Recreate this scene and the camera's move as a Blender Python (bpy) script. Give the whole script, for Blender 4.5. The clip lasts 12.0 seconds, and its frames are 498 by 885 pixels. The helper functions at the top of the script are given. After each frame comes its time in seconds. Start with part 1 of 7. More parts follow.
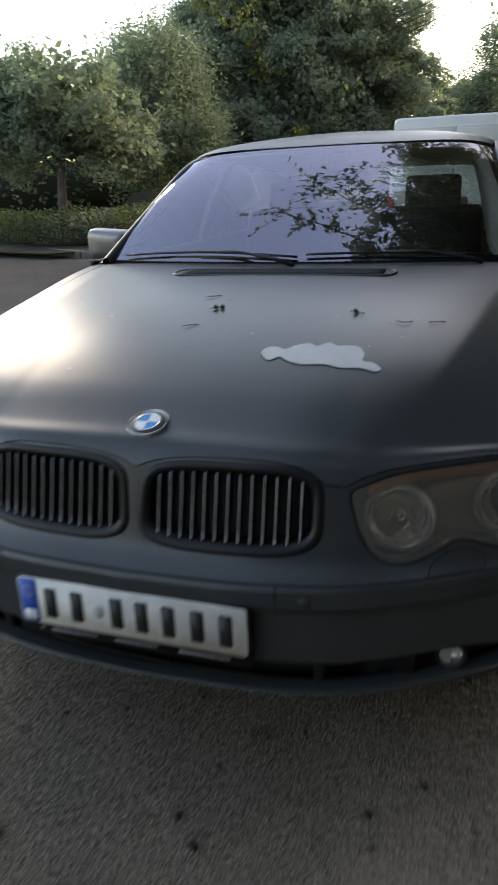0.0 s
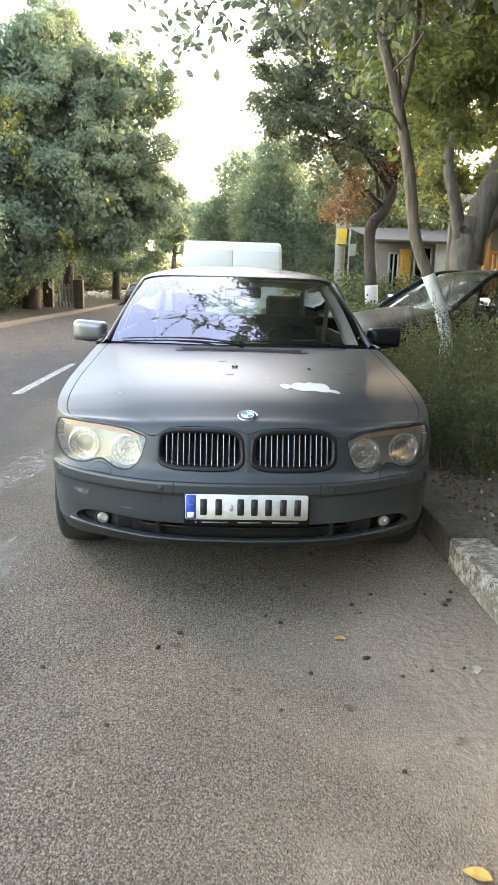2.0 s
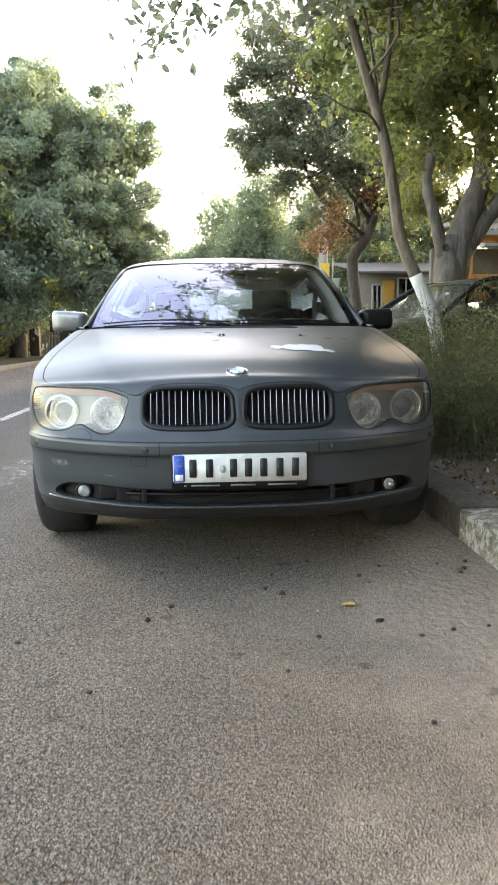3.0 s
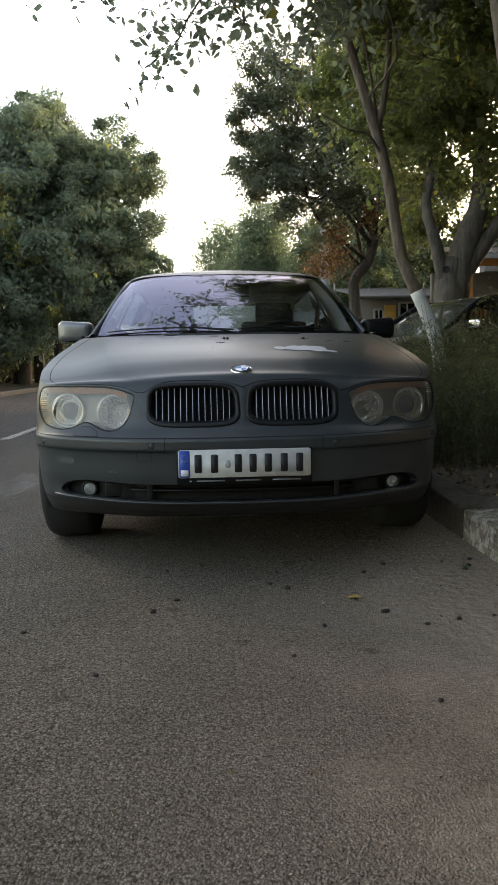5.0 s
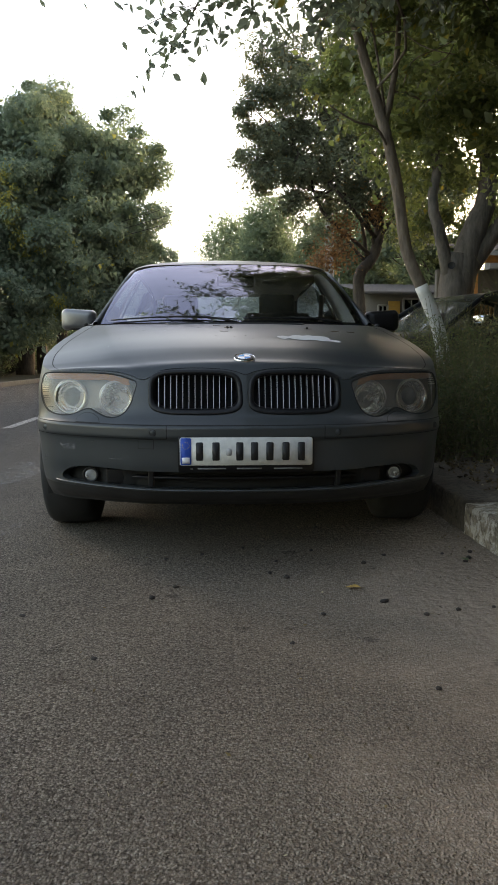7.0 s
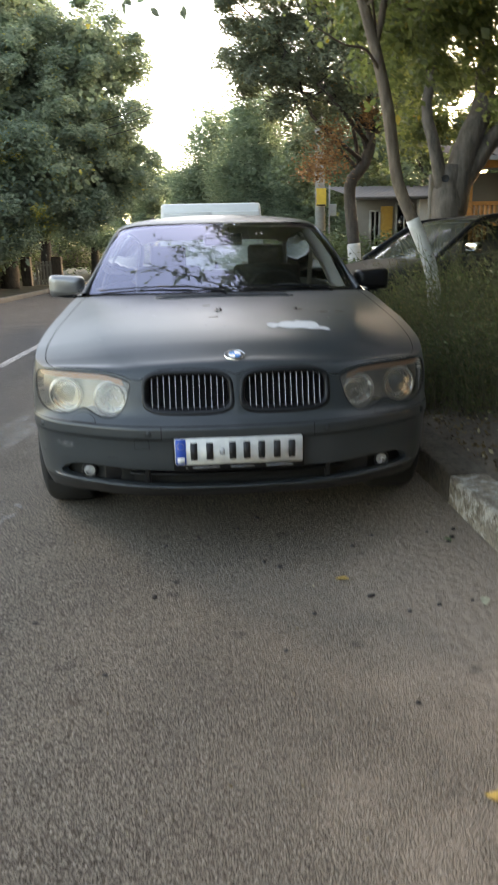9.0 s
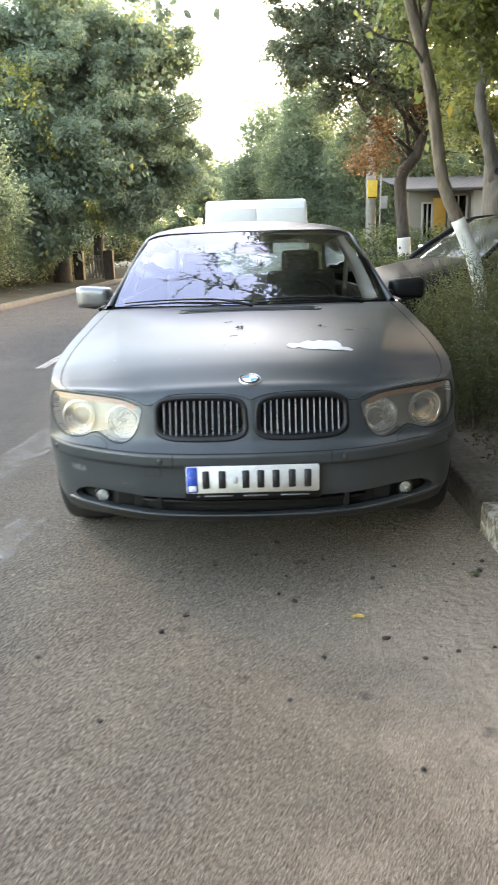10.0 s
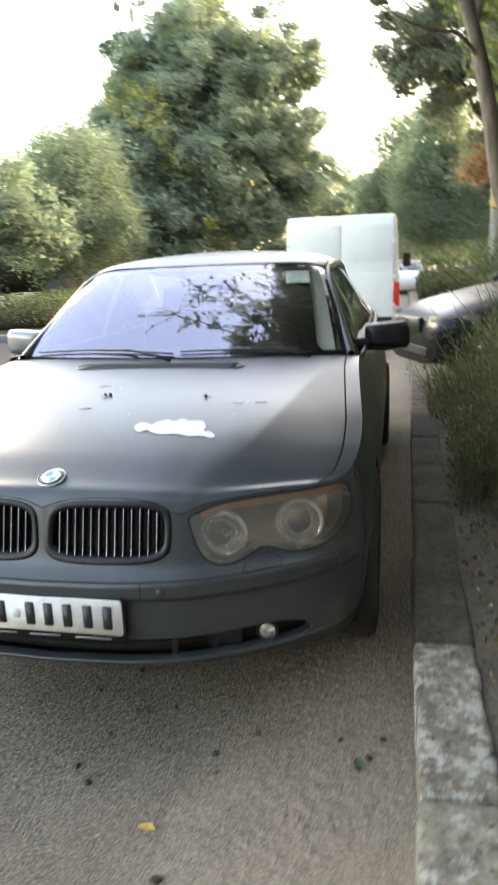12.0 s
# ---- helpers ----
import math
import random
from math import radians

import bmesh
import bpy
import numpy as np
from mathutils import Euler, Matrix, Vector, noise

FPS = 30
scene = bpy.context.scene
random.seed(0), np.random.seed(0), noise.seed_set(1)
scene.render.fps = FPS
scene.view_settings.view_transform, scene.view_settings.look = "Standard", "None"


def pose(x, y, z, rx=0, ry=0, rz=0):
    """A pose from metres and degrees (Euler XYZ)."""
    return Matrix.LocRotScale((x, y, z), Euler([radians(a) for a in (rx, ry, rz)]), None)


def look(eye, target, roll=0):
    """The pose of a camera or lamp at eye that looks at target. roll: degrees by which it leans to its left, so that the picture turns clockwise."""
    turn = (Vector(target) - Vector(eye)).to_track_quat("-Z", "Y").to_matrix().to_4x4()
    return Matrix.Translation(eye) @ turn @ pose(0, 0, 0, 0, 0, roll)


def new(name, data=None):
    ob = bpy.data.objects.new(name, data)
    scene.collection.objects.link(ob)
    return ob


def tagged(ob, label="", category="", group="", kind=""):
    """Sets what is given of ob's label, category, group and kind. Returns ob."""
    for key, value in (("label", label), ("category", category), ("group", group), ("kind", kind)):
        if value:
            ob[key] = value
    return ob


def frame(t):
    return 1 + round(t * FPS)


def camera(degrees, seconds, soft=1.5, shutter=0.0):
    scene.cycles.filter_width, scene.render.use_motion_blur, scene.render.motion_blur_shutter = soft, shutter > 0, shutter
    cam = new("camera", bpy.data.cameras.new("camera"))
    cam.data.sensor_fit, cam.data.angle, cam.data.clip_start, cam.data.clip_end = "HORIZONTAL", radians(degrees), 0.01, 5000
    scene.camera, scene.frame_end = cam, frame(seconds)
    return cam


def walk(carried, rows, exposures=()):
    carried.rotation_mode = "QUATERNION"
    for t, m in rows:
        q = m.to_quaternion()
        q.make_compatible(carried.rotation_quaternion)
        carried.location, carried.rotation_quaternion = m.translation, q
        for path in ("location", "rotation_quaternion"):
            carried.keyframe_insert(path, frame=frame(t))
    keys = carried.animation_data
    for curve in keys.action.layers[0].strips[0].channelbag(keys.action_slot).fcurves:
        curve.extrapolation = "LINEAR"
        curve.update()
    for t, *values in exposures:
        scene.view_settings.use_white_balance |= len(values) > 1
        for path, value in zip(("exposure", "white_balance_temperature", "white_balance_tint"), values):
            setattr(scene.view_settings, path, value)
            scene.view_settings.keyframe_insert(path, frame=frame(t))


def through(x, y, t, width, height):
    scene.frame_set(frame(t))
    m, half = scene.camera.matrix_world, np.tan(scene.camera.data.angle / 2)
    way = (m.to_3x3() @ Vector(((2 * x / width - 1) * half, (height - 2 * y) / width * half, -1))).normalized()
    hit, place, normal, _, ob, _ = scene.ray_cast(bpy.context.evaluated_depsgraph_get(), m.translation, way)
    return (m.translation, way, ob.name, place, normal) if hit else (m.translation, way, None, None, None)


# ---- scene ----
cam = camera(39.0, 12.0, soft=1.6, shutter=0.5)
PATH = [
    (0, (0.652, -1.098, 1.302), (0.046, 0.683, 0.622), -2.2),
    (0.5, (0.438, -1.567, 1.299), (0.012, 0.269, 0.631), 0.1),
    (1, (0.157, -2.015, 1.316), (0.006, -0.101, 0.756), -0.3),
    (1.5, (-0.04, -2.47, 1.356), (-0.037, -0.552, 0.789), -2.1),
    (2, (-0.134, -2.842, 1.393), (-0.041, -0.892, 0.961), 1.6),
    (2.5, (-0.127, -2.885, 1.321), (-0.021, -0.959, 0.794), -2.0),
    (2.7, (-0.123, -2.791, 1.196), (-0.04, -0.863, 0.676), -2.2),
    (2.8, (-0.12, -2.738, 1.132), (-0.023, -0.78, 0.737), -1.3),
    (2.9, (-0.131, -2.692, 1.052), (-0.016, -0.72, 0.752), -0.4),
    (3, (-0.125, -2.683, 0.985), (-0.007, -0.709, 0.687), -0.6),
    (5, (-0.135, -2.727, 0.863), (-0.024, -0.742, 0.644), -0.9),
    (5.5, (-0.121, -2.727, 0.85), (-0.013, -0.74, 0.645), -1.0),
    (6, (-0.123, -2.727, 0.853), (-0.021, -0.741, 0.641), -0.7),
    (6.5, (-0.132, -2.719, 0.837), (-0.037, -0.735, 0.599), -0.3),
    (8.5, (-0.138, -2.747, 0.851), (0.012, -0.764, 0.64), 0.8),
    (8.6, (-0.132, -2.731, 0.892), (0.032, -0.777, 0.481), -0.1),
    (8.7, (-0.116, -2.743, 0.953), (0.030, -0.801, 0.495), -2.4),
    (8.8, (-0.122, -2.755, 1.056), (0.013, -0.825, 0.564), -2.2),
    (9, (-0.13, -2.75, 1.235), (-0.01, -0.819, 0.727), -1.3),
    (9.5, (-0.096, -2.783, 1.386), (-0.063, -0.841, 0.907), 0.8),
    (10, (0.024, -2.612, 1.346), (-0.001, -0.684, 0.817), -1.7),
    (10.5, (0.246, -2.317, 1.39), (0.307, -0.38, 0.897), -2.5),
    (11, (0.568, -2.143, 1.418), (0.464, -0.201, 0.949), 1.0),
    (11.5, (0.792, -1.847, 1.371), (0.515, 0.047, 0.792), -5.7),
    (12, (1.02, -1.705, 1.443), (0.609, 0.191, 0.957), -2.3),
]
EXPOSURES = [
    (0.0, 2.28, 8500, 14), (0.4, 3.38, 9100, 14), (1.0, 3.98, 9300, 14), (1.5, 4.05, 9100, 13), (2.5, 3.98, 9100, 13), (3.0, 3.86, 9100, 13), (3.4, 3.22, 9100, 13), (5.0, 2.36, 9100, 13),
    (6.5, 2.36, 9100, 13), (8.5, 2.47, 9100, 13), (8.8, 2.74, 9100, 13), (9.2, 3.58, 9000, 13), (9.6, 3.95, 9000, 13), (11.0, 4.06, 9500, 14), (12.0, 4.0, 9400, 14),
]
walk(cam, [(t, look(eye, target, roll)) for t, eye, target, roll in PATH], EXPOSURES)

# ---------------------------------------------------------------- light
world = bpy.data.worlds.new("sky")
scene.world = world
world.use_nodes = True
wn = world.node_tree.nodes
sky = wn.new("ShaderNodeTexSky")
sky.sky_type = "NISHITA"
sky.sun_disc = False
sky.sun_elevation = radians(23)
sky.sun_rotation = radians(46)
sky.air_density = 1.0
sky.dust_density = 2.2
sky.ozone_density = 1.0
wn["Background"].inputs["Strength"].default_value = 0.15
world.node_tree.links.new(sky.outputs[0], wn["Background"].inputs[0])
sun_data = bpy.data.lights.new("sun", "SUN")
sun_data.energy = 0.2
sun_data.angle = radians(16)
sun_data.color = (1.0, 0.98, 0.955)
sun = new("sun", sun_data)
sun.matrix_world = look((-28.8, 27.8, 17), (0, 0, 0))

# ---------------------------------------------------------------- materials
def nodes_of(name):
    m = bpy.data.materials.new(name)
    m.use_nodes = True
    nt = m.node_tree
    return m, nt, nt.nodes["Principled BSDF"], nt.nodes["Material Output"]


def coords(nt, scale=1.0, kind="Object"):
    tc = nt.nodes.new("ShaderNodeTexCoord")
    mp = nt.nodes.new("ShaderNodeMapping")
    mp.inputs["Scale"].default_value = (scale, scale, scale) if not isinstance(scale, tuple) else scale
    nt.links.new(tc.outputs[kind], mp.inputs[0])
    return mp.outputs[0]


def noise_tex(nt, vec, scale, detail=4.0, rough=0.55):
    n = nt.nodes.new("ShaderNodeTexNoise")
    n.inputs["Scale"].default_value = scale
    n.inputs["Detail"].default_value = detail
    n.inputs["Roughness"].default_value = rough
    nt.links.new(vec, n.inputs["Vector"])
    return n.outputs["Fac"]


def ramp(nt, fac, stops):
    r = nt.nodes.new("ShaderNodeValToRGB")
    els = r.color_ramp.elements
    while len(els) < len(stops):
        els.new(0.5)
    for e, (p, c) in zip(els, stops):
        e.position = p
        e.color = (*c, 1) if len(c) == 3 else c
    nt.links.new(fac, r.inputs[0])
    return r.outputs[0]


def mix(nt, fac, a, b, mode="MIX"):
    m = nt.nodes.new("ShaderNodeMix")
    m.data_type, m.blend_type = "RGBA", mode
    for sock, v in ((m.inputs[0], fac), (m.inputs[6], a), (m.inputs[7], b)):
        if isinstance(v, (int, float)):
            sock.default_value = v
        elif isinstance(v, tuple):
            sock.default_value = (*v, 1)
        else:
            nt.links.new(v, sock)
    return m.outputs[2]


def bump(nt, bsdf, height, strength=0.3, distance=0.002):
    b = nt.nodes.new("ShaderNodeBump")
    b.inputs["Strength"].default_value = strength
    b.inputs["Distance"].default_value = distance
    nt.links.new(height, b.inputs["Height"])
    nt.links.new(b.outputs[0], bsdf.inputs["Normal"])


def plain(name, color, rough=0.5, metal=0.0, vary=0.12, scale=9.0, bumpy=0.0, spec=0.5, coat=0.0):
    """A surface with grain and blotches at two scales around one colour."""
    m, nt, b, _ = nodes_of(name)
    v = coords(nt)
    big = noise_tex(nt, v, scale, 3)
    fine = noise_tex(nt, v, scale * 14, 3)
    lo = tuple(c * (1 - vary) for c in color)
    hi = tuple(min(1, c * (1 + vary)) for c in color)
    c1 = ramp(nt, big, [(0.3, lo), (0.7, hi)])
    c2 = ramp(nt, fine, [(0.3, (1 - vary * 0.6,) * 3), (0.7, (1.0,) * 3)])
    nt.links.new(mix(nt, 1.0, c1, c2, "MULTIPLY"), b.inputs["Base Color"])
    r = nt.nodes.new("ShaderNodeMapRange")
    r.inputs["To Min"].default_value = max(0.02, rough * 0.85)
    r.inputs["To Max"].default_value = min(1, rough * 1.15)
    nt.links.new(big, r.inputs[0])
    nt.links.new(r.outputs[0], b.inputs["Roughness"])
    b.inputs["Metallic"].default_value = metal
    b.inputs["Specular IOR Level"].default_value = spec
    b.inputs["Coat Weight"].default_value = coat
    if bumpy:
        bump(nt, b, fine, bumpy, 0.003)
    return m


def clear(name, tint, gloss_rough=0.0, gloss_tint=(1, 1, 1), ior=1.5, haze=0.0, haze_color=(0.6, 0.6, 0.55)):
    """Clear sheet: see-through, with a gloss that grows towards grazing angles."""
    m, nt, b, out = nodes_of(name)
    nt.nodes.remove(b)
    tr = nt.nodes.new("ShaderNodeBsdfTransparent")
    tr.inputs[0].default_value = (*tint, 1)
    gl = nt.nodes.new("ShaderNodeBsdfGlossy")
    gl.inputs["Color"].default_value = (*gloss_tint, 1)
    gl.inputs["Roughness"].default_value = gloss_rough
    fr = nt.nodes.new("ShaderNodeFresnel")
    fr.inputs[0].default_value = ior
    ms = nt.nodes.new("ShaderNodeMixShader")
    nt.links.new(fr.outputs[0], ms.inputs[0])
    last = tr.outputs[0]
    if haze:
        df = nt.nodes.new("ShaderNodeBsdfDiffuse")
        df.inputs[0].default_value = (*haze_color, 1)
        hz = nt.nodes.new("ShaderNodeMixShader")
        fac = ramp(nt, noise_tex(nt, coords(nt), 14, 5), [(0.3, (haze * 0.5,) * 3), (0.75, (haze * 1.4,) * 3)])
        nt.links.new(fac, hz.inputs[0])
        nt.links.new(last, hz.inputs[1])
        nt.links.new(df.outputs[0], hz.inputs[2])
        last = hz.outputs[0]
    nt.links.new(last, ms.inputs[1])
    nt.links.new(gl.outputs[0], ms.inputs[2])
    nt.links.new(ms.outputs[0], out.inputs[0])
    return m


def leaf_mat(name, dark, light, odd=None, odd_share=0.06, through=0.35, rough=0.5, glow=(1.08, 1.16, 0.82)):
    """Leaves: each one its own shade, part of the light passing through."""
    m, nt, b, out = nodes_of(name)
    geo = nt.nodes.new("ShaderNodeNewGeometry")
    rnd = geo.outputs["Random Per Island"]
    stops = [(0.0, dark), (0.85, light)]
    if odd:
        stops += [(1 - odd_share, light), (min(0.999, 1 - odd_share + 0.01), odd)]
    col = ramp(nt, rnd, stops)
    patches = ramp(nt, noise_tex(nt, coords(nt), 0.55, 3), [(0.3, (0.62, 0.66, 0.62)), (0.7, (1.12, 1.08, 1.0))])
    col = mix(nt, 1.0, col, patches, "MULTIPLY")
    nt.links.new(col, b.inputs["Base Color"])
    b.inputs["Roughness"].default_value = rough
    b.inputs["Specular IOR Level"].default_value = 0.38
    tl = nt.nodes.new("ShaderNodeBsdfTranslucent")
    nt.links.new(mix(nt, 1.0, col, glow, "MULTIPLY"), tl.inputs[0])
    ms = nt.nodes.new("ShaderNodeMixShader")
    ms.inputs[0].default_value = through
    nt.links.new(b.outputs[0], ms.inputs[1])
    nt.links.new(tl.outputs[0], ms.inputs[2])
    nt.links.new(ms.outputs[0], out.inputs[0])
    return m


def paint_mat():
    """Matt dark grey film over the panels, dusty, with fine specks."""
    m, nt, b, _ = nodes_of("matt_grey_paint")
    v = coords(nt)
    dust = noise_tex(nt, v, 3.0, 5, 0.6)
    col = ramp(nt, dust, [(0.3, (0.030, 0.0355, 0.0385)), (0.72, (0.042, 0.047, 0.049))])
    speck = ramp(nt, noise_tex(nt, v, 160, 2), [(0.735, (0, 0, 0)), (0.76, (1, 1, 1))])
    mask = ramp(nt, noise_tex(nt, v, 6, 2), [(0.5, (0, 0, 0)), (0.7, (0.5, 0.5, 0.5))])
    f = mix(nt, 1.0, speck, mask, "MULTIPLY")
    nt.links.new(mix(nt, f, col, (0.16, 0.15, 0.13)), b.inputs["Base Color"])
    r = ramp(nt, noise_tex(nt, v, 2.0, 2), [(0.3, (0.33,) * 3), (0.75, (0.37,) * 3)])
    nt.links.new(r, b.inputs["Roughness"])
    b.inputs["Metallic"].default_value = 0.1
    b.inputs["Specular IOR Level"].default_value = 0.45
    b.inputs["Coat Weight"].default_value = 0.07
    b.inputs["Coat Roughness"].default_value = 0.26
    bump(nt, b, noise_tex(nt, v, 240, 2), 0.04, 0.001)
    return m


def asphalt_mat():
    """Worn asphalt: aggregate, patches, stains, and blown sand towards the kerb."""
    m, nt, b, _ = nodes_of("asphalt")
    v = coords(nt)
    vo = nt.nodes.new("ShaderNodeTexVoronoi")
    vo.inputs["Scale"].default_value = 165
    vo.inputs["Randomness"].default_value = 1.0
    nt.links.new(v, vo.inputs["Vector"])
    stone = ramp(nt, vo.outputs["Color"], [(0.2, (0.141, 0.124, 0.105)), (0.6, (0.209, 0.183, 0.155)), (0.95, (0.322, 0.284, 0.24))])
    gaps = ramp(nt, vo.outputs["Distance"], [(0.35, (1.1, 1.1, 1.1)), (0.75, (0.35, 0.35, 0.35))])
    pits = ramp(nt, noise_tex(nt, v, 95, 5, 0.75), [(0.40, (0.12, 0.12, 0.12)), (0.49, (1.12, 1.12, 1.12))])
    grain = mix(nt, 1.0, mix(nt, 1.0, stone, gaps, "MULTIPLY"), pits, "MULTIPLY")
    light = ramp(nt, noise_tex(nt, v, 95, 2), [(0.66, (0, 0, 0)), (0.7, (0.9, 0.9, 0.9))])
    grain = mix(nt, light, grain, (0.42, 0.39, 0.34))
    worn = ramp(nt, noise_tex(nt, v, 1.3, 6, 0.65), [(0.3, (0.88, 0.86, 0.84)), (0.7, (1.32, 1.28, 1.2))])
    col = mix(nt, 1.0, grain, worn, "MULTIPLY")
    blot = ramp(nt, noise_tex(nt, v, 6, 4), [(0.60, (1, 1, 1)), (0.74, (0.66, 0.64, 0.62))])
    col = mix(nt, 1.0, col, blot, "MULTIPLY")
    # sand in the gutter: by distance from the kerb, broken up by noise
    sep = nt.nodes.new("ShaderNodeSeparateXYZ")
    nt.links.new(v, sep.inputs[0])
    mr = nt.nodes.new("ShaderNodeMapRange")
    mr.inputs["From Min"].default_value = -1.0
    mr.inputs["From Max"].default_value = 1.6
    nt.links.new(sep.outputs[0], mr.inputs[0])
    edge = nt.nodes.new("ShaderNodeMath")
    edge.operation = "MULTIPLY_ADD"
    nt.links.new(noise_tex(nt, v, 1.4, 7, 0.7), edge.inputs[0])
    edge.inputs[1].default_value = 0.7
    nt.links.new(mr.outputs[0], edge.inputs[2])
    fac = ramp(nt, edge.outputs[0], [(0.3, (0, 0, 0)), (0.76, (0.45, 0.45, 0.45)), (1.0, (0.82, 0.82, 0.82))])
    through_ = ramp(nt, noise_tex(nt, v, 90, 5, 0.75), [(0.38, (0.25, 0.25, 0.25)), (0.56, (1, 1, 1))])
    cover = ramp(nt, edge.outputs[0], [(0.80, (0, 0, 0)), (1.0, (0.85, 0.85, 0.85))])
    fac = mix(nt, 1.0, fac, mix(nt, cover, through_, (1, 1, 1)), "MULTIPLY")
    sand = ramp(nt, noise_tex(nt, v, 30, 6, 0.65), [(0.3, (0.262, 0.19, 0.138)), (0.7, (0.374, 0.277, 0.204))])
    # sand thins past the car's nose, standing in for shade beside the car
    ahead = nt.nodes.new("ShaderNodeMapRange")
    ahead.inputs["From Min"].default_value = 1.0
    ahead.inputs["From Max"].default_value = -0.5
    ahead.inputs["To Min"].default_value = 0.12
    nt.links.new(sep.outputs[1], ahead.inputs[0])
    fac = mix(nt, 1.0, fac, ahead.outputs[0], "MULTIPLY")
    # travel lane: newer, darker asphalt, with the sky's blue sheen put into its colour
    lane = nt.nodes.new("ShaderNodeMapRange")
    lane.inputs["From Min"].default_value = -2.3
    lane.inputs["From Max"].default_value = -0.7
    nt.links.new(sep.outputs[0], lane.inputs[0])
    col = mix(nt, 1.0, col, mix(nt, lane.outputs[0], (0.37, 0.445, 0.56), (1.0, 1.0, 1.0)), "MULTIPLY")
    col = mix(nt, fac, col, sand)
    nt.links.new(col, b.inputs["Base Color"])
    b.inputs["Roughness"].default_value = 0.88
    b.inputs["Specular IOR Level"].default_value = 0.18
    rise = ramp(nt, vo.outputs["Distance"], [(0.15, (1, 1, 1)), (0.65, (0, 0, 0))])
    relief = mix(nt, mix(nt, cover, (0.15, 0.15, 0.15), (1, 1, 1)), mix(nt, 0.65, rise, noise_tex(nt, v, 95, 5, 0.75)), noise_tex(nt, v, 25, 4, 0.6))
    bump(nt, b, relief, 1.0, 0.02)
    return m


def faded(name, color, scale=30, lo=0.42, hi=0.62):
    """Marks worn through in places, so that the ground shows."""
    m, nt, b, out = nodes_of(name)
    v = coords(nt)
    b.inputs["Base Color"].default_value = (*color, 1)
    b.inputs["Roughness"].default_value = 0.85
    tr = nt.nodes.new("ShaderNodeBsdfTransparent")
    ms = nt.nodes.new("ShaderNodeMixShader")
    f = ramp(nt, noise_tex(nt, v, scale, 6, 0.75), [(lo, (0, 0, 0)), (hi, (1, 1, 1))])
    nt.links.new(f, ms.inputs[0])
    nt.links.new(tr.outputs[0], ms.inputs[1])
    nt.links.new(b.outputs[0], ms.inputs[2])
    nt.links.new(ms.outputs[0], out.inputs[0])
    return m


def bark_mat(name, a, b_, scale=14.0, white=None):
    m, nt, b, _ = nodes_of(name)
    v = coords(nt, (1.0, 1.0, 0.25))
    n = noise_tex(nt, v, scale, 6, 0.65)
    col = ramp(nt, n, [(0.3, a), (0.7, b_)])
    nt.links.new(col, b.inputs["Base Color"])
    b.inputs["Roughness"].default_value = 0.88
    bump(nt, b, n, 0.8, 0.03)
    return m


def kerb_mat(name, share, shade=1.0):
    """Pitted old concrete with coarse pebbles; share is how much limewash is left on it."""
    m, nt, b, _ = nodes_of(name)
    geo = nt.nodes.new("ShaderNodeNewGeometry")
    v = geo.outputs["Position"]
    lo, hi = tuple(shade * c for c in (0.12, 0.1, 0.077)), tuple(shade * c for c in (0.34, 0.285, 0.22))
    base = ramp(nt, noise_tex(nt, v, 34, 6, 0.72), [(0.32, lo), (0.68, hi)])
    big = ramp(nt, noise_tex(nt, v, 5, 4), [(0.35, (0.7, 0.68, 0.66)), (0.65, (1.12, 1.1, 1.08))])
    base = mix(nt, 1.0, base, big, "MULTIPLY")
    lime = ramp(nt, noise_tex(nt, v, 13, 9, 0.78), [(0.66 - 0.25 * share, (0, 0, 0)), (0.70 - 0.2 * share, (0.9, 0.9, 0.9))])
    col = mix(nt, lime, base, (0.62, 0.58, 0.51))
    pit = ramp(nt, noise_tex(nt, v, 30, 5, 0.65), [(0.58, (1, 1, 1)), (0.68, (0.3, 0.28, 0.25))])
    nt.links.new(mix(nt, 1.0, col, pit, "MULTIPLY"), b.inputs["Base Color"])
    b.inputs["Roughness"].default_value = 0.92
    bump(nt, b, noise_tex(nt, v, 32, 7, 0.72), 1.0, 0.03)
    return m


def soil_mat():
    m, nt, b, _ = nodes_of("dusty_soil")
    v = coords(nt)
    c = ramp(nt, noise_tex(nt, v, 3.0, 6, 0.65), [(0.3, (0.07, 0.054, 0.039)), (0.7, (0.165, 0.13, 0.094))])
    f = ramp(nt, noise_tex(nt, v, 60, 4), [(0.3, (0.6, 0.6, 0.6)), (0.7, (1.2, 1.2, 1.2))])
    nt.links.new(mix(nt, 1.0, c, f, "MULTIPLY"), b.inputs["Base Color"])
    b.inputs["Roughness"].default_value = 0.95
    bump(nt, b, noise_tex(nt, v, 30, 5), 0.8, 0.02)
    return m


M_PAINT = paint_mat()
M_ASPHALT = asphalt_mat()
# kerb beside the car: dirt plus the shade there, both in the base colour
M_KERBSHADED = kerb_mat("dirty_shaded_kerb_concrete", 0.0, 0.42)
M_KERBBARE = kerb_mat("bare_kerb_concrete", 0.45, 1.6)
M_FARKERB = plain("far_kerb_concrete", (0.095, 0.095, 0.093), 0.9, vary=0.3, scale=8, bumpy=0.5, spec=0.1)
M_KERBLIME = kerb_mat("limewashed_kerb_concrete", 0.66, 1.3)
M_SOIL = soil_mat()
M_GRASSY = plain("dry_grass_ground", (0.07, 0.075, 0.035), 0.95, vary=0.4, scale=2.0, bumpy=0.6)
M_LINE = faded("worn_road_paint", (0.22, 0.22, 0.218), 25, 0.3, 0.55)
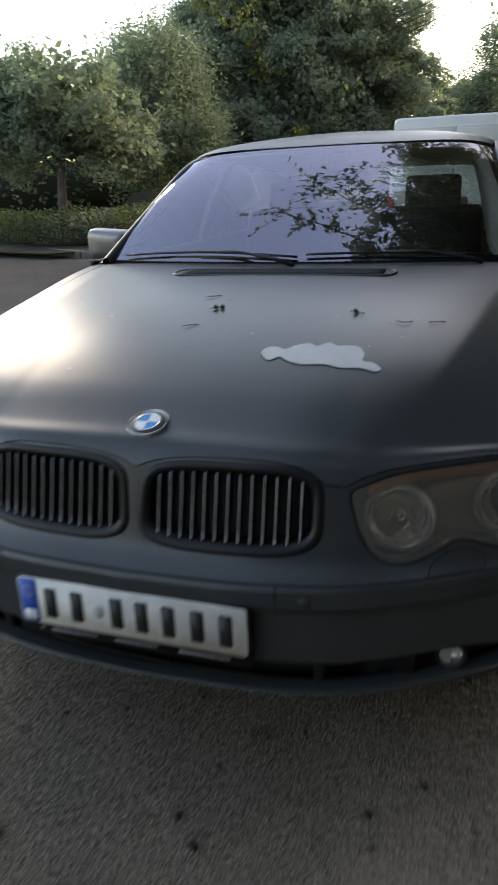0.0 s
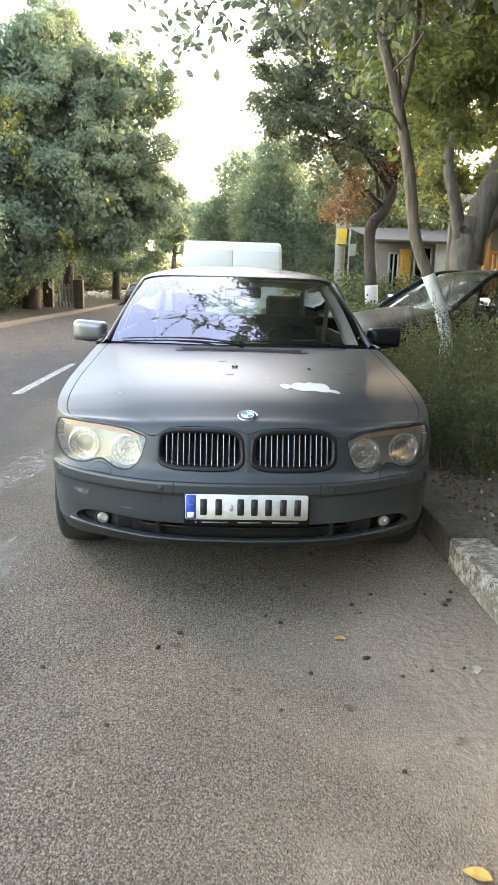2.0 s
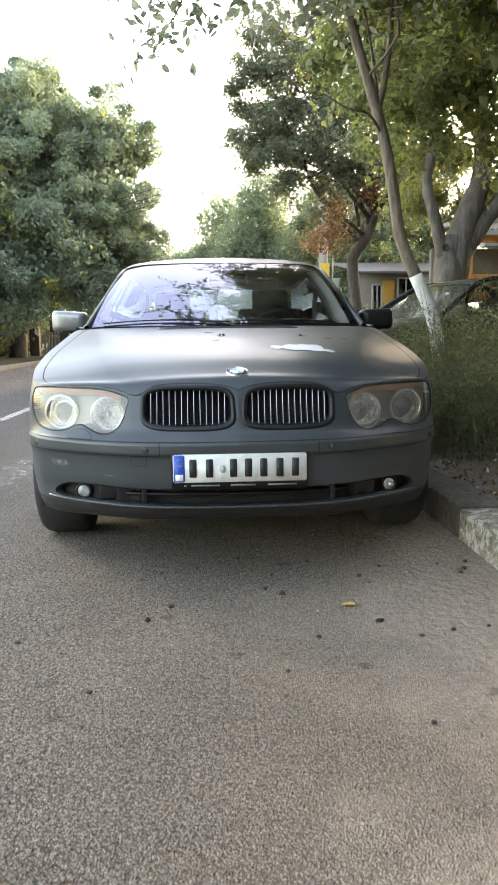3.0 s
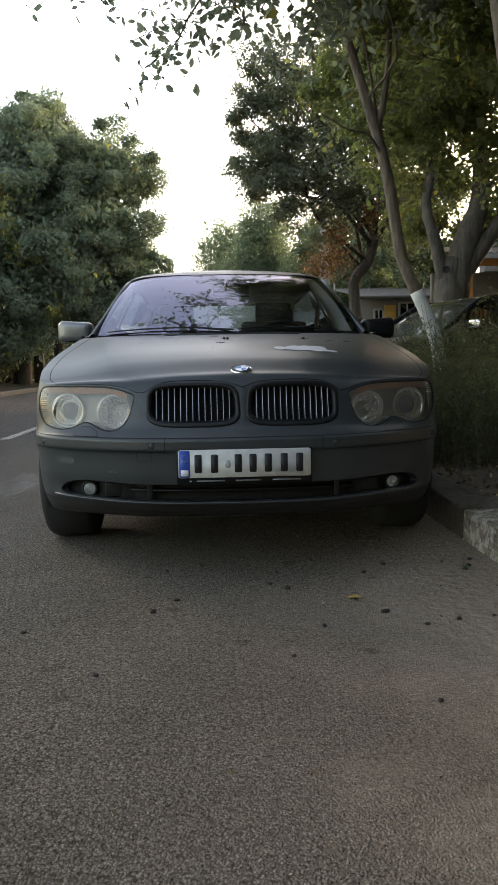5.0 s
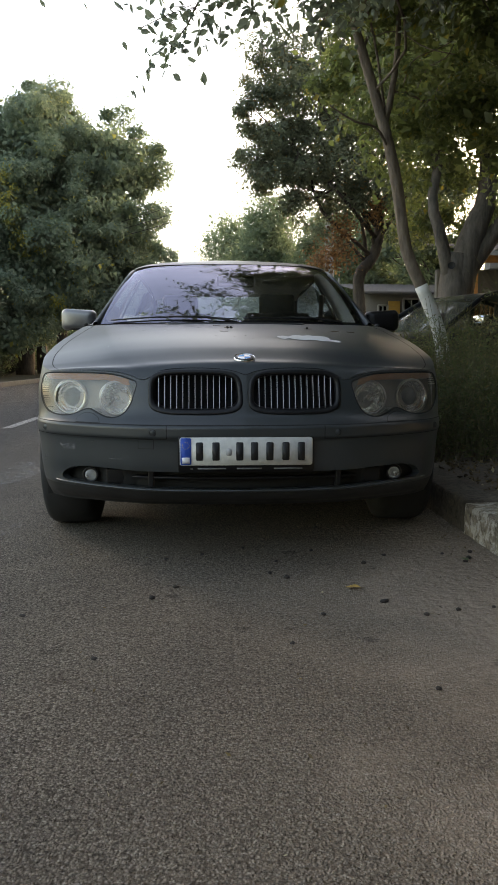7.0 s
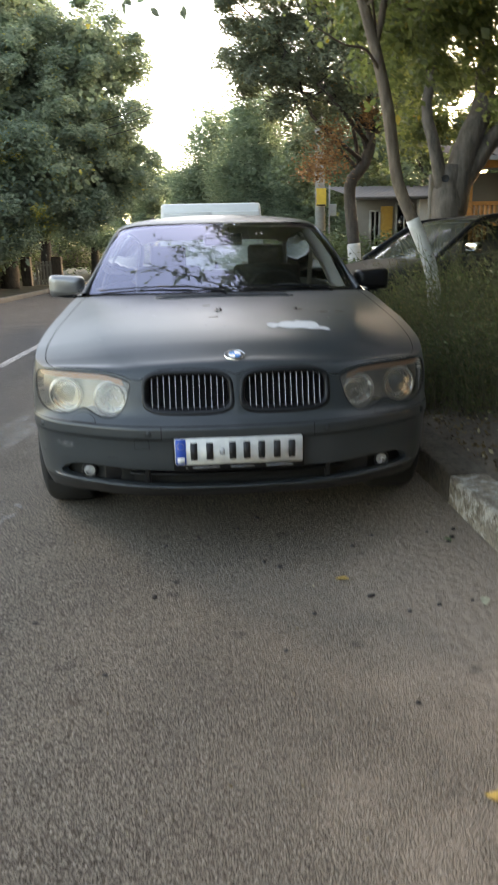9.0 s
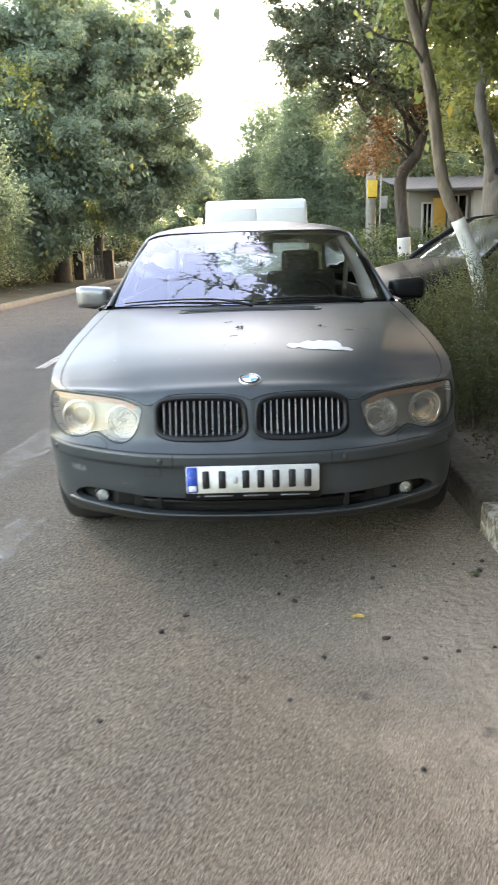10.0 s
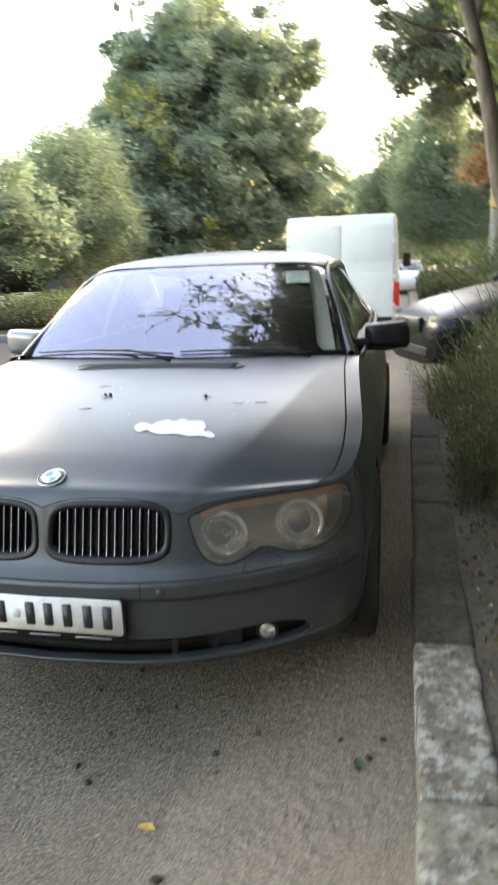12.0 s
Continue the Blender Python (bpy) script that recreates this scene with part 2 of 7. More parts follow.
M_BLACK = plain("black_plastic", (0.007, 0.007, 0.008), 0.42, vary=0.2, spec=0.3)
M_TRIM = plain("matt_black_trim", (0.02, 0.02, 0.021), 0.6, vary=0.25)
M_DARK = plain("dark_void", (0.006, 0.006, 0.006), 0.8, vary=0.2)
M_RUBBER = plain("tyre_rubber", (0.018, 0.018, 0.018), 0.8, vary=0.25, scale=20, bumpy=0.2)
M_CHROME = plain("chrome", (0.75, 0.75, 0.75), 0.12, 1.0, vary=0.04)
M_SLAT = plain("satin_metal", (0.56, 0.565, 0.575), 0.36, 0.7, vary=0.08)
M_ALLOY = plain("alloy_wheel", (0.32, 0.32, 0.33), 0.35, 1.0, vary=0.1)
M_FARLAMP = plain("far_lamp_backing", (0.16, 0.155, 0.15), 0.3, 0.5, vary=0.1)
M_LAMP = plain("lamp_housing", (0.46, 0.44, 0.405), 0.3, 0.6, vary=0.08)
M_LAMPDARK = plain("lamp_backing", (0.28, 0.26, 0.235), 0.36, 0.35, vary=0.12)
M_REFLECT = plain("lamp_reflector", (0.95, 0.94, 0.91), 0.16, 0.95, vary=0.03)
M_PROJ = plain("projector_glass", (0.06, 0.065, 0.07), 0.08, vary=0.05, spec=0.8)
M_AMBER = plain("amber_plastic", (0.46, 0.22, 0.11), 0.3, vary=0.1)
M_PATCH = plain("bare_primer", (0.48, 0.48, 0.48), 0.6, vary=0.06, scale=30)
M_PLATE = plain("plate_white", (0.62, 0.61, 0.57), 0.42, vary=0.12, scale=25)
M_BLUE = plain("plate_blue", (0.012, 0.08, 0.42), 0.4, vary=0.08)
M_LIGHTBLUE = plain("badge_blue", (0.02, 0.22, 0.55), 0.25, vary=0.03)
M_WHITE = plain("badge_white", (0.75, 0.75, 0.75), 0.25, vary=0.03)
M_YELLOW = plain("yellow_paint", (0.55, 0.36, 0.05), 0.5, vary=0.1)
M_INK = plain("black_ink", (0.012, 0.012, 0.013), 0.5, vary=0.1)
M_HOLDERINK = plain("holder_ink", (0.2, 0.2, 0.2), 0.6, vary=0.3, scale=60)
M_GREYINK = plain("grey_ink", (0.4, 0.4, 0.4), 0.5, vary=0.1)
M_WIND = clear("windscreen_glass", (0.66, 0.72, 0.69), 0.004, (0.86, 0.83, 1.0), 3.1)
M_GLASS = clear("tinted_side_glass", (0.12, 0.14, 0.135), 0.005, (0.95, 0.97, 1.0), 1.3)
M_REAR = clear("rear_glass", (0.72, 0.78, 0.75), 0.005, (1, 1, 1), 1.5)
M_LENS = clear("headlamp_lens", (0.86, 0.83, 0.785), 0.05, (1, 1, 1), 1.45, haze=0.13, haze_color=(0.52, 0.49, 0.45))
M_FOG = clear("fog_lens", (0.95, 0.95, 0.95), 0.05, (1, 1, 1), 1.35, haze=0.7, haze_color=(0.32, 0.32, 0.31))
M_BEIGE = plain("beige_trim", (0.55, 0.52, 0.46), 0.8, vary=0.06)
M_LINING = plain("pillar_lining", (0.9, 0.9, 0.86), 0.8, vary=0.04)
M_LEATHER = plain("grey_leather", (0.026, 0.025, 0.025), 0.5, vary=0.15)
M_GREYSEAT = plain("light_leather", (0.28, 0.26, 0.23), 0.6, vary=0.12)
M_VAN = plain("white_van_paint", (0.50, 0.50, 0.48), 0.35, vary=0.05, scale=3, coat=0.2)
M_RED = plain("red_lamp", (0.4, 0.02, 0.015), 0.25, vary=0.1)
M_BLACKPAINT = plain("black_car_paint", (0.012, 0.013, 0.015), 0.32, vary=0.25, scale=3, spec=0.16)
M_SIDEGLASS = clear("side_glass", (0.55, 0.6, 0.58), 0.004, (0.8, 0.85, 0.9), 1.3)
M_DUSTGLASS = clear("dusty_glass", (0.5, 0.54, 0.53), 0.02, (1, 1, 1), 1.4, haze=0.12, haze_color=(0.3, 0.32, 0.29))
M_BARK = bark_mat("young_bark", (0.075, 0.055, 0.04), (0.18, 0.14, 0.105))
M_BARKDARK = bark_mat("dark_bark", (0.026, 0.021, 0.018), (0.085, 0.068, 0.055))
M_BARKOLD = bark_mat("mottled_bark", (0.034, 0.028, 0.023), (0.13, 0.11, 0.09), 11)
# left mirror cap only: sky light on its face is put into the colour
M_MIRRORLIT = plain("mirror_cap_lit_paint", (0.2, 0.2, 0.198), 0.36, 0.6, vary=0.1, coat=0.25)
M_LIME = plain("limewash", (0.55, 0.535, 0.5), 0.85, vary=0.1, scale=20, bumpy=0.4)
M_LEAF_NEAR = leaf_mat("plum_leaf", (0.15, 0.18, 0.155), (0.25, 0.28, 0.235), (0.3, 0.24, 0.06), 0.02, 0.66, 0.28, (1.1, 1.16, 1.0))
M_LEAF_C = leaf_mat("street_tree_leaf", (0.1, 0.122, 0.06), (0.21, 0.235, 0.11), (0.3, 0.24, 0.07), 0.03, 0.6)
M_LEAF_GREY = leaf_mat("grey_green_leaf", (0.1, 0.12, 0.088), (0.19, 0.212, 0.155), (0.26, 0.18, 0.08), 0.03, 0.6, 0.5, (1.05, 1.1, 0.95))
M_LEAF_DARK = leaf_mat("dark_leaf", (0.075, 0.1, 0.064), (0.15, 0.182, 0.112), None, 0.0, 0.5, 0.55, (1.0, 1.1, 0.9))
# paler than real foliage: the veil of backlight haze is put into the colour
M_LEAF_BIG = leaf_mat("walnut_leaf", (0.145, 0.19, 0.155), (0.215, 0.265, 0.205), (0.3, 0.29, 0.1), 0.03, 0.6, 0.6, (1.05, 1.14, 1.0))
M_LEAF_YEL = leaf_mat("yellowing_leaf", (0.12, 0.14, 0.04), (0.3, 0.27, 0.07), None, 0.0, 0.4)
M_LEAF_FAR = leaf_mat("far_leaf", (0.155, 0.2, 0.152), (0.23, 0.28, 0.205), None, 0.0, 0.6, 0.6, (1.0, 1.1, 0.95))
M_LEAF_BROWN = leaf_mat("withered_leaf", (0.12, 0.06, 0.035), (0.3, 0.16, 0.085), None, 0.0, 0.45)
M_HEDGE = leaf_mat("hedge_leaf", (0.042, 0.066, 0.028), (0.108, 0.145, 0.058), None, 0.0, 0.3)
M_WEED = leaf_mat("weed_leaf", (0.05, 0.072, 0.032), (0.165, 0.195, 0.085), (0.24, 0.19, 0.1), 0.14, 0.35)
M_WEEDDRY = leaf_mat("dry_weed_leaf", (0.12, 0.125, 0.055), (0.27, 0.25, 0.13), None, 0.0, 0.4)
M_LITTER = leaf_mat("leaf_litter", (0.05, 0.035, 0.022), (0.2, 0.14, 0.07), (0.5, 0.42, 0.28), 0.08, 0.1, 0.8)
M_FRUIT = plain("rotten_fruit", (0.022, 0.014, 0.010), 0.6, vary=0.4, scale=60, bumpy=0.5)
M_STEM = plain("dry_stem", (0.13, 0.09, 0.05), 0.8, vary=0.2)
M_YLEAF = plain("yellow_leaf", (0.48, 0.29, 0.07), 0.6, vary=0.25, scale=60)
M_STUCCO = plain("cream_render", (0.12, 0.105, 0.085), 0.9, vary=0.1, scale=2, bumpy=0.3)
M_WHITEWALL = plain("white_render", (0.36, 0.35, 0.33), 0.9, vary=0.08, scale=2, bumpy=0.3)
M_ORANGE = plain("orange_wood_stain", (0.42, 0.18, 0.05), 0.55, vary=0.2, scale=6, bumpy=0.2)
M_OCHRE = plain("ochre_door_paint", (0.34, 0.19, 0.035), 0.5, vary=0.1)
M_ROOF = plain("weathered_sheet_roof", (0.05, 0.044, 0.04), 0.85, vary=0.3, scale=4, bumpy=0.3)
M_CONCRETE = plain("concrete_pole", (0.25, 0.24, 0.22), 0.9, vary=0.12, scale=6, bumpy=0.4)
M_WINDOW = clear("house_window", (0.2, 0.22, 0.22), 0.01, (1, 1, 1), 1.5)
M_CABLE = plain("cable", (0.03, 0.03, 0.03), 0.7)

# ---------------------------------------------------------------- geometry helpers
def pchip(xs, ys):
    """A smooth curve through knots that does not overshoot them."""
    xs, ys = np.array(xs, float), np.array(ys, float)
    h, d = np.diff(xs), np.diff(ys) / np.diff(xs)
    m = np.zeros_like(ys)
    for i in range(1, len(xs) - 1):
        if d[i - 1] * d[i] > 0:
            w1, w2 = 2 * h[i] + h[i - 1], h[i] + 2 * h[i - 1]
            m[i] = (w1 + w2) / (w1 / d[i - 1] + w2 / d[i])
    m[0], m[-1] = d[0], d[-1]

    def f(x):
        x = np.clip(np.asarray(x, float), xs[0], xs[-1])
        i = np.clip(np.searchsorted(xs, x) - 1, 0, len(h) - 1)
        t = (x - xs[i]) / h[i]
        return ((1 + 2 * t) * (1 - t) ** 2 * ys[i] + t * (1 - t) ** 2 * h[i] * m[i]
                + t * t * (3 - 2 * t) * ys[i + 1] + t * t * (t - 1) * h[i] * m[i + 1])
    return f


def smooth(e0, e1, x):
    t = np.clip((np.asarray(x, float) - e0) / (e1 - e0), 0, 1)
    return t * t * (3 - 2 * t)


def finish(me, material, flat=False):
    if material:
        me.materials.append(material)
    if not flat:
        me.shade_smooth()
    return me


def mesh_of(name, verts, faces, material=None, flat=False):
    me = bpy.data.meshes.new(name)
    me.from_pydata([tuple(map(float, v)) for v in verts], [], [tuple(map(int, f)) for f in faces])
    me.update()
    return finish(me, material, flat)


def thing(name, label, category, group="", kind="", at=None):
    """An empty that holds the parts of one thing."""
    ob = new(name)
    ob.empty_display_size = 0.1
    if at is not None:
        ob.matrix_basis = at
    return tagged(ob, label, category, group, kind)


def part(name, bm, material, parent=None, label="", flat=False):
    """Links a bmesh, or (verts, faces), as one mesh object under a thing or a part."""
    if isinstance(bm, tuple):
        me = mesh_of(name, bm[0], bm[1], material, flat)
    else:
        me = bpy.data.meshes.new(name)
        bm.to_mesh(me)
        bm.free()
        finish(me, material, flat)
    ob = new(name, me)
    ob.parent = parent
    if label:
        ob["label"] = label
    return ob


def grid_faces(nu, nv, flip=False):
    """Faces of an nu by nv point grid, index = i * nv + j."""
    f = []
    for i in range(nu - 1):
        for j in range(nv - 1):
            q = (i * nv + j, (i + 1) * nv + j, (i + 1) * nv + j + 1, i * nv + j + 1)
            f.append(q[::-1] if flip else q)
    return f


def mirrored(verts, faces):
    """The same geometry with its mirror image across x = 0."""
    n = len(verts)
    both = [tuple(v) for v in verts] + [(-v[0], v[1], v[2]) for v in verts]
    return both, list(faces) + [tuple(i + n for i in f[::-1]) for f in faces]


def welded(verts, faces, dist=0.0004):
    bm = bmesh.new()
    vs = [bm.verts.new(v) for v in verts]
    for f in faces:
        if len(set(f)) > 2:
            try:
                bm.faces.new([vs[i] for i in f])
            except ValueError:
                pass
    bmesh.ops.remove_doubles(bm, verts=bm.verts, dist=dist)
    return bm


def box(cx, cy, cz, sx, sy, sz, bevel=0.0, seg=2):
    bm = bmesh.new()
    bmesh.ops.create_cube(bm, size=1.0)
    bmesh.ops.scale(bm, vec=(sx, sy, sz), verts=bm.verts)
    bmesh.ops.translate(bm, vec=(cx, cy, cz), verts=bm.verts)
    if bevel:
        bmesh.ops.bevel(bm, geom=bm.edges[:], offset=bevel, segments=seg, affect="EDGES", profile=0.7)
    return bm


def join(*bms):
    """Several bmeshes as one."""
    out = bmesh.new()
    for b in bms:
        me = bpy.data.meshes.new("join")
        b.to_mesh(me)
        b.free()
        out.from_mesh(me)
        bpy.data.meshes.remove(me)
    return out


def moved(bm, m):
    bmesh.ops.transform(bm, matrix=m, verts=bm.verts)
    return bm


def tube(path, radii, sides=8, cap=True):
    """A tapered tube along a path of points."""
    p = np.array(path, float)
    n = len(p)
    r = np.broadcast_to(np.array(radii, float), (n,))
    tan = np.gradient(p, axis=0)
    tan /= np.linalg.norm(tan, axis=1)[:, None] + 1e-9
    ref = np.array((0.0, 0.0, 1.0)) if abs(tan[0][2]) < 0.9 else np.array((1.0, 0.0, 0.0))
    verts, faces = [], []
    for i in range(n):
        a = np.cross(tan[i], ref)
        a /= np.linalg.norm(a) + 1e-9
        b = np.cross(tan[i], a)
        for k in range(sides):
            t = 2 * math.pi * k / sides
            verts.append(p[i] + r[i] * (math.cos(t) * a + math.sin(t) * b))
    for i in range(n - 1):
        for k in range(sides):
            k2 = (k + 1) % sides
            faces.append((i * sides + k, i * sides + k2, (i + 1) * sides + k2, (i + 1) * sides + k))
    if cap:
        faces.append(tuple(range(sides))[::-1])
        faces.append(tuple(range((n - 1) * sides, n * sides)))
    return verts, faces


def merge(*parts):
    verts, faces = [], []
    for v, f in parts:
        o = len(verts)
        verts += list(v)
        faces += [tuple(i + o for i in q) for q in f]
    return verts, faces


def revolve(profile, seg=32, axis="y"):
    """Profile of (radius, along) turned round an axis."""
    verts, faces, n = [], [], len(profile)
    for k in range(seg):
        t = 2 * math.pi * k / seg
        for r, a in profile:
            c, s = r * math.cos(t), r * math.sin(t)
            verts.append({"y": (c, a, s), "x": (a, c, s), "z": (c, s, a)}[axis])
    for k in range(seg):
        k2 = (k + 1) % seg
        for j in range(n - 1):
            faces.append((k * n + j, k * n + j + 1, k2 * n + j + 1, k2 * n + j))
    return verts, faces


def shifted(vf, dx=0, dy=0, dz=0, m=None):
    v, f = vf
    if m is not None:
        return [tuple(m @ Vector(p)) for p in v], f
    return [(p[0] + dx, p[1] + dy, p[2] + dz) for p in v], f


def slab(outline, y0, y1):
    """A prism: an outline of (x, z) points between two depths."""
    n = len(outline)
    verts = [(x, y0, z) for x, z in outline] + [(x, y1, z) for x, z in outline]
    faces = [tuple(range(n)), tuple(range(n, 2 * n))[::-1]]
    faces += [(i, i + n, (i + 1) % n + n, (i + 1) % n) for i in range(n)]
    return verts, faces


def flat_rounded(w, h, r, seg=5):
    """Outline of a rounded rectangle about the origin."""
    pts = []
    for cx, cy, a0 in ((w / 2 - r, h / 2 - r, 0), (-w / 2 + r, h / 2 - r, 90), (-w / 2 + r, -h / 2 + r, 180), (w / 2 - r, -h / 2 + r, 270)):
        for k in range(seg + 1):
            a = radians(a0 + 90 * k / seg)
            pts.append((cx + r * math.cos(a), cy + r * math.sin(a)))
    return pts


def spline(points, n):
    """n points on a smooth path through the given ones."""
    p = np.array(points, float)
    d = np.concatenate([[0], np.cumsum(np.linalg.norm(np.diff(p, axis=0), axis=1))])
    t = np.linspace(0, d[-1], n)
    q = np.vstack([p[0] * 2 - p[1], p, p[-1] * 2 - p[-2]])
    out = []
    for s in t:
        i = min(np.searchsorted(d, s, side="right") - 1, len(p) - 2)
        u = (s - d[i]) / (d[i + 1] - d[i])
        a, b, c, e = q[i], q[i + 1], q[i + 2], q[i + 3]
        out.append(0.5 * (2 * b + (c - a) * u + (2 * a - 5 * b + 4 * c - e) * u * u + (3 * b - a - 3 * c + e) * u ** 3))
    return np.array(out)


def inside(poly, px, pz):
    """Which of the points lie in the polygon."""
    px, pz = np.asarray(px), np.asarray(pz)
    hit = np.zeros(px.shape, bool)
    n = len(poly)
    for i in range(n):
        (x1, z1), (x2, z2) = poly[i], poly[(i + 1) % n]
        cross = (z1 > pz) != (z2 > pz)
        hit ^= cross & (px < (x2 - x1) * (pz - z1) / (z2 - z1 + 1e-12) + x1)
    return hit


def nearest_on(poly, x, z):
    p = np.array(poly + poly[:1])
    a, b = p[:-1], p[1:]
    d = b - a
    t = np.clip(((x - a[:, 0]) * d[:, 0] + (z - a[:, 1]) * d[:, 1]) / ((d ** 2).sum(1) + 1e-12), 0, 1)
    q = a + t[:, None] * d
    i = np.argmin((q[:, 0] - x) ** 2 + (q[:, 1] - z) ** 2)
    return q[i]


def closed_spline(pts, n):
    p = np.array(pts + pts[:3], float)
    s = spline(p, int(n * len(p) / len(pts)))
    d = np.linalg.norm(s - np.array(pts[1]), axis=1)
    k0 = int(np.argmin(d[: len(s) // 2]))
    d2 = d.copy()
    d2[: k0 + n // 2] = 9
    k1 = int(np.argmin(d2))
    return [tuple(q) for q in s[k0:k1]]

# ---------------------------------------------------------------- the parked grey saloon
# The car looks towards -y, its number plate stands at y = 0 and its middle at x = 0.
PLAN = [(0, 0), (0.2, 0.008), (0.4, 0.04), (0.55, 0.10), (0.68, 0.175), (0.78, 0.25), (0.86, 0.345), (0.91, 0.45), (0.938, 0.6),
        (0.95, 0.8), (0.951, 1.2), (0.945, 2.5), (0.94, 3.6), (0.92, 4.3), (0.86, 4.72), (0.7, 4.96), (0.4, 5.03), (0, 5.05)]
_us = np.concatenate([[0], np.cumsum([math.dist(PLAN[i], PLAN[i + 1]) for i in range(len(PLAN) - 1)])])
PX, PY = pchip(_us, [p[0] for p in PLAN]), pchip(_us, [p[1] for p in PLAN])
U_END = float(_us[-1])
_fine = np.linspace(0, 6.0, 3000)


def u_at_x(x, z=None):
    """Way along the front's plan at the distance x from the middle, on the skin at the height z."""
    if z is None:
        return float(np.interp(x, PX(_fine[:640]), _fine[:640]))
    us = np.linspace(0, 1.25, 260)
    return float(np.interp(x, skin(us, 0 * us + z)[:, 0], us))


def u_at_y(y):
    sel = (_fine > 0.7) & (_fine < 5.3)
    return float(np.interp(y, PY(_fine[sel]), _fine[sel]))


FRONT = pchip([0.20, 0.245, 0.265, 0.30, 0.325, 0.36, 0.42, 0.522, 0.534, 0.574, 0.585, 0.62, 0.70, 0.80, 0.85, 1.1],
              [0.20, 0.16, 0.10, 0.045, 0.025, 0.03, 0.018, 0.010, -0.002, -0.002, 0.014, 0.045, 0.07, 0.098, 0.125, 0.2])
FLANK = pchip([0.20, 0.25, 0.36, 0.52, 0.534, 0.574, 0.585, 0.7, 0.8, 0.9, 1.0, 1.08],
              [0.07, 0.045, 0.018, 0.004, 0.0, 0.0, 0.004, 0.006, 0.022, 0.05, 0.088, 0.115])
UC = u_at_x(0.855)
UE = u_at_y(1.5)
Z_TOP = pchip([0, 0.015, 0.03, 0.1, 0.2, 0.3, 0.36, 0.395, 0.425, 0.45, 0.5, 0.58, 0.72, UC, u_at_y(0.6), u_at_y(1.0), UE, u_at_y(2.5), u_at_y(3.6), u_at_y(4.3), u_at_y(4.7), U_END],
              [0.776, 0.779, 0.786, 0.800, 0.804, 0.801, 0.790, 0.771, 0.758, 0.757, 0.773, 0.787, 0.793, 0.793, 0.857, 0.953, 1.033, 1.04, 1.05, 1.05, 1.0, 0.98])


def skin(u, z, off=0.0):
    """A point of the car's outer skin (x >= 0), lifted off it by off."""
    u, z = np.asarray(u, float), np.asarray(z, float)
    e = 0.004
    dx, dy = PX(u + e) - PX(u - e), PY(u + e) - PY(u - e)
    ln = np.hypot(dx, dy) + 1e-9
    nx, ny = dy / ln, -dx / ln
    nx = np.where(u < 0.004, 0.0, nx)
    w = ny ** 2
    inset = w * FRONT(z) + (1 - w) * FLANK(z) - off
    return np.stack([PX(u) - nx * inset, PY(u) - ny * inset, z + 0 * u], -1)


def loop(pts):
    return [(u_at_x(x, z), z) for x, z in pts]


def kidney(shrink=0.0):
    pts = []
    for k in range(64):
        t = 2 * math.pi * k / 64
        c, s = math.cos(t), math.sin(t)
        n = 4.4
        x = 0.2 + (0.185 - shrink) * math.copysign(abs(c) ** (2 / n), c)
        z = 0.710 + (0.083 - shrink) * math.copysign(abs(s) ** (2 / n), s)
        z += 0.0035 * (1 - ((x - 0.2) / 0.19) ** 2) * (1 if s > 0 else -1)
        x += 0.006 * (z - 0.71) / 0.085 * (1 if c < 0 else -0.2)
        pts.append((x, z))
    return pts


LAMP = closed_spline([(0.436, 0.746), (0.47, 0.763), (0.52, 0.777), (0.60, 0.784), (0.72, 0.785), (0.80, 0.785), (0.85, 0.781), (0.872, 0.767), (0.884, 0.725),
                      (0.882, 0.68), (0.862, 0.64), (0.825, 0.615), (0.765, 0.606), (0.71, 0.613), (0.665, 0.631), (0.635, 0.636), (0.60, 0.62), (0.56, 0.606),
                      (0.52, 0.607), (0.485, 0.625), (0.46, 0.66), (0.445, 0.70)], 120)
INTAKE = closed_spline([(-0.1, 0.395), (0.15, 0.395), (0.4, 0.396), (0.6, 0.402), (0.69, 0.398), (0.745, 0.38), (0.772, 0.352), (0.75, 0.337),
                        (0.66, 0.333), (0.5, 0.33), (0.3, 0.326), (0.1, 0.324), (-0.1, 0.324)], 130)
U_FW, U_RW = u_at_y(0.945), u_at_y(3.94)
U_BUMP, U_DOOR1, U_DOOR2, U_QUARTER = u_at_y(0.50), u_at_y(1.62), u_at_y(2.68), u_at_y(3.62)


def arch(uc):
    return [(uc + 0.375 * math.cos(a), 0.335 + 0.375 * math.sin(a)) for a in np.linspace(0, 2 * math.pi, 60, endpoint=False)]


car = thing("saloon_car", "matt dark grey saloon with peeled bonnet paint parked at kerb", "car")


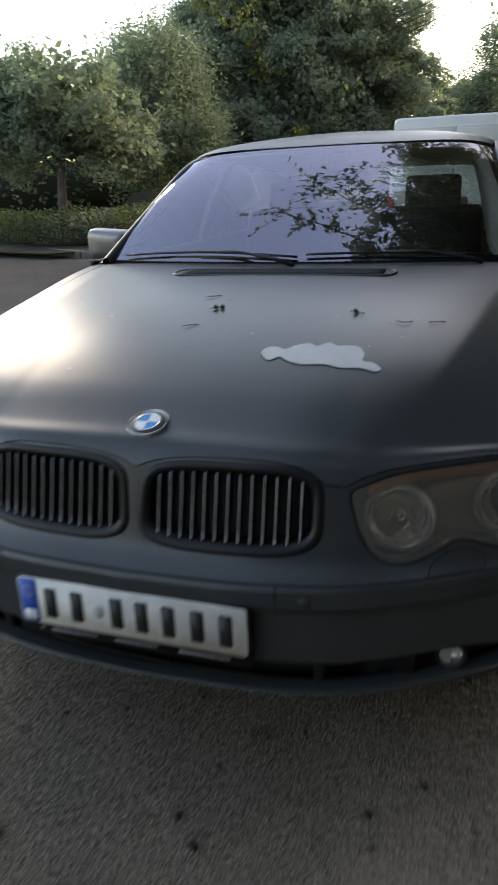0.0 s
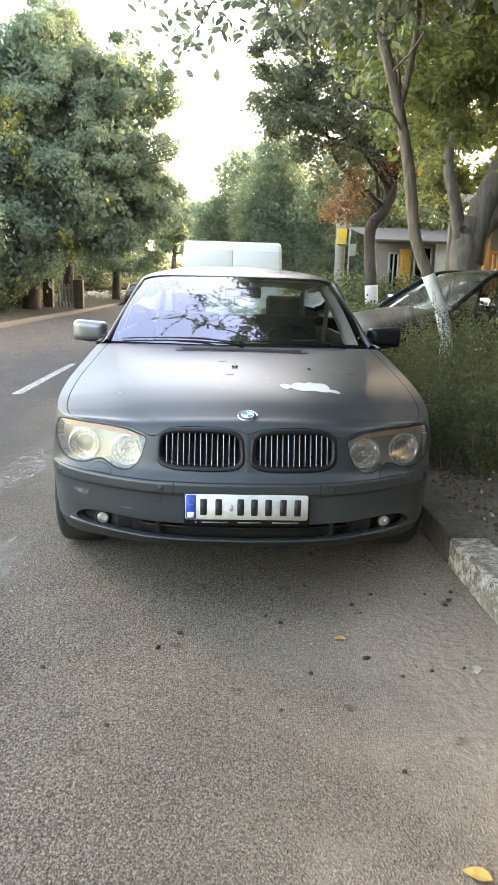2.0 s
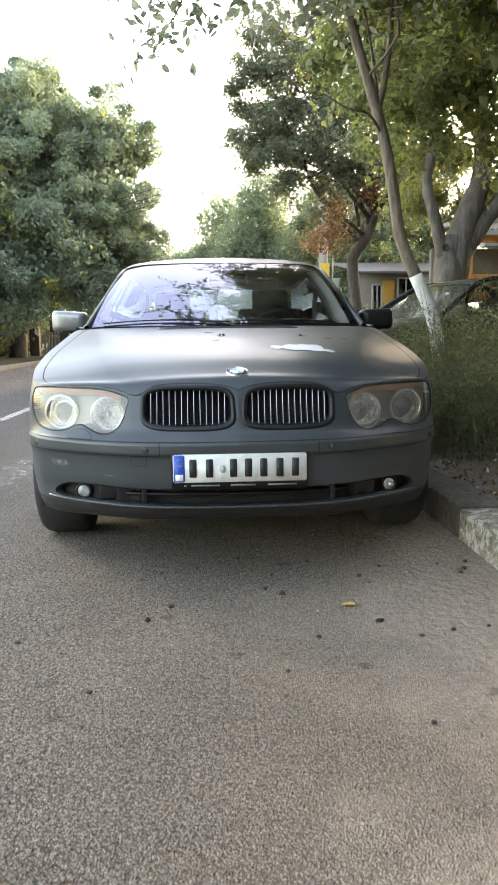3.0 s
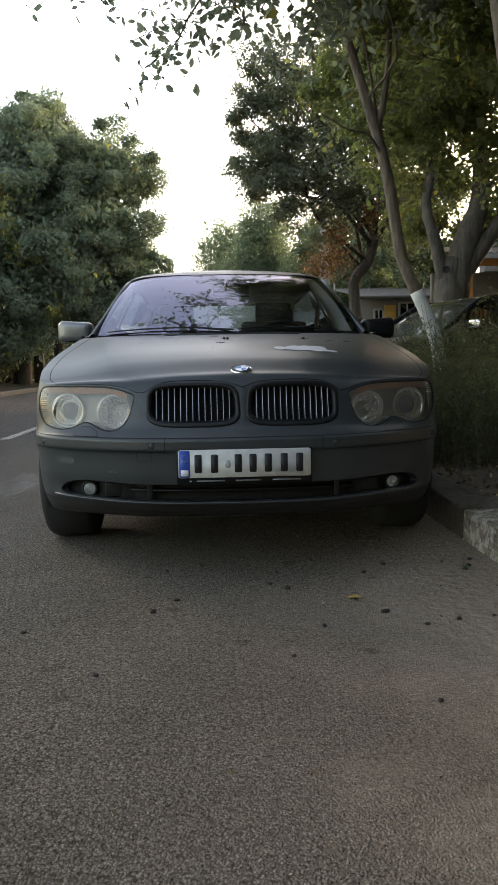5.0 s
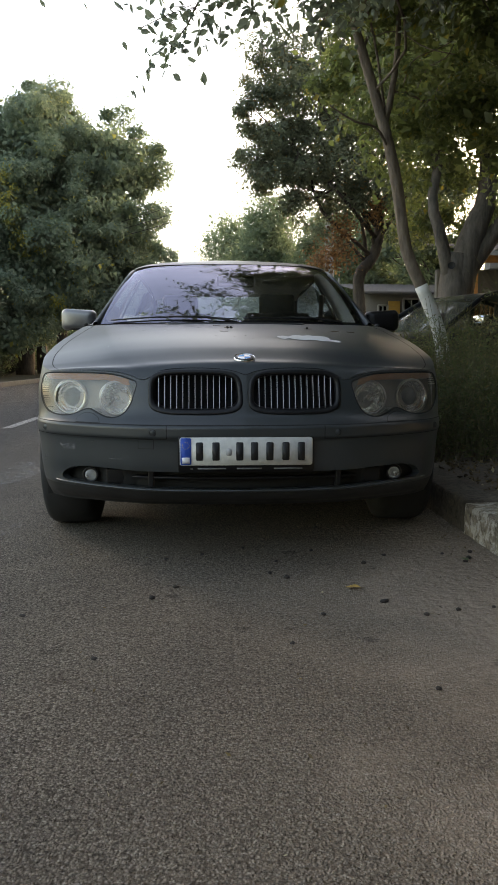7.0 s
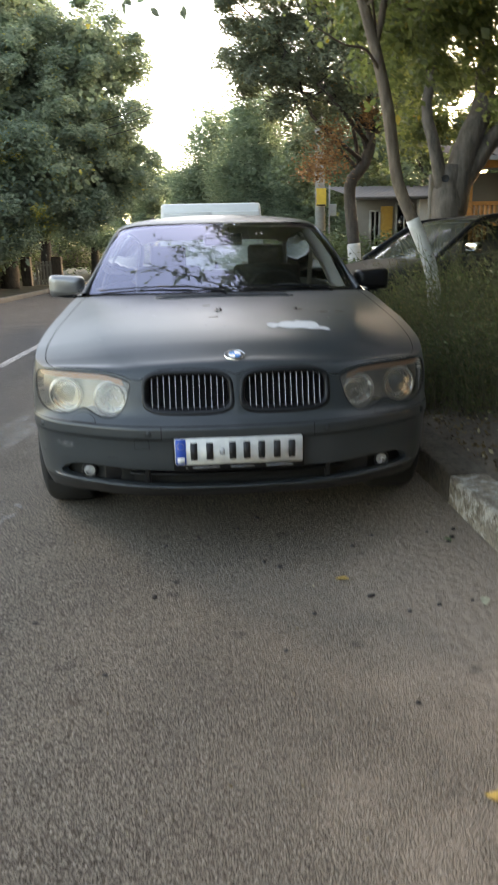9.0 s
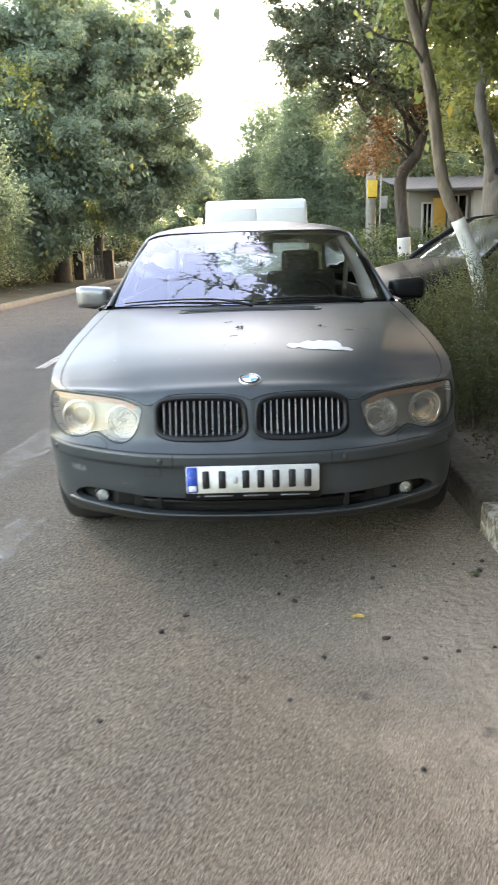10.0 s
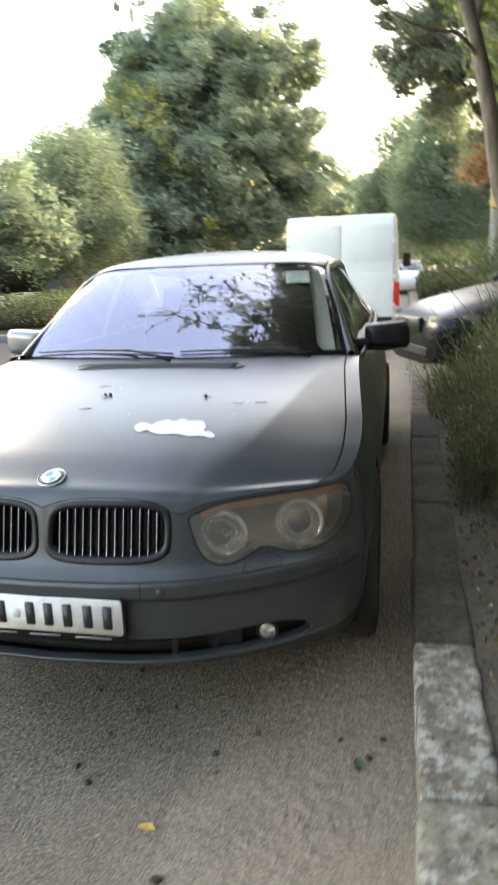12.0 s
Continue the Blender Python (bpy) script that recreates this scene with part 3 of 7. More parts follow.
def car_skin():
    """The skin as a grid with its openings taken out, split into panels; each opening gets a turned-in edge."""
    holes = {"kidney": loop(kidney()), "lamp": loop(LAMP), "intake": [(u_at_x(x, z) if x >= 0 else x, z) for x, z in INTAKE],
             "front_arch": arch(U_FW), "rear_arch": arch(U_RW)}
    cols = np.concatenate([np.linspace(0, 1.2, 132), np.linspace(1.2, U_END, 120)[1:]])
    nv = 80
    v = np.linspace(0, 1, nv)
    zt = Z_TOP(cols)
    low = 0.235 + 0.0 * cols
    uu = np.repeat(cols[:, None], nv, 1)
    zz = low[:, None] + v[None, :] * (zt - low)[:, None]
    uu, zz = uu.ravel().copy(), zz.ravel().copy()
    quads = np.array(grid_faces(len(cols), nv))
    cu, cz = uu[quads].mean(1), zz[quads].mean(1)
    which = np.full(len(quads), "", dtype=object)
    for key, poly in holes.items():
        which[inside(poly, cu, cz) & (which == "")] = key
    for key, poly in holes.items():
        inn = np.unique(quads[which == key])
        out = np.unique(quads[which != key])
        for i in np.intersect1d(inn, out):
            q = nearest_on(poly, uu[i], zz[i])
            if uu[i] > 1e-6:
                uu[i] = q[0]
            zz[i] = q[1]
    panel = np.where(cu < U_BUMP, "front_bumper", np.where(cu < U_DOOR1, "front_fender", np.where(cu < U_DOOR2, "front_door", np.where(cu < U_QUARTER, "rear_door", "rear_quarter"))))
    pts = skin(uu, zz)
    result, lens = {}, None
    for name in ("front_bumper", "front_fender", "front_door", "rear_door", "rear_quarter"):
        sel = (panel == name) & (which == "")
        fs = quads[sel]
        used = np.unique(fs)
        idx = {int(o): k for k, o in enumerate(used)}
        pu = uu[used].copy()
        gap = 0.0022
        lo, hi = cu[sel].min(), cu[sel].max()
        if name not in ("front_bumper",):
            pu = np.where(pu < lo, pu + gap, pu)
        if name not in ("rear_quarter",):
            pu = np.where((pu > hi) & (pu < U_END - 0.05), pu - gap, pu)
        vs = [tuple(p) for p in skin(pu, zz[used])]
        faces = [tuple(idx[int(i)] for i in f) for f in fs]
        # turned-in edges round the openings
        cnt = {}
        for f in faces:
            for a, b in zip(f, f[1:] + f[:1]):
                cnt[(a, b)] = 1
        rim = [e for e in cnt if (e[1], e[0]) not in cnt]
        back = [tuple(p) for p in skin(pu, zz[used], -0.035)]
        hole_ids = set(np.unique(quads[which != ""]).tolist())
        add = {}
        for a, b in rim:
            if int(used[a]) in hole_ids and int(used[b]) in hole_ids:
                for i in (a, b):
                    if i not in add:
                        add[i] = len(vs)
                        vs += [vs[i], back[i]]
                faces.append((add[b], add[a], add[a] + 1, add[b] + 1))
        result[name] = (vs, faces)
    lf = quads[which == "lamp"]
    used = np.unique(lf)
    idx = {int(o): k for k, o in enumerate(used)}
    lens = [tuple(p) for p in skin(uu[used], zz[used], -0.002)], [tuple(idx[int(i)] for i in f) for f in lf]
    inner = [tuple(p) for p in skin(uu[used], zz[used], -0.10)], lens[1]
    return result, lens, inner


panels, lens_vf, lamp_back = car_skin()
body_parts = {}
for key in ("front_bumper", "rear_quarter"):
    vs, fs = mirrored(*panels[key])
    n_half = len(vs) // 2
    on_axis = {i for i in range(n_half) if abs(vs[i][0]) < 0.0005}
    fs = [tuple(i - n_half if i - n_half in on_axis else i for i in f) for f in fs]
    body_parts[key] = part(key, (vs, fs), M_PAINT, car)
    if key == "front_bumper":
        me = body_parts[key].data
        me.materials.append(M_TRIM)
        for poly in me.polygons:
            poly.material_index = int(poly.center.z < 0.316)
for key in ("front_fender", "front_door", "rear_door"):
    vs, fs = panels[key]
    for side in (1, -1):
        f2 = fs if side > 0 else [f[::-1] for f in fs]
        part(key, ([(v[0] * side, v[1], v[2]) for v in vs], f2), M_PAINT, car)


# bonnet: a patch between the front edge, the two wing edges and the scuttle
_y0 = float(skin(0.0, Z_TOP(0.0))[1])
ZC = pchip([_y0, _y0 + 0.008, _y0 + 0.024, 0.165, 0.3, 0.457, 0.736, 1.0, 1.2, 1.385], [0.779, 0.798, 0.822, 0.840, 0.895, 0.938, 0.988, 1.018, 1.034, 1.046])
_side_end = skin(UE, Z_TOP(UE))
_nose = np.linspace(_y0, 0.3, 120)


def bonnet_at(a, v):
    """A point of the bonnet: a runs from the middle out to the wing edge, v from the nose back."""
    a, v = np.asarray(a, float), np.asarray(v, float)
    c0 = skin(a * UC, Z_TOP(a * UC))
    c1 = np.stack([a * _side_end[0], 1.385 + (_side_end[1] - 1.385) * a ** 2, 1.046 + (_side_end[2] - 1.046) * a ** 2], -1)
    y = _y0 + (1.385 - _y0) * v
    d0 = np.stack([0 * v, y, ZC(y)], -1)
    us = UC + v * (UE - UC)
    d1 = skin(us, Z_TOP(us))
    p00, p10 = skin(0.0, Z_TOP(0.0)), skin(UC, Z_TOP(UC))
    p01, p11 = np.array((0, 1.385, 1.046)), _side_end
    f0 = ((1 - v) ** 2.0)[..., None]
    g1 = a[..., None]
    g0 = 1 - g1
    p = f0 * c0 + (1 - f0) * c1 + g0 * d0 + g1 * d1 - (f0 * (g0 * p00 + g1 * p10) + (1 - f0) * (g0 * p01 + g1 * p11))
    # a domed middle, a crease from the lamp's inner tip back to the pillar, a falling flank outside it
    ac = 0.50 + 0.40 * v ** 0.85
    fall = 0.022 - 0.007 * smooth(0.0, 0.35, v) - 0.010 * smooth(0.55, 1.0, v)
    # each strip of the nose begins as far up the rounded middle line as its front edge is high
    mid0, fall0 = float(ZC(_y0)), 0.022
    z0 = np.where(a < 0.5, mid0 - fall0 * (a / 0.5) ** 2.2, mid0 - fall0 + (p10[2] - mid0 + fall0) * np.clip((a - 0.5) / 0.5, 0, 1))
    start = np.interp(mid0 + c0[..., 2] - z0, ZC(_nose), _nose)
    mid_z = ZC(start + (1.385 - start) * v)
    crease_z = mid_z - fall
    t = np.clip((a - ac) / (1 - ac + 1e-6), 0, 1)
    dome = mid_z - fall * np.clip(a / ac, 0, 1) ** 2.4
    flank = crease_z + (d1[..., 2] - crease_z) * t * (1.38 - 0.38 * t)
    z = np.where(a < ac, dome, flank)
    first = np.where(a < 0.5, ZC(start) - fall0 * (a / 0.5) ** 2.2, (ZC(start) - fall0) * (1 - np.clip((a - 0.5) / 0.5, 0, 1)) + p10[2] * np.clip((a - 0.5) / 0.5, 0, 1))
    w = smooth(0.0, 0.06, v)
    back = smooth(0.92, 1.0, v)
    z = z * (1 - back) + (dome * (1 - a ** 4) + c1[..., 2] * a ** 4) * back
    p[..., 2] = z + (c0[..., 2] - first) * (1 - w)
    return p


_cand_a, _cand_v = np.meshgrid(np.linspace(0, 1, 141), np.linspace(0, 1, 241), indexing="ij")
_cand = bonnet_at(_cand_a, _cand_v)


def bonnet_z(x, y):
    """Height of the bonnet over (x, y)."""
    d = (_cand[..., 0] - abs(x)) ** 2 + (_cand[..., 1] - y) ** 2
    k = np.argsort(d.ravel())[:4]
    w = 1 / (d.ravel()[k] + 1e-7)
    return float((w * _cand[..., 2].ravel()[k]).sum() / w.sum())


def patch(a0, a1, v0, v1, na, nv, lift=0.0):
    aa, vv = np.meshgrid(np.linspace(a0, a1, na), np.linspace(v0, v1, nv), indexing="ij")
    p = bonnet_at(aa, vv)
    p[..., 2] += lift
    return [tuple(q) for q in p.reshape(-1, 3)], grid_faces(na, nv)


vs, fs = mirrored(*patch(0, 0.93, 0.0008, 1, 70, 110))
bonnet = part("bonnet", welded(vs, fs), M_PAINT, car)
for side in (1, -1):
    vs, fs = patch(0.936, 1.0, 0.0, 1, 8, 70)
    part("wing_top", ([(v[0] * side, v[1], v[2]) for v in vs], fs if side > 0 else [f[::-1] for f in fs]), M_PAINT, car)
for side in (1, -1):
    vs, fs = patch(0.9, 0.99, 0.01, 0.99, 4, 40, -0.014)
    part("bonnet_gutter", ([(v[0] * side, v[1], v[2]) for v in vs], fs), M_DARK, car)

# bare patch where the film has come off
OUT = closed_spline([(0.163, 0.452), (0.170, 0.482), (0.192, 0.488), (0.215, 0.478), (0.232, 0.500), (0.262, 0.518), (0.285, 0.508), (0.31, 0.530), (0.332, 0.518), (0.356, 0.524), (0.382, 0.522), (0.4, 0.49),
                     (0.402, 0.456), (0.425, 0.452), (0.446, 0.430), (0.435, 0.414), (0.40, 0.422), (0.36, 0.412), (0.32, 0.420), (0.27, 0.410), (0.235, 0.421), (0.212, 0.438), (0.19, 0.418)], 130)
gx, gy = np.meshgrid(np.linspace(0.15, 0.46, 90), np.linspace(0.395, 0.545, 40), indexing="ij")
pts = np.stack([gx.ravel(), gy.ravel()], -1)
quads = np.array(grid_faces(90, 40))
keep = inside(OUT, pts[quads].mean(1)[:, 0], pts[quads].mean(1)[:, 1])
rim_ids = np.intersect1d(np.unique(quads[keep]), np.unique(quads[~keep]))
for i in rim_ids:
    pts[i] = nearest_on(OUT, pts[i][0], pts[i][1])
used = np.unique(quads[keep])
idx = {int(o): k for k, o in enumerate(used)}
part("peeled_patch", ([(pts[i][0], pts[i][1], bonnet_z(pts[i][0], pts[i][1]) + 0.0022) for i in used], [tuple(idx[int(i)] for i in f) for f in quads[keep]]),
     M_PATCH, bonnet, "whitish bare patch where paint has peeled")


def ring_path(c, nrm, r, n=40):
    """Points of a circle about c, square to nrm."""
    nrm = Vector(nrm).normalized()
    a = nrm.cross(Vector((0, 0, 1))).normalized()
    b = a.cross(nrm)
    return [Vector(c) + r * (math.cos(2 * math.pi * k / n) * a + math.sin(2 * math.pi * k / n) * b) for k in range(n)]


def ring(c, nrm, r, thick, n=40, sides=6):
    pts = ring_path(c, nrm, r, n)
    nrm = Vector(nrm).normalized()
    verts, faces = [], []
    for p in pts:
        o = (p - Vector(c)).normalized()
        for k in range(sides):
            t = 2 * math.pi * k / sides
            verts.append(tuple(p + thick * (math.cos(t) * o + math.sin(t) * nrm)))
    for i in range(n):
        for k in range(sides):
            i2, k2 = (i + 1) % n, (k + 1) % sides
            faces.append((i * sides + k, i * sides + k2, i2 * sides + k2, i2 * sides + k))
    return verts, faces


def bowl(c, nrm, r, depth, n=40, rings=8, bulge=1):
    """A dish about c: bulge 1 opens towards nrm, -1 stands out towards it."""
    nv_ = Vector(nrm).normalized()
    verts, faces = [], []
    for j in range(rings + 1):
        f = j / rings
        for p in ring_path(c, nrm, max(r * f, 1e-4), n):
            verts.append(tuple(p - nv_ * bulge * depth * (1 - f * f)))
    for j in range(rings):
        for k in range(n):
            k2 = (k + 1) % n
            faces.append((j * n + k, j * n + k2, (j + 1) * n + k2, (j + 1) * n + k))
    return verts, faces


# roundel on the bonnet's nose
bz = bonnet_z(0, 0.168)
slope = math.atan2(bonnet_z(0, 0.205) - bonnet_z(0, 0.135), 0.07)
mb = Matrix.Translation((0, 0.166, bz + 0.003)) @ pose(0, 0, 0, math.degrees(slope))
badge = part("badge", shifted(revolve([(0.0001, 0.006), (0.034, 0.006), (0.041, 0.003), (0.0415, -0.004)], 40, "z"), m=mb), M_INK, bonnet, "round enamel badge with blue and white quarters")
part("badge_rim", shifted(revolve([(0.0405, 0.003), (0.0413, 0.006), (0.0425, 0.005), (0.043, -0.003)], 40, "z"), m=mb), M_CHROME, badge)
part("badge_ring", shifted(revolve([(0.0255, 0.0058), (0.026, 0.0072), (0.0272, 0.0072), (0.0277, 0.0058)], 40, "z"), m=mb), M_CHROME, badge)
for k in range(4):
    arc = [(0, 0, 0.0068)] + [(0.0252 * math.cos(a), 0.0252 * math.sin(a), 0.0066) for a in np.linspace(k * math.pi / 2, (k + 1) * math.pi / 2, 10)]
    part("badge_quarter", shifted((arc, [tuple(range(11))]), m=mb), M_LIGHTBLUE if k % 2 else M_WHITE, badge)

# kidney grilles
for side in (1, -1):
    inner, outer = kidney(0.022), kidney(-0.004)
    n = len(inner)
    sections = [(kidney(-0.004), -0.004), (kidney(-0.002), 0.004), (kidney(0.003), 0.007), (kidney(0.012), 0.006), (kidney(0.018), -0.002), (kidney(0.021), -0.03)]
    verts, faces = [], []
    for outl, off in sections:
        for x, z in outl:
            p = skin(u_at_x(x, z), z, off)
            verts.append((p[0] * side, p[1], p[2]))
    for j in range(len(sections) - 1):
        for k in range(n):
            k2 = (k + 1) % n
            q = (j * n + k, j * n + k2, (j + 1) * n + k2, (j + 1) * n + k)
            faces.append(q if side > 0 else q[::-1])
    grille = part("grille", (verts, faces), M_BLACK, car, "matt black kidney grille with thin metal slats")
    xs = np.linspace(0.0, 0.4, 12)
    gv, gf = [], grid_faces(12, 6)
    for x in xs:
        for z in np.linspace(0.60, 0.82, 6):
            p = skin(u_at_x(x, z), z, -0.045)
            gv.append((p[0] * side, p[1], p[2]))
    part("grille_backing", (gv, gf), M_DARK, grille)
    for k in range(13):
        x = 0.0545 + 0.02425 * k
        t = 1 - abs((x - 0.2) / 0.19) ** 4 * 0.14
        zl = np.linspace(0.71 - 0.066 * t, 0.71 + 0.066 * t, 8)
        sv, bv = [], []
        for z in zl:
            f = skin(u_at_x(x, z), z, 0.001)
            for dx, dy in ((-0.0012, 0.0018), (0.0, 0.0), (0.0012, 0.0018), (0.0, 0.006)):
                sv.append(((f[0] + dx) * side, f[1] + dy, f[2]))
            for dx, dy in ((-0.0016, 0.005), (0.0016, 0.005), (0.0016, 0.03), (-0.0016, 0.03)):
                bv.append(((f[0] + dx) * side, f[1] + dy, f[2]))
        sf = []
        for j in range(7):
            for q in range(4):
                q2 = (q + 1) % 4
                sf.append((j * 4 + q, j * 4 + q2, (j + 1) * 4 + q2, (j + 1) * 4 + q))
        sf += [(0, 1, 2, 3), (28, 29, 30, 31)]
        sl = part("slat", (bv, sf), M_DARK, grille, flat=True)
        part("slat_edge", (sv, sf), M_SLAT, sl, "bright metal slat edge")

# headlamps
for side in (1, -1):
    def sided(vf, s=side):
        v, f = vf
        return [(p[0] * s, p[1], p[2]) for p in v], f if s > 0 else [q[::-1] for q in f]
    lamp = part("headlamp", sided(lamp_back), M_LAMPDARK, car, "clear-lens twin headlamp, plastic yellowed and hazy")
    rimpts = loop(LAMP)
    n = len(rimpts)
    wall = [tuple(skin(u, z, -0.003)) for u, z in rimpts] + [tuple(skin(u, z, -0.105)) for u, z in rimpts]
    part("lamp_wall", sided((wall, [(k, (k + 1) % n, (k + 1) % n + n, k + n) for k in range(n)])), M_LAMP, lamp)
    part("lamp_gasket", sided(tube([tuple(skin(u, z, -0.004)) for u, z in rimpts + rimpts[:1]], 0.0048, 6, False)), M_DARK, lamp)
    part("lens", sided(lens_vf), M_LENS, lamp, "hazy clear plastic lens").visible_shadow = False
    for x, z, r in ((0.538, 0.681, 0.066), (0.752, 0.681, 0.070)):
        u = u_at_x(x, z)
        c = skin(u, z, -0.030)
        nrm = Vector((0.10 if x < 0.6 else 0.22, -1, 0.04))
        nn = nrm.normalized()
        part("lamp_bezel", sided(ring(c, nrm, r, 0.0065)), M_LAMP, lamp)
        part("bezel_ring", sided(ring(Vector(c) + nn * 0.004, nrm, r * 0.93, 0.0025)), M_CHROME, lamp)
        bw = part("reflector", sided(bowl(Vector(c) + nn * 0.001, nrm, r * 0.98, 0.045, 18, 5)), M_REFLECT, lamp, "bright faceted reflector bowl", flat=True)
        part("reflector_ring", sided(ring(Vector(c) - nn * 0.014, nrm, r * 0.80, 0.003)), M_CHROME, bw)
        if x < 0.6:
            part("bulb_shield", sided(bowl(Vector(c) - nn * 0.012, nrm, r * 0.20, 0.012, 20, 4, -1)), M_CHROME, bw)
            for dx in (-0.4, 0.4):
                o = Vector(c) - nn * 0.02 + Vector((dx * r, 0, -0.30 * r))
                part("bulb_leg", sided(tube([tuple(o), tuple(o + Vector((-dx * r * 0.4, -0.004, 0.30 * r)))], 0.004, 6)), M_LAMP, bw)
        else:
            part("projector", sided(bowl(Vector(c) - nn * 0.026, nrm, r * 0.56, 0.022, 28, 6, -1)), M_PROJ, bw, "clear projector lens")
            part("projector_ring", sided(ring(Vector(c) - nn * 0.024, nrm, r * 0.58, 0.003)), M_CHROME, bw)
    strip = []
    for k in range(30):
        x = 0.47 + 0.395 * k / 29
        u = u_at_x(x, 0.765)
        for z, o in ((0.781 - 0.02 * (1 - smooth(0.47, 0.58, x)), -0.005), (0.768 - 0.02 * (1 - smooth(0.47, 0.58, x)), -0.008), (0.754 - 0.02 * (1 - smooth(0.47, 0.58, x)), -0.022)):
            strip.append(tuple(skin(u, z, o)))
    part("indicator_strip", sided((strip, grid_faces(30, 3))), M_AMBER, lamp, "faded amber indicator strip")
    web = []
    for k in range(20):
        x = 0.46 + 0.40 * k / 19
        for z in np.linspace(0.615, 0.75, 6):
            web.append(tuple(skin(u_at_x(x, z), z, -0.062)))
    part("lamp_mask", sided((web, grid_faces(20, 6))), M_LAMPDARK, lamp)

# lower intake, fog lamps and lip
iv = []
for x in np.linspace(0, 0.79, 40):
    for z in np.linspace(0.30, 0.42, 5):
        iv.append(tuple(skin(u_at_x(x, z), z, -0.05 if x > 0.5 else -0.075)))
vs, fs = mirrored(iv, grid_faces(40, 5))
intake = part("lower_intake", welded(vs, fs), M_DARK, car, "black plastic lower air intake")
for z0, xr in ((0.365, 0.47),):
    bv = []
    for x in np.linspace(0, xr, 24):
        for dz, o in ((-0.005, -0.03), (0.005, -0.03), (0.006, -0.06), (-0.006, -0.06)):
            bv.append(tuple(skin(u_at_x(x, z0), z0 + dz, o)))
    bf = [(j * 4 + q, j * 4 + (q + 1) % 4, (j + 1) * 4 + (q + 1) % 4, (j + 1) * 4 + q) for j in range(23) for q in range(4)]
    vs, fs = mirrored(bv, bf)
    part("intake_bar", welded(vs, fs), M_BLACK, intake)
for side in (1, -1):
    p = skin(u_at_x(0.39, 0.36), 0.36, -0.04)
    part("intake_bracket", box(p[0] * side, p[1], 0.36, 0.022, 0.03, 0.08, 0.004), M_BLACK, intake)
    p = skin(u_at_x(0.545, 0.362), 0.362, -0.03)
    part("duct_blank", box(p[0] * side, p[1] + 0.02, 0.362, 0.075, 0.03, 0.06, 0.006), M_BLACK, intake)
    c = skin(u_at_x(0.652, 0.361), 0.361, -0.022)
    nrm = Vector((0.12 * side, -1, 0))
    c = (c[0] * side, c[1], c[2])
    fog = part("fog_lamp", ring(c, nrm, 0.029, 0.006), M_BLACK, car, "small round fog lamp in black recess")
    part("fog_reflector", bowl(c, nrm, 0.026, 0.02, 24, 5), M_REFLECT, fog)
    part("fog_lens", bowl(Vector(c) + nrm * 0.002, nrm, 0.026, 0.009, 24, 5, -1), M_FOG, fog)
lipv = []
for x in np.linspace(0, 0.80, 50):
    u = u_at_x(x)
    for z, o in ((0.324, 0.0005), (0.322, 0.006), (0.316, 0.006), (0.313, 0.0005)):
        lipv.append(tuple(skin(u_at_x(x, z), z + 0.008 * smooth(0.3, 0.8, x), o)))
vs, fs = mirrored(lipv, grid_faces(50, 4))
part("lip_edge", welded(vs, fs), M_PAINT, car)
under = []
for x in np.linspace(0, 0.9, 24):
    q = skin(u_at_x(min(x, 0.9)), 0.235)
    under += [(q[0], q[1], 0.238), (q[0] * 0.97, 0.9, 0.2), (q[0] * 0.97, 4.9, 0.2)]
vs, fs = mirrored(under, grid_faces(24, 3))
part("underbody", welded(vs, fs), M_DARK, car)


def surface_band(x0, x1, z0, z1, lift, n=24, m=3):
    """A thin plate that follows the skin."""
    v = []
    for x in np.linspace(x0, x1, n):
        for z in np.linspace(z0, z1, m):
            v.append(tuple(skin(u_at_x(x, z), z, lift)))
    return v, grid_faces(n, m)


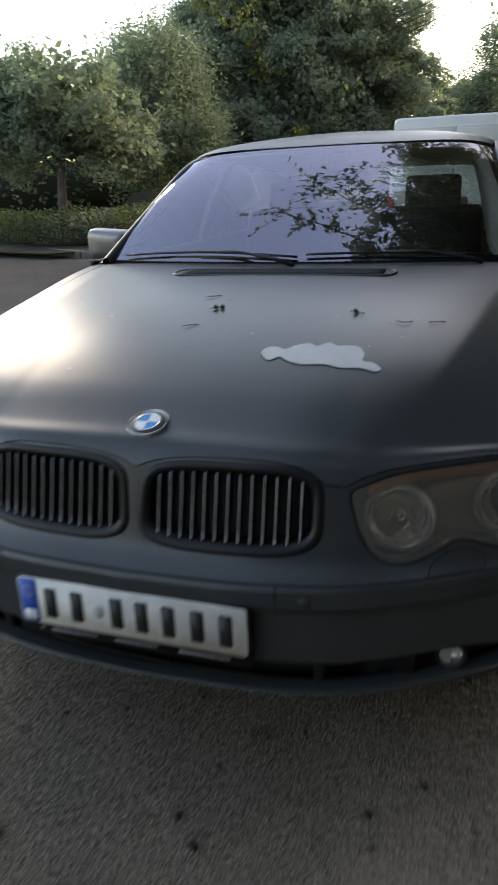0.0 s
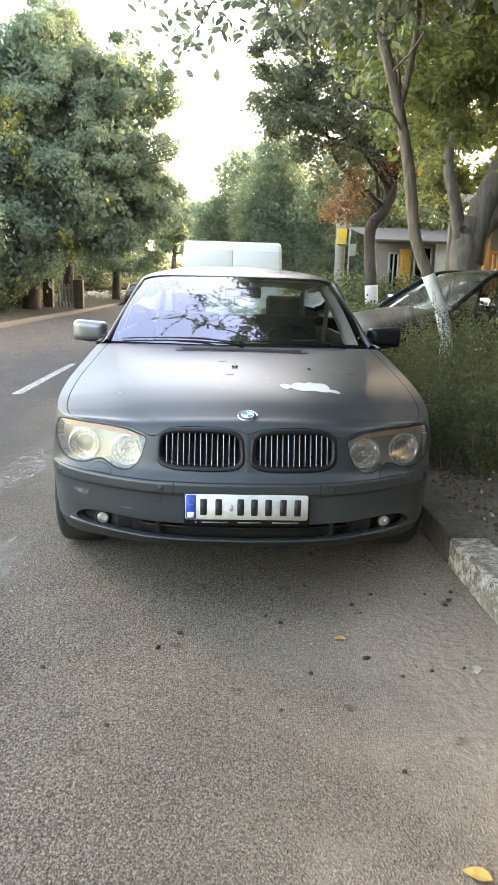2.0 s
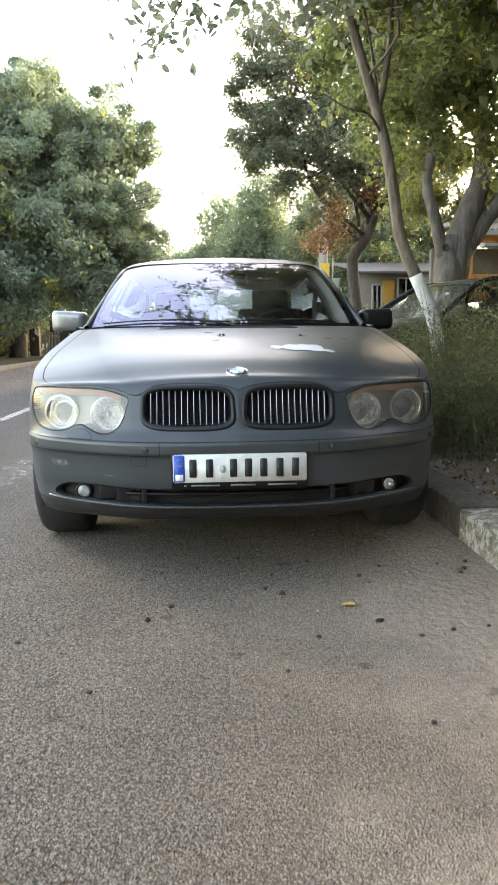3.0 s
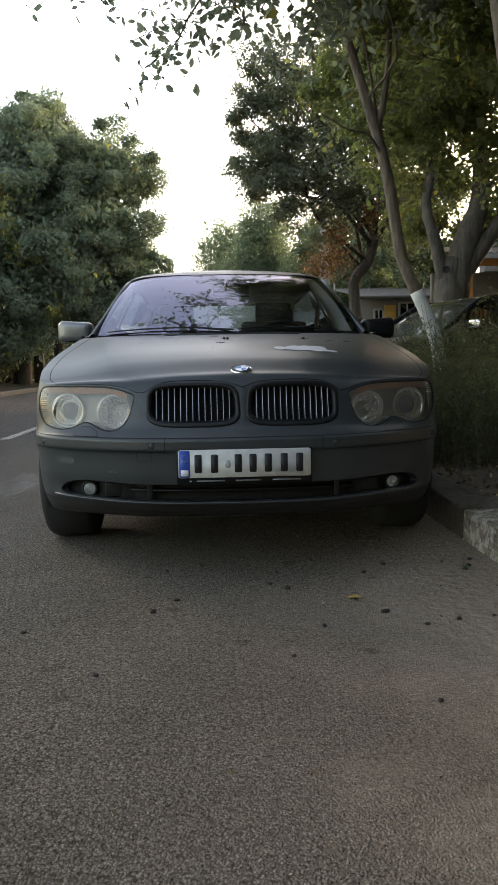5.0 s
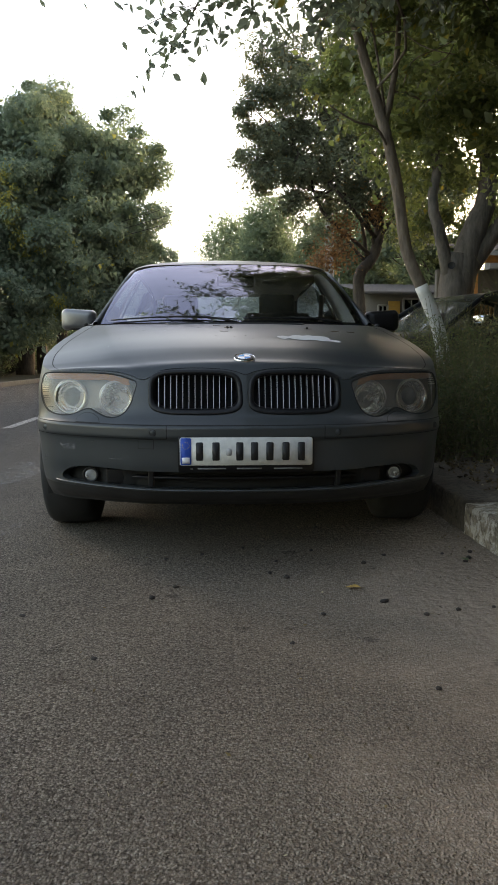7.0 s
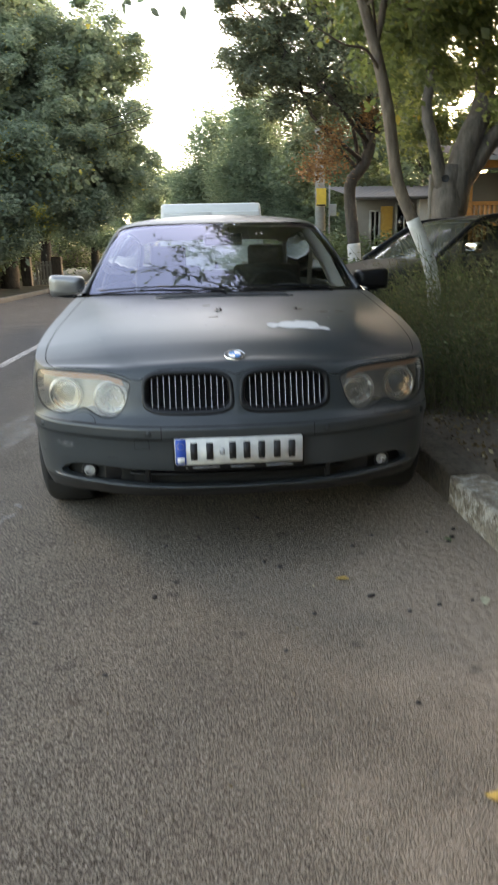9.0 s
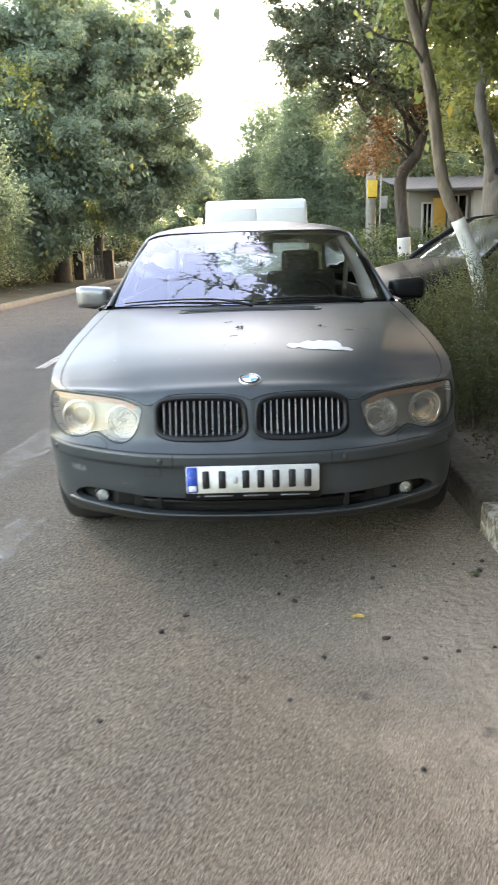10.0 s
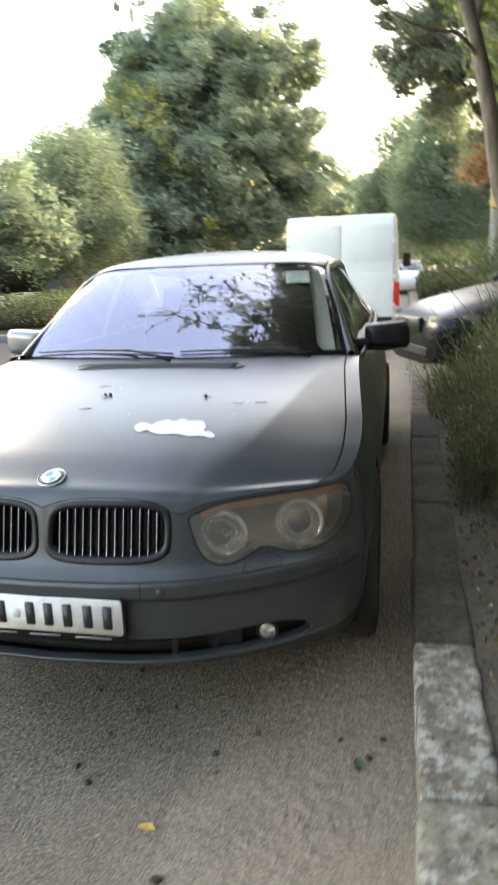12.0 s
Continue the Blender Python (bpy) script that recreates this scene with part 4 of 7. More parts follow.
# shut lines of the bumper's rub strip, sensors, covers
for side in (1, -1):
    def sd(vf, s=side):
        v, f = vf
        return [(p[0] * s, p[1], p[2]) for p in v], f if s > 0 else [q[::-1] for q in f]
    part("strip_joint", sd(surface_band(0.310, 0.3135, 0.528, 0.582, 0.0012, 2, 14)), M_DARK, car)
    part("strip_groove", sd(surface_band(0.0, 0.9, 0.5805, 0.5835, 0.0016, 60, 2)), M_DARK, car)
    part("strip_groove", sd(surface_band(0.312, 0.9, 0.5265, 0.5295, 0.0022, 50, 2)), M_DARK, car)
    for x in (0.365, 0.845):
        c = skin(u_at_x(x, 0.553), 0.553, 0.002)
        part("parking_sensor", sd(bowl(c, Vector((0.06 if x < 0.5 else 0.55, -1, 0)), 0.0115, 0.003, 20, 3, -1)), M_PAINT, car)
        part("sensor_ring", sd(ring(c, Vector((0.06 if x < 0.5 else 0.55, -1, 0)), 0.0122, 0.0012, 20, 4)), M_DARK, car)
    if side < 0:
        part("tow_groove", sd(surface_band(0.3635, 0.4265, 0.4865, 0.5265, 0.0012, 6, 5)), M_DARK, car)
        part("tow_cover", sd(surface_band(0.3655, 0.4245, 0.4885, 0.525, 0.0022, 6, 5)), M_PAINT, car)
    wv = []
    for x in np.linspace(0.588, 0.692, 12):
        t = (x - 0.588) / 0.104
        zt = 0.622 - 0.02 * abs(2 * t - 1) ** 2.5
        for z in np.linspace(0.586, zt, 4):
            wv.append(tuple(skin(u_at_x(x + (0.5 - t) * 0.02 * (z - 0.586) / 0.04, z), z, 0.003)))
    part("washer_cover", sd((wv, grid_faces(12, 4))), M_PAINT, car)
    cx, cz = 0.64, 0.605
    gv = [skin(u_at_x(cx + (x - cx) * 1.045, cz + (z - cz) * 1.12), cz + (z - cz) * 1.12, 0.0016) for x, z in [(0.588 + 0.104 * i / 11 + (0.5 - i / 11) * 0.02 * j / 3 * ((0.622 - 0.02 * abs(2 * i / 11 - 1) ** 2.5) - 0.586) / 0.04, 0.586 + ((0.622 - 0.02 * abs(2 * i / 11 - 1) ** 2.5) - 0.586) * j / 3) for i in range(12) for j in range(4)]]
    part("washer_groove", sd(([tuple(q) for q in gv], grid_faces(12, 4))), M_DARK, car)

# pale scuffs on the bumper's corner
M_SCUFF = faded("bumper_scuff", (0.2, 0.2, 0.2), 40, 0.42, 0.75)
for x0, x1, z0, z1 in ((0.70, 0.775, 0.468, 0.492), (0.845, 0.868, 0.40, 0.432), (0.60, 0.63, 0.505, 0.511), (0.50, 0.545, 0.44, 0.445)):
    v, f = surface_band(x0, x1, z0, z1, 0.0008, 10, 5)
    part("scuff", ([(-p[0], p[1], p[2]) for p in v], [q[::-1] for q in f]), M_SCUFF, body_parts["front_bumper"])
# number plate in its holder
plate = part("number_plate", shifted(slab(flat_rounded(0.52, 0.11, 0.01), -0.002, 0.004), 0, 0, 0.482), M_PLATE, car, "white number plate with a blue end band")
part("plate_holder", shifted(slab(flat_rounded(0.532, 0.142, 0.012), 0.0015, 0.014), 0, 0, 0.469), M_BLACK, plate)
part("plate_band", shifted(slab(flat_rounded(0.042, 0.106, 0.006), -0.0032, 0.0), -0.236, 0, 0.482), M_BLUE, plate)
for k in range(12):
    a = 2 * math.pi * k / 12
    part("band_dot", shifted(slab(flat_rounded(0.0028, 0.0028, 0.001, 2), -0.0040, -0.0025), -0.236 + 0.0135 * math.cos(a), 0, 0.505 + 0.0135 * math.sin(a)), M_YELLOW, plate)
part("band_bar", shifted(slab(flat_rounded(0.030, 0.024, 0.003), -0.0040, -0.0025), -0.236, 0, 0.447), M_WHITE, plate)
for x in (-0.183, -0.119, -0.026, 0.032, 0.092, 0.155, 0.216):
    part("plate_bar", shifted(slab(flat_rounded(0.028, 0.072, 0.005), -0.0040, -0.0015), x, 0, 0.482), M_INK, plate)
part("seal", shifted(slab(flat_rounded(0.022, 0.03, 0.009), -0.0036, -0.0015), -0.068, 0, 0.479), M_GREYINK, plate)
for x, w in ((-0.214, 0.010), (-0.135, 0.112), (0.012, 0.098), (0.165, 0.112)):
    part("holder_bar", shifted(slab(flat_rounded(w, 0.0055, 0.002), -0.0005, 0.002), x, 0, 0.4135), M_HOLDERINK, plate)

# ---------------------------------------------------------------- greenhouse
WS_B = lambda a: np.array((a * 0.80, 1.37 + 0.155 * a * a, 1.052 - 0.004 * a * a))
WS_T = lambda a: np.array((a * 0.642, 1.98 + 0.115 * a * a, 1.457 - 0.010 * a * a - 0.026 * a ** 10))


def screen_at(a, v, lift=0.0):
    """The windscreen: a from -1 to 1 across, v from the scuttle up."""
    p = WS_B(a) * (1 - v) + WS_T(a) * v
    b = 0.028 * math.sin(math.pi * v)
    nrm = np.array((0.12 * a, -0.55, 0.83))
    return p + nrm * (b + lift)


def screen_patch(a0, a1, v0, v1, na, nv, lift=0.0):
    v = [tuple(screen_at(a, t, lift)) for a in np.linspace(a0, a1, na) for t in np.linspace(v0, v1, nv)]
    return v, grid_faces(na, nv)


windscreen = part("windscreen", screen_patch(-0.985, 0.985, 0.0, 0.985, 41, 20), M_WIND, car, "violet-tinted raked windscreen reflecting sky and leaves")
windscreen.visible_shadow = False
for a0, a1, v0, v1 in ((-1.0, -0.965, 0, 1), (0.965, 1.0, 0, 1), (-0.965, 0.965, 0.965, 1.0), (-0.965, 0.965, 0.0, 0.03)):
    part("screen_border", screen_patch(a0, a1, v0, v1, 30, 12, -0.004), M_BLACK, windscreen)
rv = []
RZ = pchip([1.98, 2.08, 2.33, 2.6, 3.0, 3.4, 3.7], [1.458, 1.489, 1.524, 1.534, 1.523, 1.482, 1.425])
for a in np.linspace(-1, 1, 41):
    for t in np.linspace(0, 1, 30):
        y0, y1 = WS_T(a)[1], 3.7 - 0.09 * a * a
        y = y0 + (y1 - y0) * t
        xw = 0.642 + 0.006 * math.sin(math.pi * t)
        rv.append((a * xw, y, float(RZ(y - 0.09 * a * a)) - 0.010 * a * a - 0.026 * a ** 10 - (0.030 * a * a + 0.012 * a ** 6) * float(smooth(0, 0.25, t))))
roof = part("roof", (rv, grid_faces(41, 30)), M_PAINT, car)
hv = [(x * 0.97, y, z - 0.03) for x, y, z in rv]
part("headliner", (hv, grid_faces(41, 30, True)), M_BEIGE, car, "pale beige roof lining")
part("sunroof_joint", ([(a * 0.44, y, float(RZ(y - 0.09 * a * a)) - 0.048 * a * a + 0.0015) for y in (2.36, 2.366) for a in np.linspace(-1, 1, 24)], grid_faces(2, 24)), M_DARK, roof)
# pillars and rails
RAIL = spline([(0.812, 1.50, 1.045), (0.742, 1.74, 1.205), (0.662, 2.04, 1.392), (0.650, 2.3, 1.436), (0.650, 2.8, 1.452), (0.636, 3.3, 1.424), (0.62, 3.62, 1.39), (0.66, 4.0, 1.24), (0.72, 4.36, 1.07)], 60)
BELT = spline([(0.852, 1.48, 1.035), (0.858, 1.9, 1.04), (0.862, 2.5, 1.045), (0.85, 3.6, 1.05), (0.80, 4.3, 1.05)], 60)
for side in (1, -1):
    m = np.array((side, 1, 1))
    sec = []
    for p in RAIL:
        for dx, dz in ((-0.014, -0.004), (-0.008, 0.012), (0.008, 0.012), (0.022, -0.006), (0.020, -0.03), (-0.012, -0.03)):
            sec.append(tuple((p + np.array((dx, 0, dz))) * m))
    fs = [(i * 6 + k, i * 6 + (k + 1) % 6, (i + 1) * 6 + (k + 1) % 6, (i + 1) * 6 + k) for i in range(59) for k in range(6)]
    part("roof_rail", (sec, fs if side > 0 else [f[::-1] for f in fs]), M_PAINT, car)
    gl = []
    for i in range(60):
        r, b = RAIL[i], BELT[i]
        for t in np.linspace(0, 1, 6):
            q = r * (1 - t) + b * t
            gl.append(tuple((q + np.array((0.018 * math.sin(math.pi * t) - 0.01, 0, 0))) * m))
    part("side_window", (gl, grid_faces(60, 6, side > 0)), M_GLASS, car).visible_shadow = False
    part("window_trim", (lambda v, f: ([tuple(np.array(p) * m) for p in v], f))(*tube([tuple(p + np.array((0.012, 0, 0.004))) for p in BELT], 0.011, 6)), M_BLACK, car)
    for y0, y1, w in ((2.62, 2.62, 0.09),):
        i0 = int(np.argmin(abs(RAIL[:, 1] - 2.6)))
        j0 = int(np.argmin(abs(BELT[:, 1] - 2.66)))
        r, b = RAIL[i0], BELT[j0]
        v = []
        for t in np.linspace(0, 1, 6):
            q = r * (1 - t) + b * t
            for dy in (-w / 2, w / 2):
                v.append(tuple((q + np.array((0.012 * math.sin(math.pi * t) - 0.02, dy, 0))) * m))
        part("centre_pillar", (v, grid_faces(6, 2)), M_BEIGE if side > 0 else M_LEATHER, car)
    # pale lining inside the screen pillar
    v = []
    for t in np.linspace(0.045, 0.985, 22):
        wide = 0.105 * min(1.0, math.sin(min(1.0, (t - 0.045) / 0.12) * math.pi / 2) * 0.9 + 0.1) * (1 - 0.25 * t)
        edge = 0.938 + 0.012 * t
        for k in range(5):
            q = screen_at(edge - wide * k / 4, t, -0.022 - 0.02 * (k / 4) ** 2)
            v.append(tuple(q * m))
        q = screen_at(edge - wide * 0.9, t, -0.09)
        v.append(tuple((q + np.array((0.02, 0.05, 0))) * m))
    if side > 0:
        part("pillar_lining", (v, grid_faces(22, 6, True)), M_LINING, car, "pale beige pillar lining")
# rear screen and boot
bv = []
for a in np.linspace(-1, 1, 21):
    for t in np.linspace(0, 1, 10):
        top = np.array((a * 0.6, 3.68 - 0.08 * a * a, 1.43 - 0.035 * a * a))
        low = np.array((a * 0.70, 4.38 - 0.10 * a * a, 1.075))
        bv.append(tuple(top * (1 - t) + low * t + np.array((0, 0.0, 0.03 * math.sin(math.pi * t)))))
part("rear_screen", (bv, grid_faces(21, 10, True)), M_REAR, car).visible_shadow = False
tv = []
for a in np.linspace(-1, 1, 25):
    for t in np.linspace(0, 1, 12):
        y = 4.36 + 0.64 * t - 0.06 * a * a
        tv.append((a * (0.80 - 0.05 * t), y, 1.075 + 0.03 * math.sin(math.pi * t) - 0.085 * t * t - 0.02 * a * a))
part("boot_lid", (tv, grid_faces(25, 12, True)), M_PAINT, car)
part("parcel_shelf", box(0, 4.0, 1.0, 1.4, 0.9, 0.03, 0.01), M_LEATHER, car)

# scuttle, vent, wipers
sv = []
for a in np.linspace(-1, 1, 41):
    f = bonnet_at(abs(a), 1.0)
    b = WS_B(a) + np.array((0, 0.03, 0.004))
    for t in np.linspace(0, 1, 6):
        p = np.array((f[0] * (1 if a >= 0 else -1), f[1], f[2] - 0.012)) * (1 - t) + b * t
        sv.append((p[0], p[1], p[2] - 0.018 * math.sin(math.pi * t)))
part("scuttle", (sv, grid_faces(41, 6)), M_TRIM, car, "black plastic scuttle panel")
vent_v = []
OUTV = flat_rounded(0.76, 0.098, 0.045, 8)
for x, y in OUTV:
    vent_v.append((x, 1.215 + y, bonnet_z(x, 1.215 + y) + 0.0025))
vent = part("bonnet_vent", (vent_v, [tuple(range(len(OUTV)))]), M_TRIM, bonnet, "narrow black air vent in the bonnet", flat=True)
for j in range(5):
    y = 1.185 + 0.015 * j
    xs = np.linspace(-0.345, 0.345, 30)
    part("vent_rib", tube([(x, y, bonnet_z(x, y) + 0.004) for x in xs], 0.003, 5), M_TRIM, vent)
part("vent_lip", tube([(x, 1.215 + y, bonnet_z(x, 1.215 + y) + 0.002) for x, y in OUTV + OUTV[:1]], 0.0045, 6), M_PAINT, vent)


def wiper(x0, x1, v0, v1, v_mid):
    blade = [screen_at(a, v, 0.012) for a, v in zip(np.linspace(x0, x1, 14), v0 + (v1 - v0) * np.linspace(0, 1, 14) + v_mid * np.sin(np.linspace(0, math.pi, 14)))]
    ob = part("wiper", tube(blade, 0.0045, 6), M_BLACK, car, "black windscreen wiper")
    base = screen_at(x1, 0.0, 0.0) + np.array((0, -0.05, -0.005))
    mid = blade[6] + np.array((0, -0.004, 0.004))
    part("wiper_arm", tube([base, base * 0.5 + blade[10] * 0.5 + np.array((0, -0.012, 0.006)), blade[9] + np.array((0, -0.006, 0.005)), mid], [0.009, 0.007, 0.005, 0.004], 6), M_BLACK, ob)


wiper(-0.90, 0.02, 0.02, 0.015, 0.03)
wiper(0.06, 0.80, 0.03, 0.012, 0.015)

# door mirrors
for side in (1, -1):
    outl = [(x, z * (1 + 0.9 * x) - 0.06 * x) for x, z in flat_rounded(0.225, 0.125, 0.032, 6)]
    verts, faces, n = [], [], len(outl)
    secs = [(-0.055, 0.55), (-0.045, 0.85), (-0.015, 0.98), (0.03, 1.0), (0.055, 0.97), (0.058, 0.9)]
    for dy, s in secs:
        for x, z in outl:
            verts.append(((0.965 + x * s * (1 if x > 0 else 0.95)) * side, 1.82 + dy + 0.10 * (x + 0.1), 1.085 + z * s + 0.01 * (x > 0)))
    for j in range(len(secs) - 1):
        for k in range(n):
            k2 = (k + 1) % n
            q = (j * n + k, j * n + k2, (j + 1) * n + k2, (j + 1) * n + k)
            faces.append(q[::-1] if side > 0 else q)
    faces.append(tuple(range(n)) if side > 0 else tuple(range(n))[::-1])
    # left cap gets the paler colour that stands in for reflected sky
    mirror = part("door_mirror", (verts, faces), M_MIRRORLIT if side < 0 else M_BLACK, car, "door mirror with sky light put in as silver-grey" if side < 0 else "black door mirror")
    part("mirror_glass", ([(v[0], v[1] - 0.002, v[2]) for v in verts[-n:]], [tuple(range(n))]), M_CHROME, mirror, flat=True)
    part("mirror_foot", tube([(0.80 * side, 1.74, 1.05), (0.86 * side, 1.79, 1.058), (0.93 * side, 1.82, 1.065)], [0.035, 0.03, 0.03], 8), M_BLACK, mirror)
    part("mirror_trim", tube([(0.86 * side, 1.80, 1.034), (0.965 * side, 1.80, 1.030), (1.055 * side, 1.822, 1.038)], [0.012, 0.014, 0.008], 6), M_BLACK, mirror)

# wheels
TYRE = [(0.20, -0.10), (0.235, -0.118), (0.285, -0.122), (0.322, -0.112), (0.334, -0.09), (0.337, 0.0), (0.334, 0.09), (0.322, 0.112), (0.285, 0.122), (0.235, 0.118), (0.20, 0.10)]


def wheel(x, y, z, side, parent, r=0.337, turn=0.0):
    s = r / 0.337
    m = Matrix.Translation((x, y, z)) @ pose(0, 0, 0, 0, 0, turn)
    t = part("tyre", shifted(revolve([(a * s, b) for a, b in TYRE], 40, "x"), m=m), M_RUBBER, parent, "black worn tyre")
    rim = part("rim", shifted(revolve([(0.225 * s, -0.1), (0.215 * s, 0.02 * side), (0.22 * s, 0.09 * side), (0.238 * s, 0.105 * side), (0.232 * s, 0.112 * side), (0.205 * s, 0.08 * side), (0.2 * s, -0.05 * side)], 36, "x"), m=m), M_ALLOY, t)
    part("hub", shifted(revolve([(0.0001, 0.075 * side), (0.05, 0.075 * side), (0.06, 0.05 * side), (0.06, 0.0)], 20, "x"), m=m), M_ALLOY, rim)
    for k in range(7):
        a = 2 * math.pi * k / 7
        p = [(0.068 * side, 0.045 * math.cos(a), 0.045 * math.sin(a)), (0.078 * side, 0.13 * s * math.cos(a), 0.13 * s * math.sin(a)), (0.085 * side, 0.222 * s * math.cos(a), 0.222 * s * math.sin(a))]
        part("spoke", shifted(tube(p, [0.026, 0.02, 0.022], 6), m=m), M_ALLOY, rim)
    part("brake_disc", shifted(revolve([(0.0001, -0.02), (0.16, -0.02), (0.16, 0.0), (0.0001, 0.0)], 24, "x"), m=m), M_SLAT, rim)


for side in (1, -1):
    wheel(0.835 * side, 0.945, 0.335, side, car)
    wheel(0.835 * side, 3.94, 0.335, side, car)
    for yc in (0.945, 3.94):
        lv = [(xx * side, yc + 0.40 * math.cos(a), 0.335 + 0.40 * math.sin(a)) for a in np.linspace(-0.3, math.pi + 0.3, 24) for xx in (0.55, 0.90)]
        part("wheel_liner", (lv, grid_faces(24, 2)), M_DARK, car)
part("engine_bay", box(0, 0.9, 0.5, 1.3, 0.7, 0.45, 0.03), M_DARK, car)

# cabin
part("dashboard", join(box(0, 1.72, 0.97, 1.4, 0.5, 0.12, 0.04), box(0.37, 1.80, 1.035, 0.36, 0.2, 0.06, 0.025)), M_LEATHER, car)
part("cabin_floor", box(0, 2.9, 0.36, 1.6, 2.6, 0.04), M_DARK, car)
steer = part("steering_wheel", ring((0.37, 2.02, 0.985), (0, 1, -0.45), 0.185, 0.014, 32, 8), M_LEATHER, car)
part("wheel_hub", box(0.37, 2.03, 0.985, 0.13, 0.05, 0.11, 0.02), M_LEATHER, steer)
for t in (-1, 1):
    part("wheel_spoke", tube([(0.37, 2.03, 0.985), (0.37 + t * 0.18, 2.02, 0.985)], 0.014, 6), M_LEATHER, steer)


def seat(x, y, mat, w=0.50):
    s = part("seat", box(x, y, 0.58, w, 0.5, 0.16, 0.05), mat, car)
    b = box(0, 0, 0, w, 0.15, 0.62, 0.06, 3)
    part("backrest", moved(b, Matrix.Translation((x, y + 0.33, 0.88)) @ pose(0, 0, 0, -14)), mat, s)
    h = box(0, 0, 0, 0.27, 0.10, 0.19, 0.04, 3)
    part("headrest", moved(h, Matrix.Translation((x, y + 0.42, 1.235)) @ pose(0, 0, 0, -10)), mat, s)
    for t in (-1, 1):
        part("headrest_post", tube([(x + 0.06 * t, y + 0.41, 1.1), (x + 0.06 * t, y + 0.42, 1.2)], 0.007, 6), M_CHROME, s)


seat(0.37, 2.32, M_LEATHER)
seat(-0.37, 2.42, M_LEATHER)
rear = part("rear_bench", box(0, 3.35, 0.58, 1.35, 0.5, 0.16, 0.05), M_GREYSEAT, car)
part("bench_back", moved(box(0, 0, 0, 1.35, 0.16, 0.6, 0.06), Matrix.Translation((0, 3.66, 0.84)) @ pose(0, 0, 0, -18)), M_GREYSEAT, rear)
for x in (-0.38, 0.38):
    part("headrest", box(x, 3.78, 1.14, 0.26, 0.08, 0.13, 0.03), M_GREYSEAT, rear)
im = part("interior_mirror", moved(box(0, 0, 0, 0.25, 0.03, 0.075, 0.015, 3), Matrix.Translation((0.03, 2.05, 1.355)) @ pose(0, 0, 0, 0, 0, 8)), M_BLACK, car)
part("mirror_mount", box(0.03, 2.03, 1.405, 0.08, 0.05, 0.05, 0.015), M_BLACK, im)
part("seat_belt", tube([(0.70, 2.62, 1.32), (0.68, 2.6, 1.05), (0.64, 2.5, 0.7)], 0.018, 4), M_BEIGE, car)

# ---------------------------------------------------------------- ground, road, kerbs
rng = np.random.default_rng(7)


def verge_z(x, y):
    """Height of the raised verge beside the road."""
    r = 0.15 + 0.19 * float(smooth(1.25, 2.4, x - 0.012 * y)) + 0.02 * noise.noise((x * 1.3, y * 1.3, 2.0)) * min(1, max(0, (x - 1.35) * 4))
    return r


def kerb_x(y):
    return 1.085 + 0.012 * y


tagged(part("ground", ([(-1500, -1500, -0.06), (1500, -1500, -0.06), (1500, 1500, -0.06), (-1500, 1500, -0.06)], [(0, 1, 2, 3)]), M_GRASSY), "dry grassy earth reaching the horizon", "ground", kind="structure")
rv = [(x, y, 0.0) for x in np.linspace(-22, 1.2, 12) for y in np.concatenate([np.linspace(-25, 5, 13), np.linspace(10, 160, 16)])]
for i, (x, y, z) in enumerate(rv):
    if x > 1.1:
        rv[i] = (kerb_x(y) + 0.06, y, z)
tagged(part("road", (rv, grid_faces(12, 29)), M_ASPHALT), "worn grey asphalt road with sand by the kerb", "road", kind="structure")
# verge on the kerb's far side
ys = np.concatenate([np.linspace(-12, 0, 25), np.linspace(0.2, 8, 60), np.linspace(8.5, 60, 60)])
xs = np.concatenate([np.linspace(0.0, 2.4, 26), np.linspace(2.6, 30, 20)])
vv = []
for dx in xs:
    for y in ys:
        x = kerb_x(y) + 0.19 + dx
        vv.append((x, y, verge_z(x, y) - (0.02 if dx < 0.05 else 0)))
verge = tagged(part("verge", (vv, grid_faces(len(xs), len(ys))), M_SOIL), "dusty brown earth verge with leaf litter", "verge", kind="structure")
# far verge across the road
fv = []
for dx in np.linspace(0, 25, 22):
    for y in np.linspace(0, 1, 60):
        yy = 12.4 + 110 * y ** 1.7
        turn = 3.2 * math.exp(-(yy - 12.4) / 1.2)
        fv.append((-6.72 - dx - turn * 0.5, yy + dx * 0.35 * math.exp(-(yy - 12.4) / 4), 0.13 + 0.03 * noise.noise((dx, yy, 0)) + 0.012 * dx))
tagged(part("far_verge", (fv, grid_faces(22, 60, True)), plain("worn_lawn", (0.034, 0.036, 0.028), 0.95, vary=0.45, scale=1.2, bumpy=0.6, spec=0.08)), "dry worn grass verge across the road", "verge", kind="structure")


def kerb_block(length):
    """One kerb stone: chamfered and chipped."""
    bm = box(0, 0, 0, 0.2, length - 0.008, 0.25, 0.024, 3)
    bmesh.ops.subdivide_edges(bm, edges=[e for e in bm.edges if e.calc_length() > length * 0.6], cuts=15)
    for v in bm.verts:
        n = noise.noise(v.co * 9) * 0.010 + noise.noise(v.co * 30) * 0.005
        v.co += Vector((n, 0, n * 0.7))
    me = bpy.data.meshes.new("kerb_stone")
    bm.to_mesh(me)
    bm.free()
    return finish(me, M_KERBSHADED)


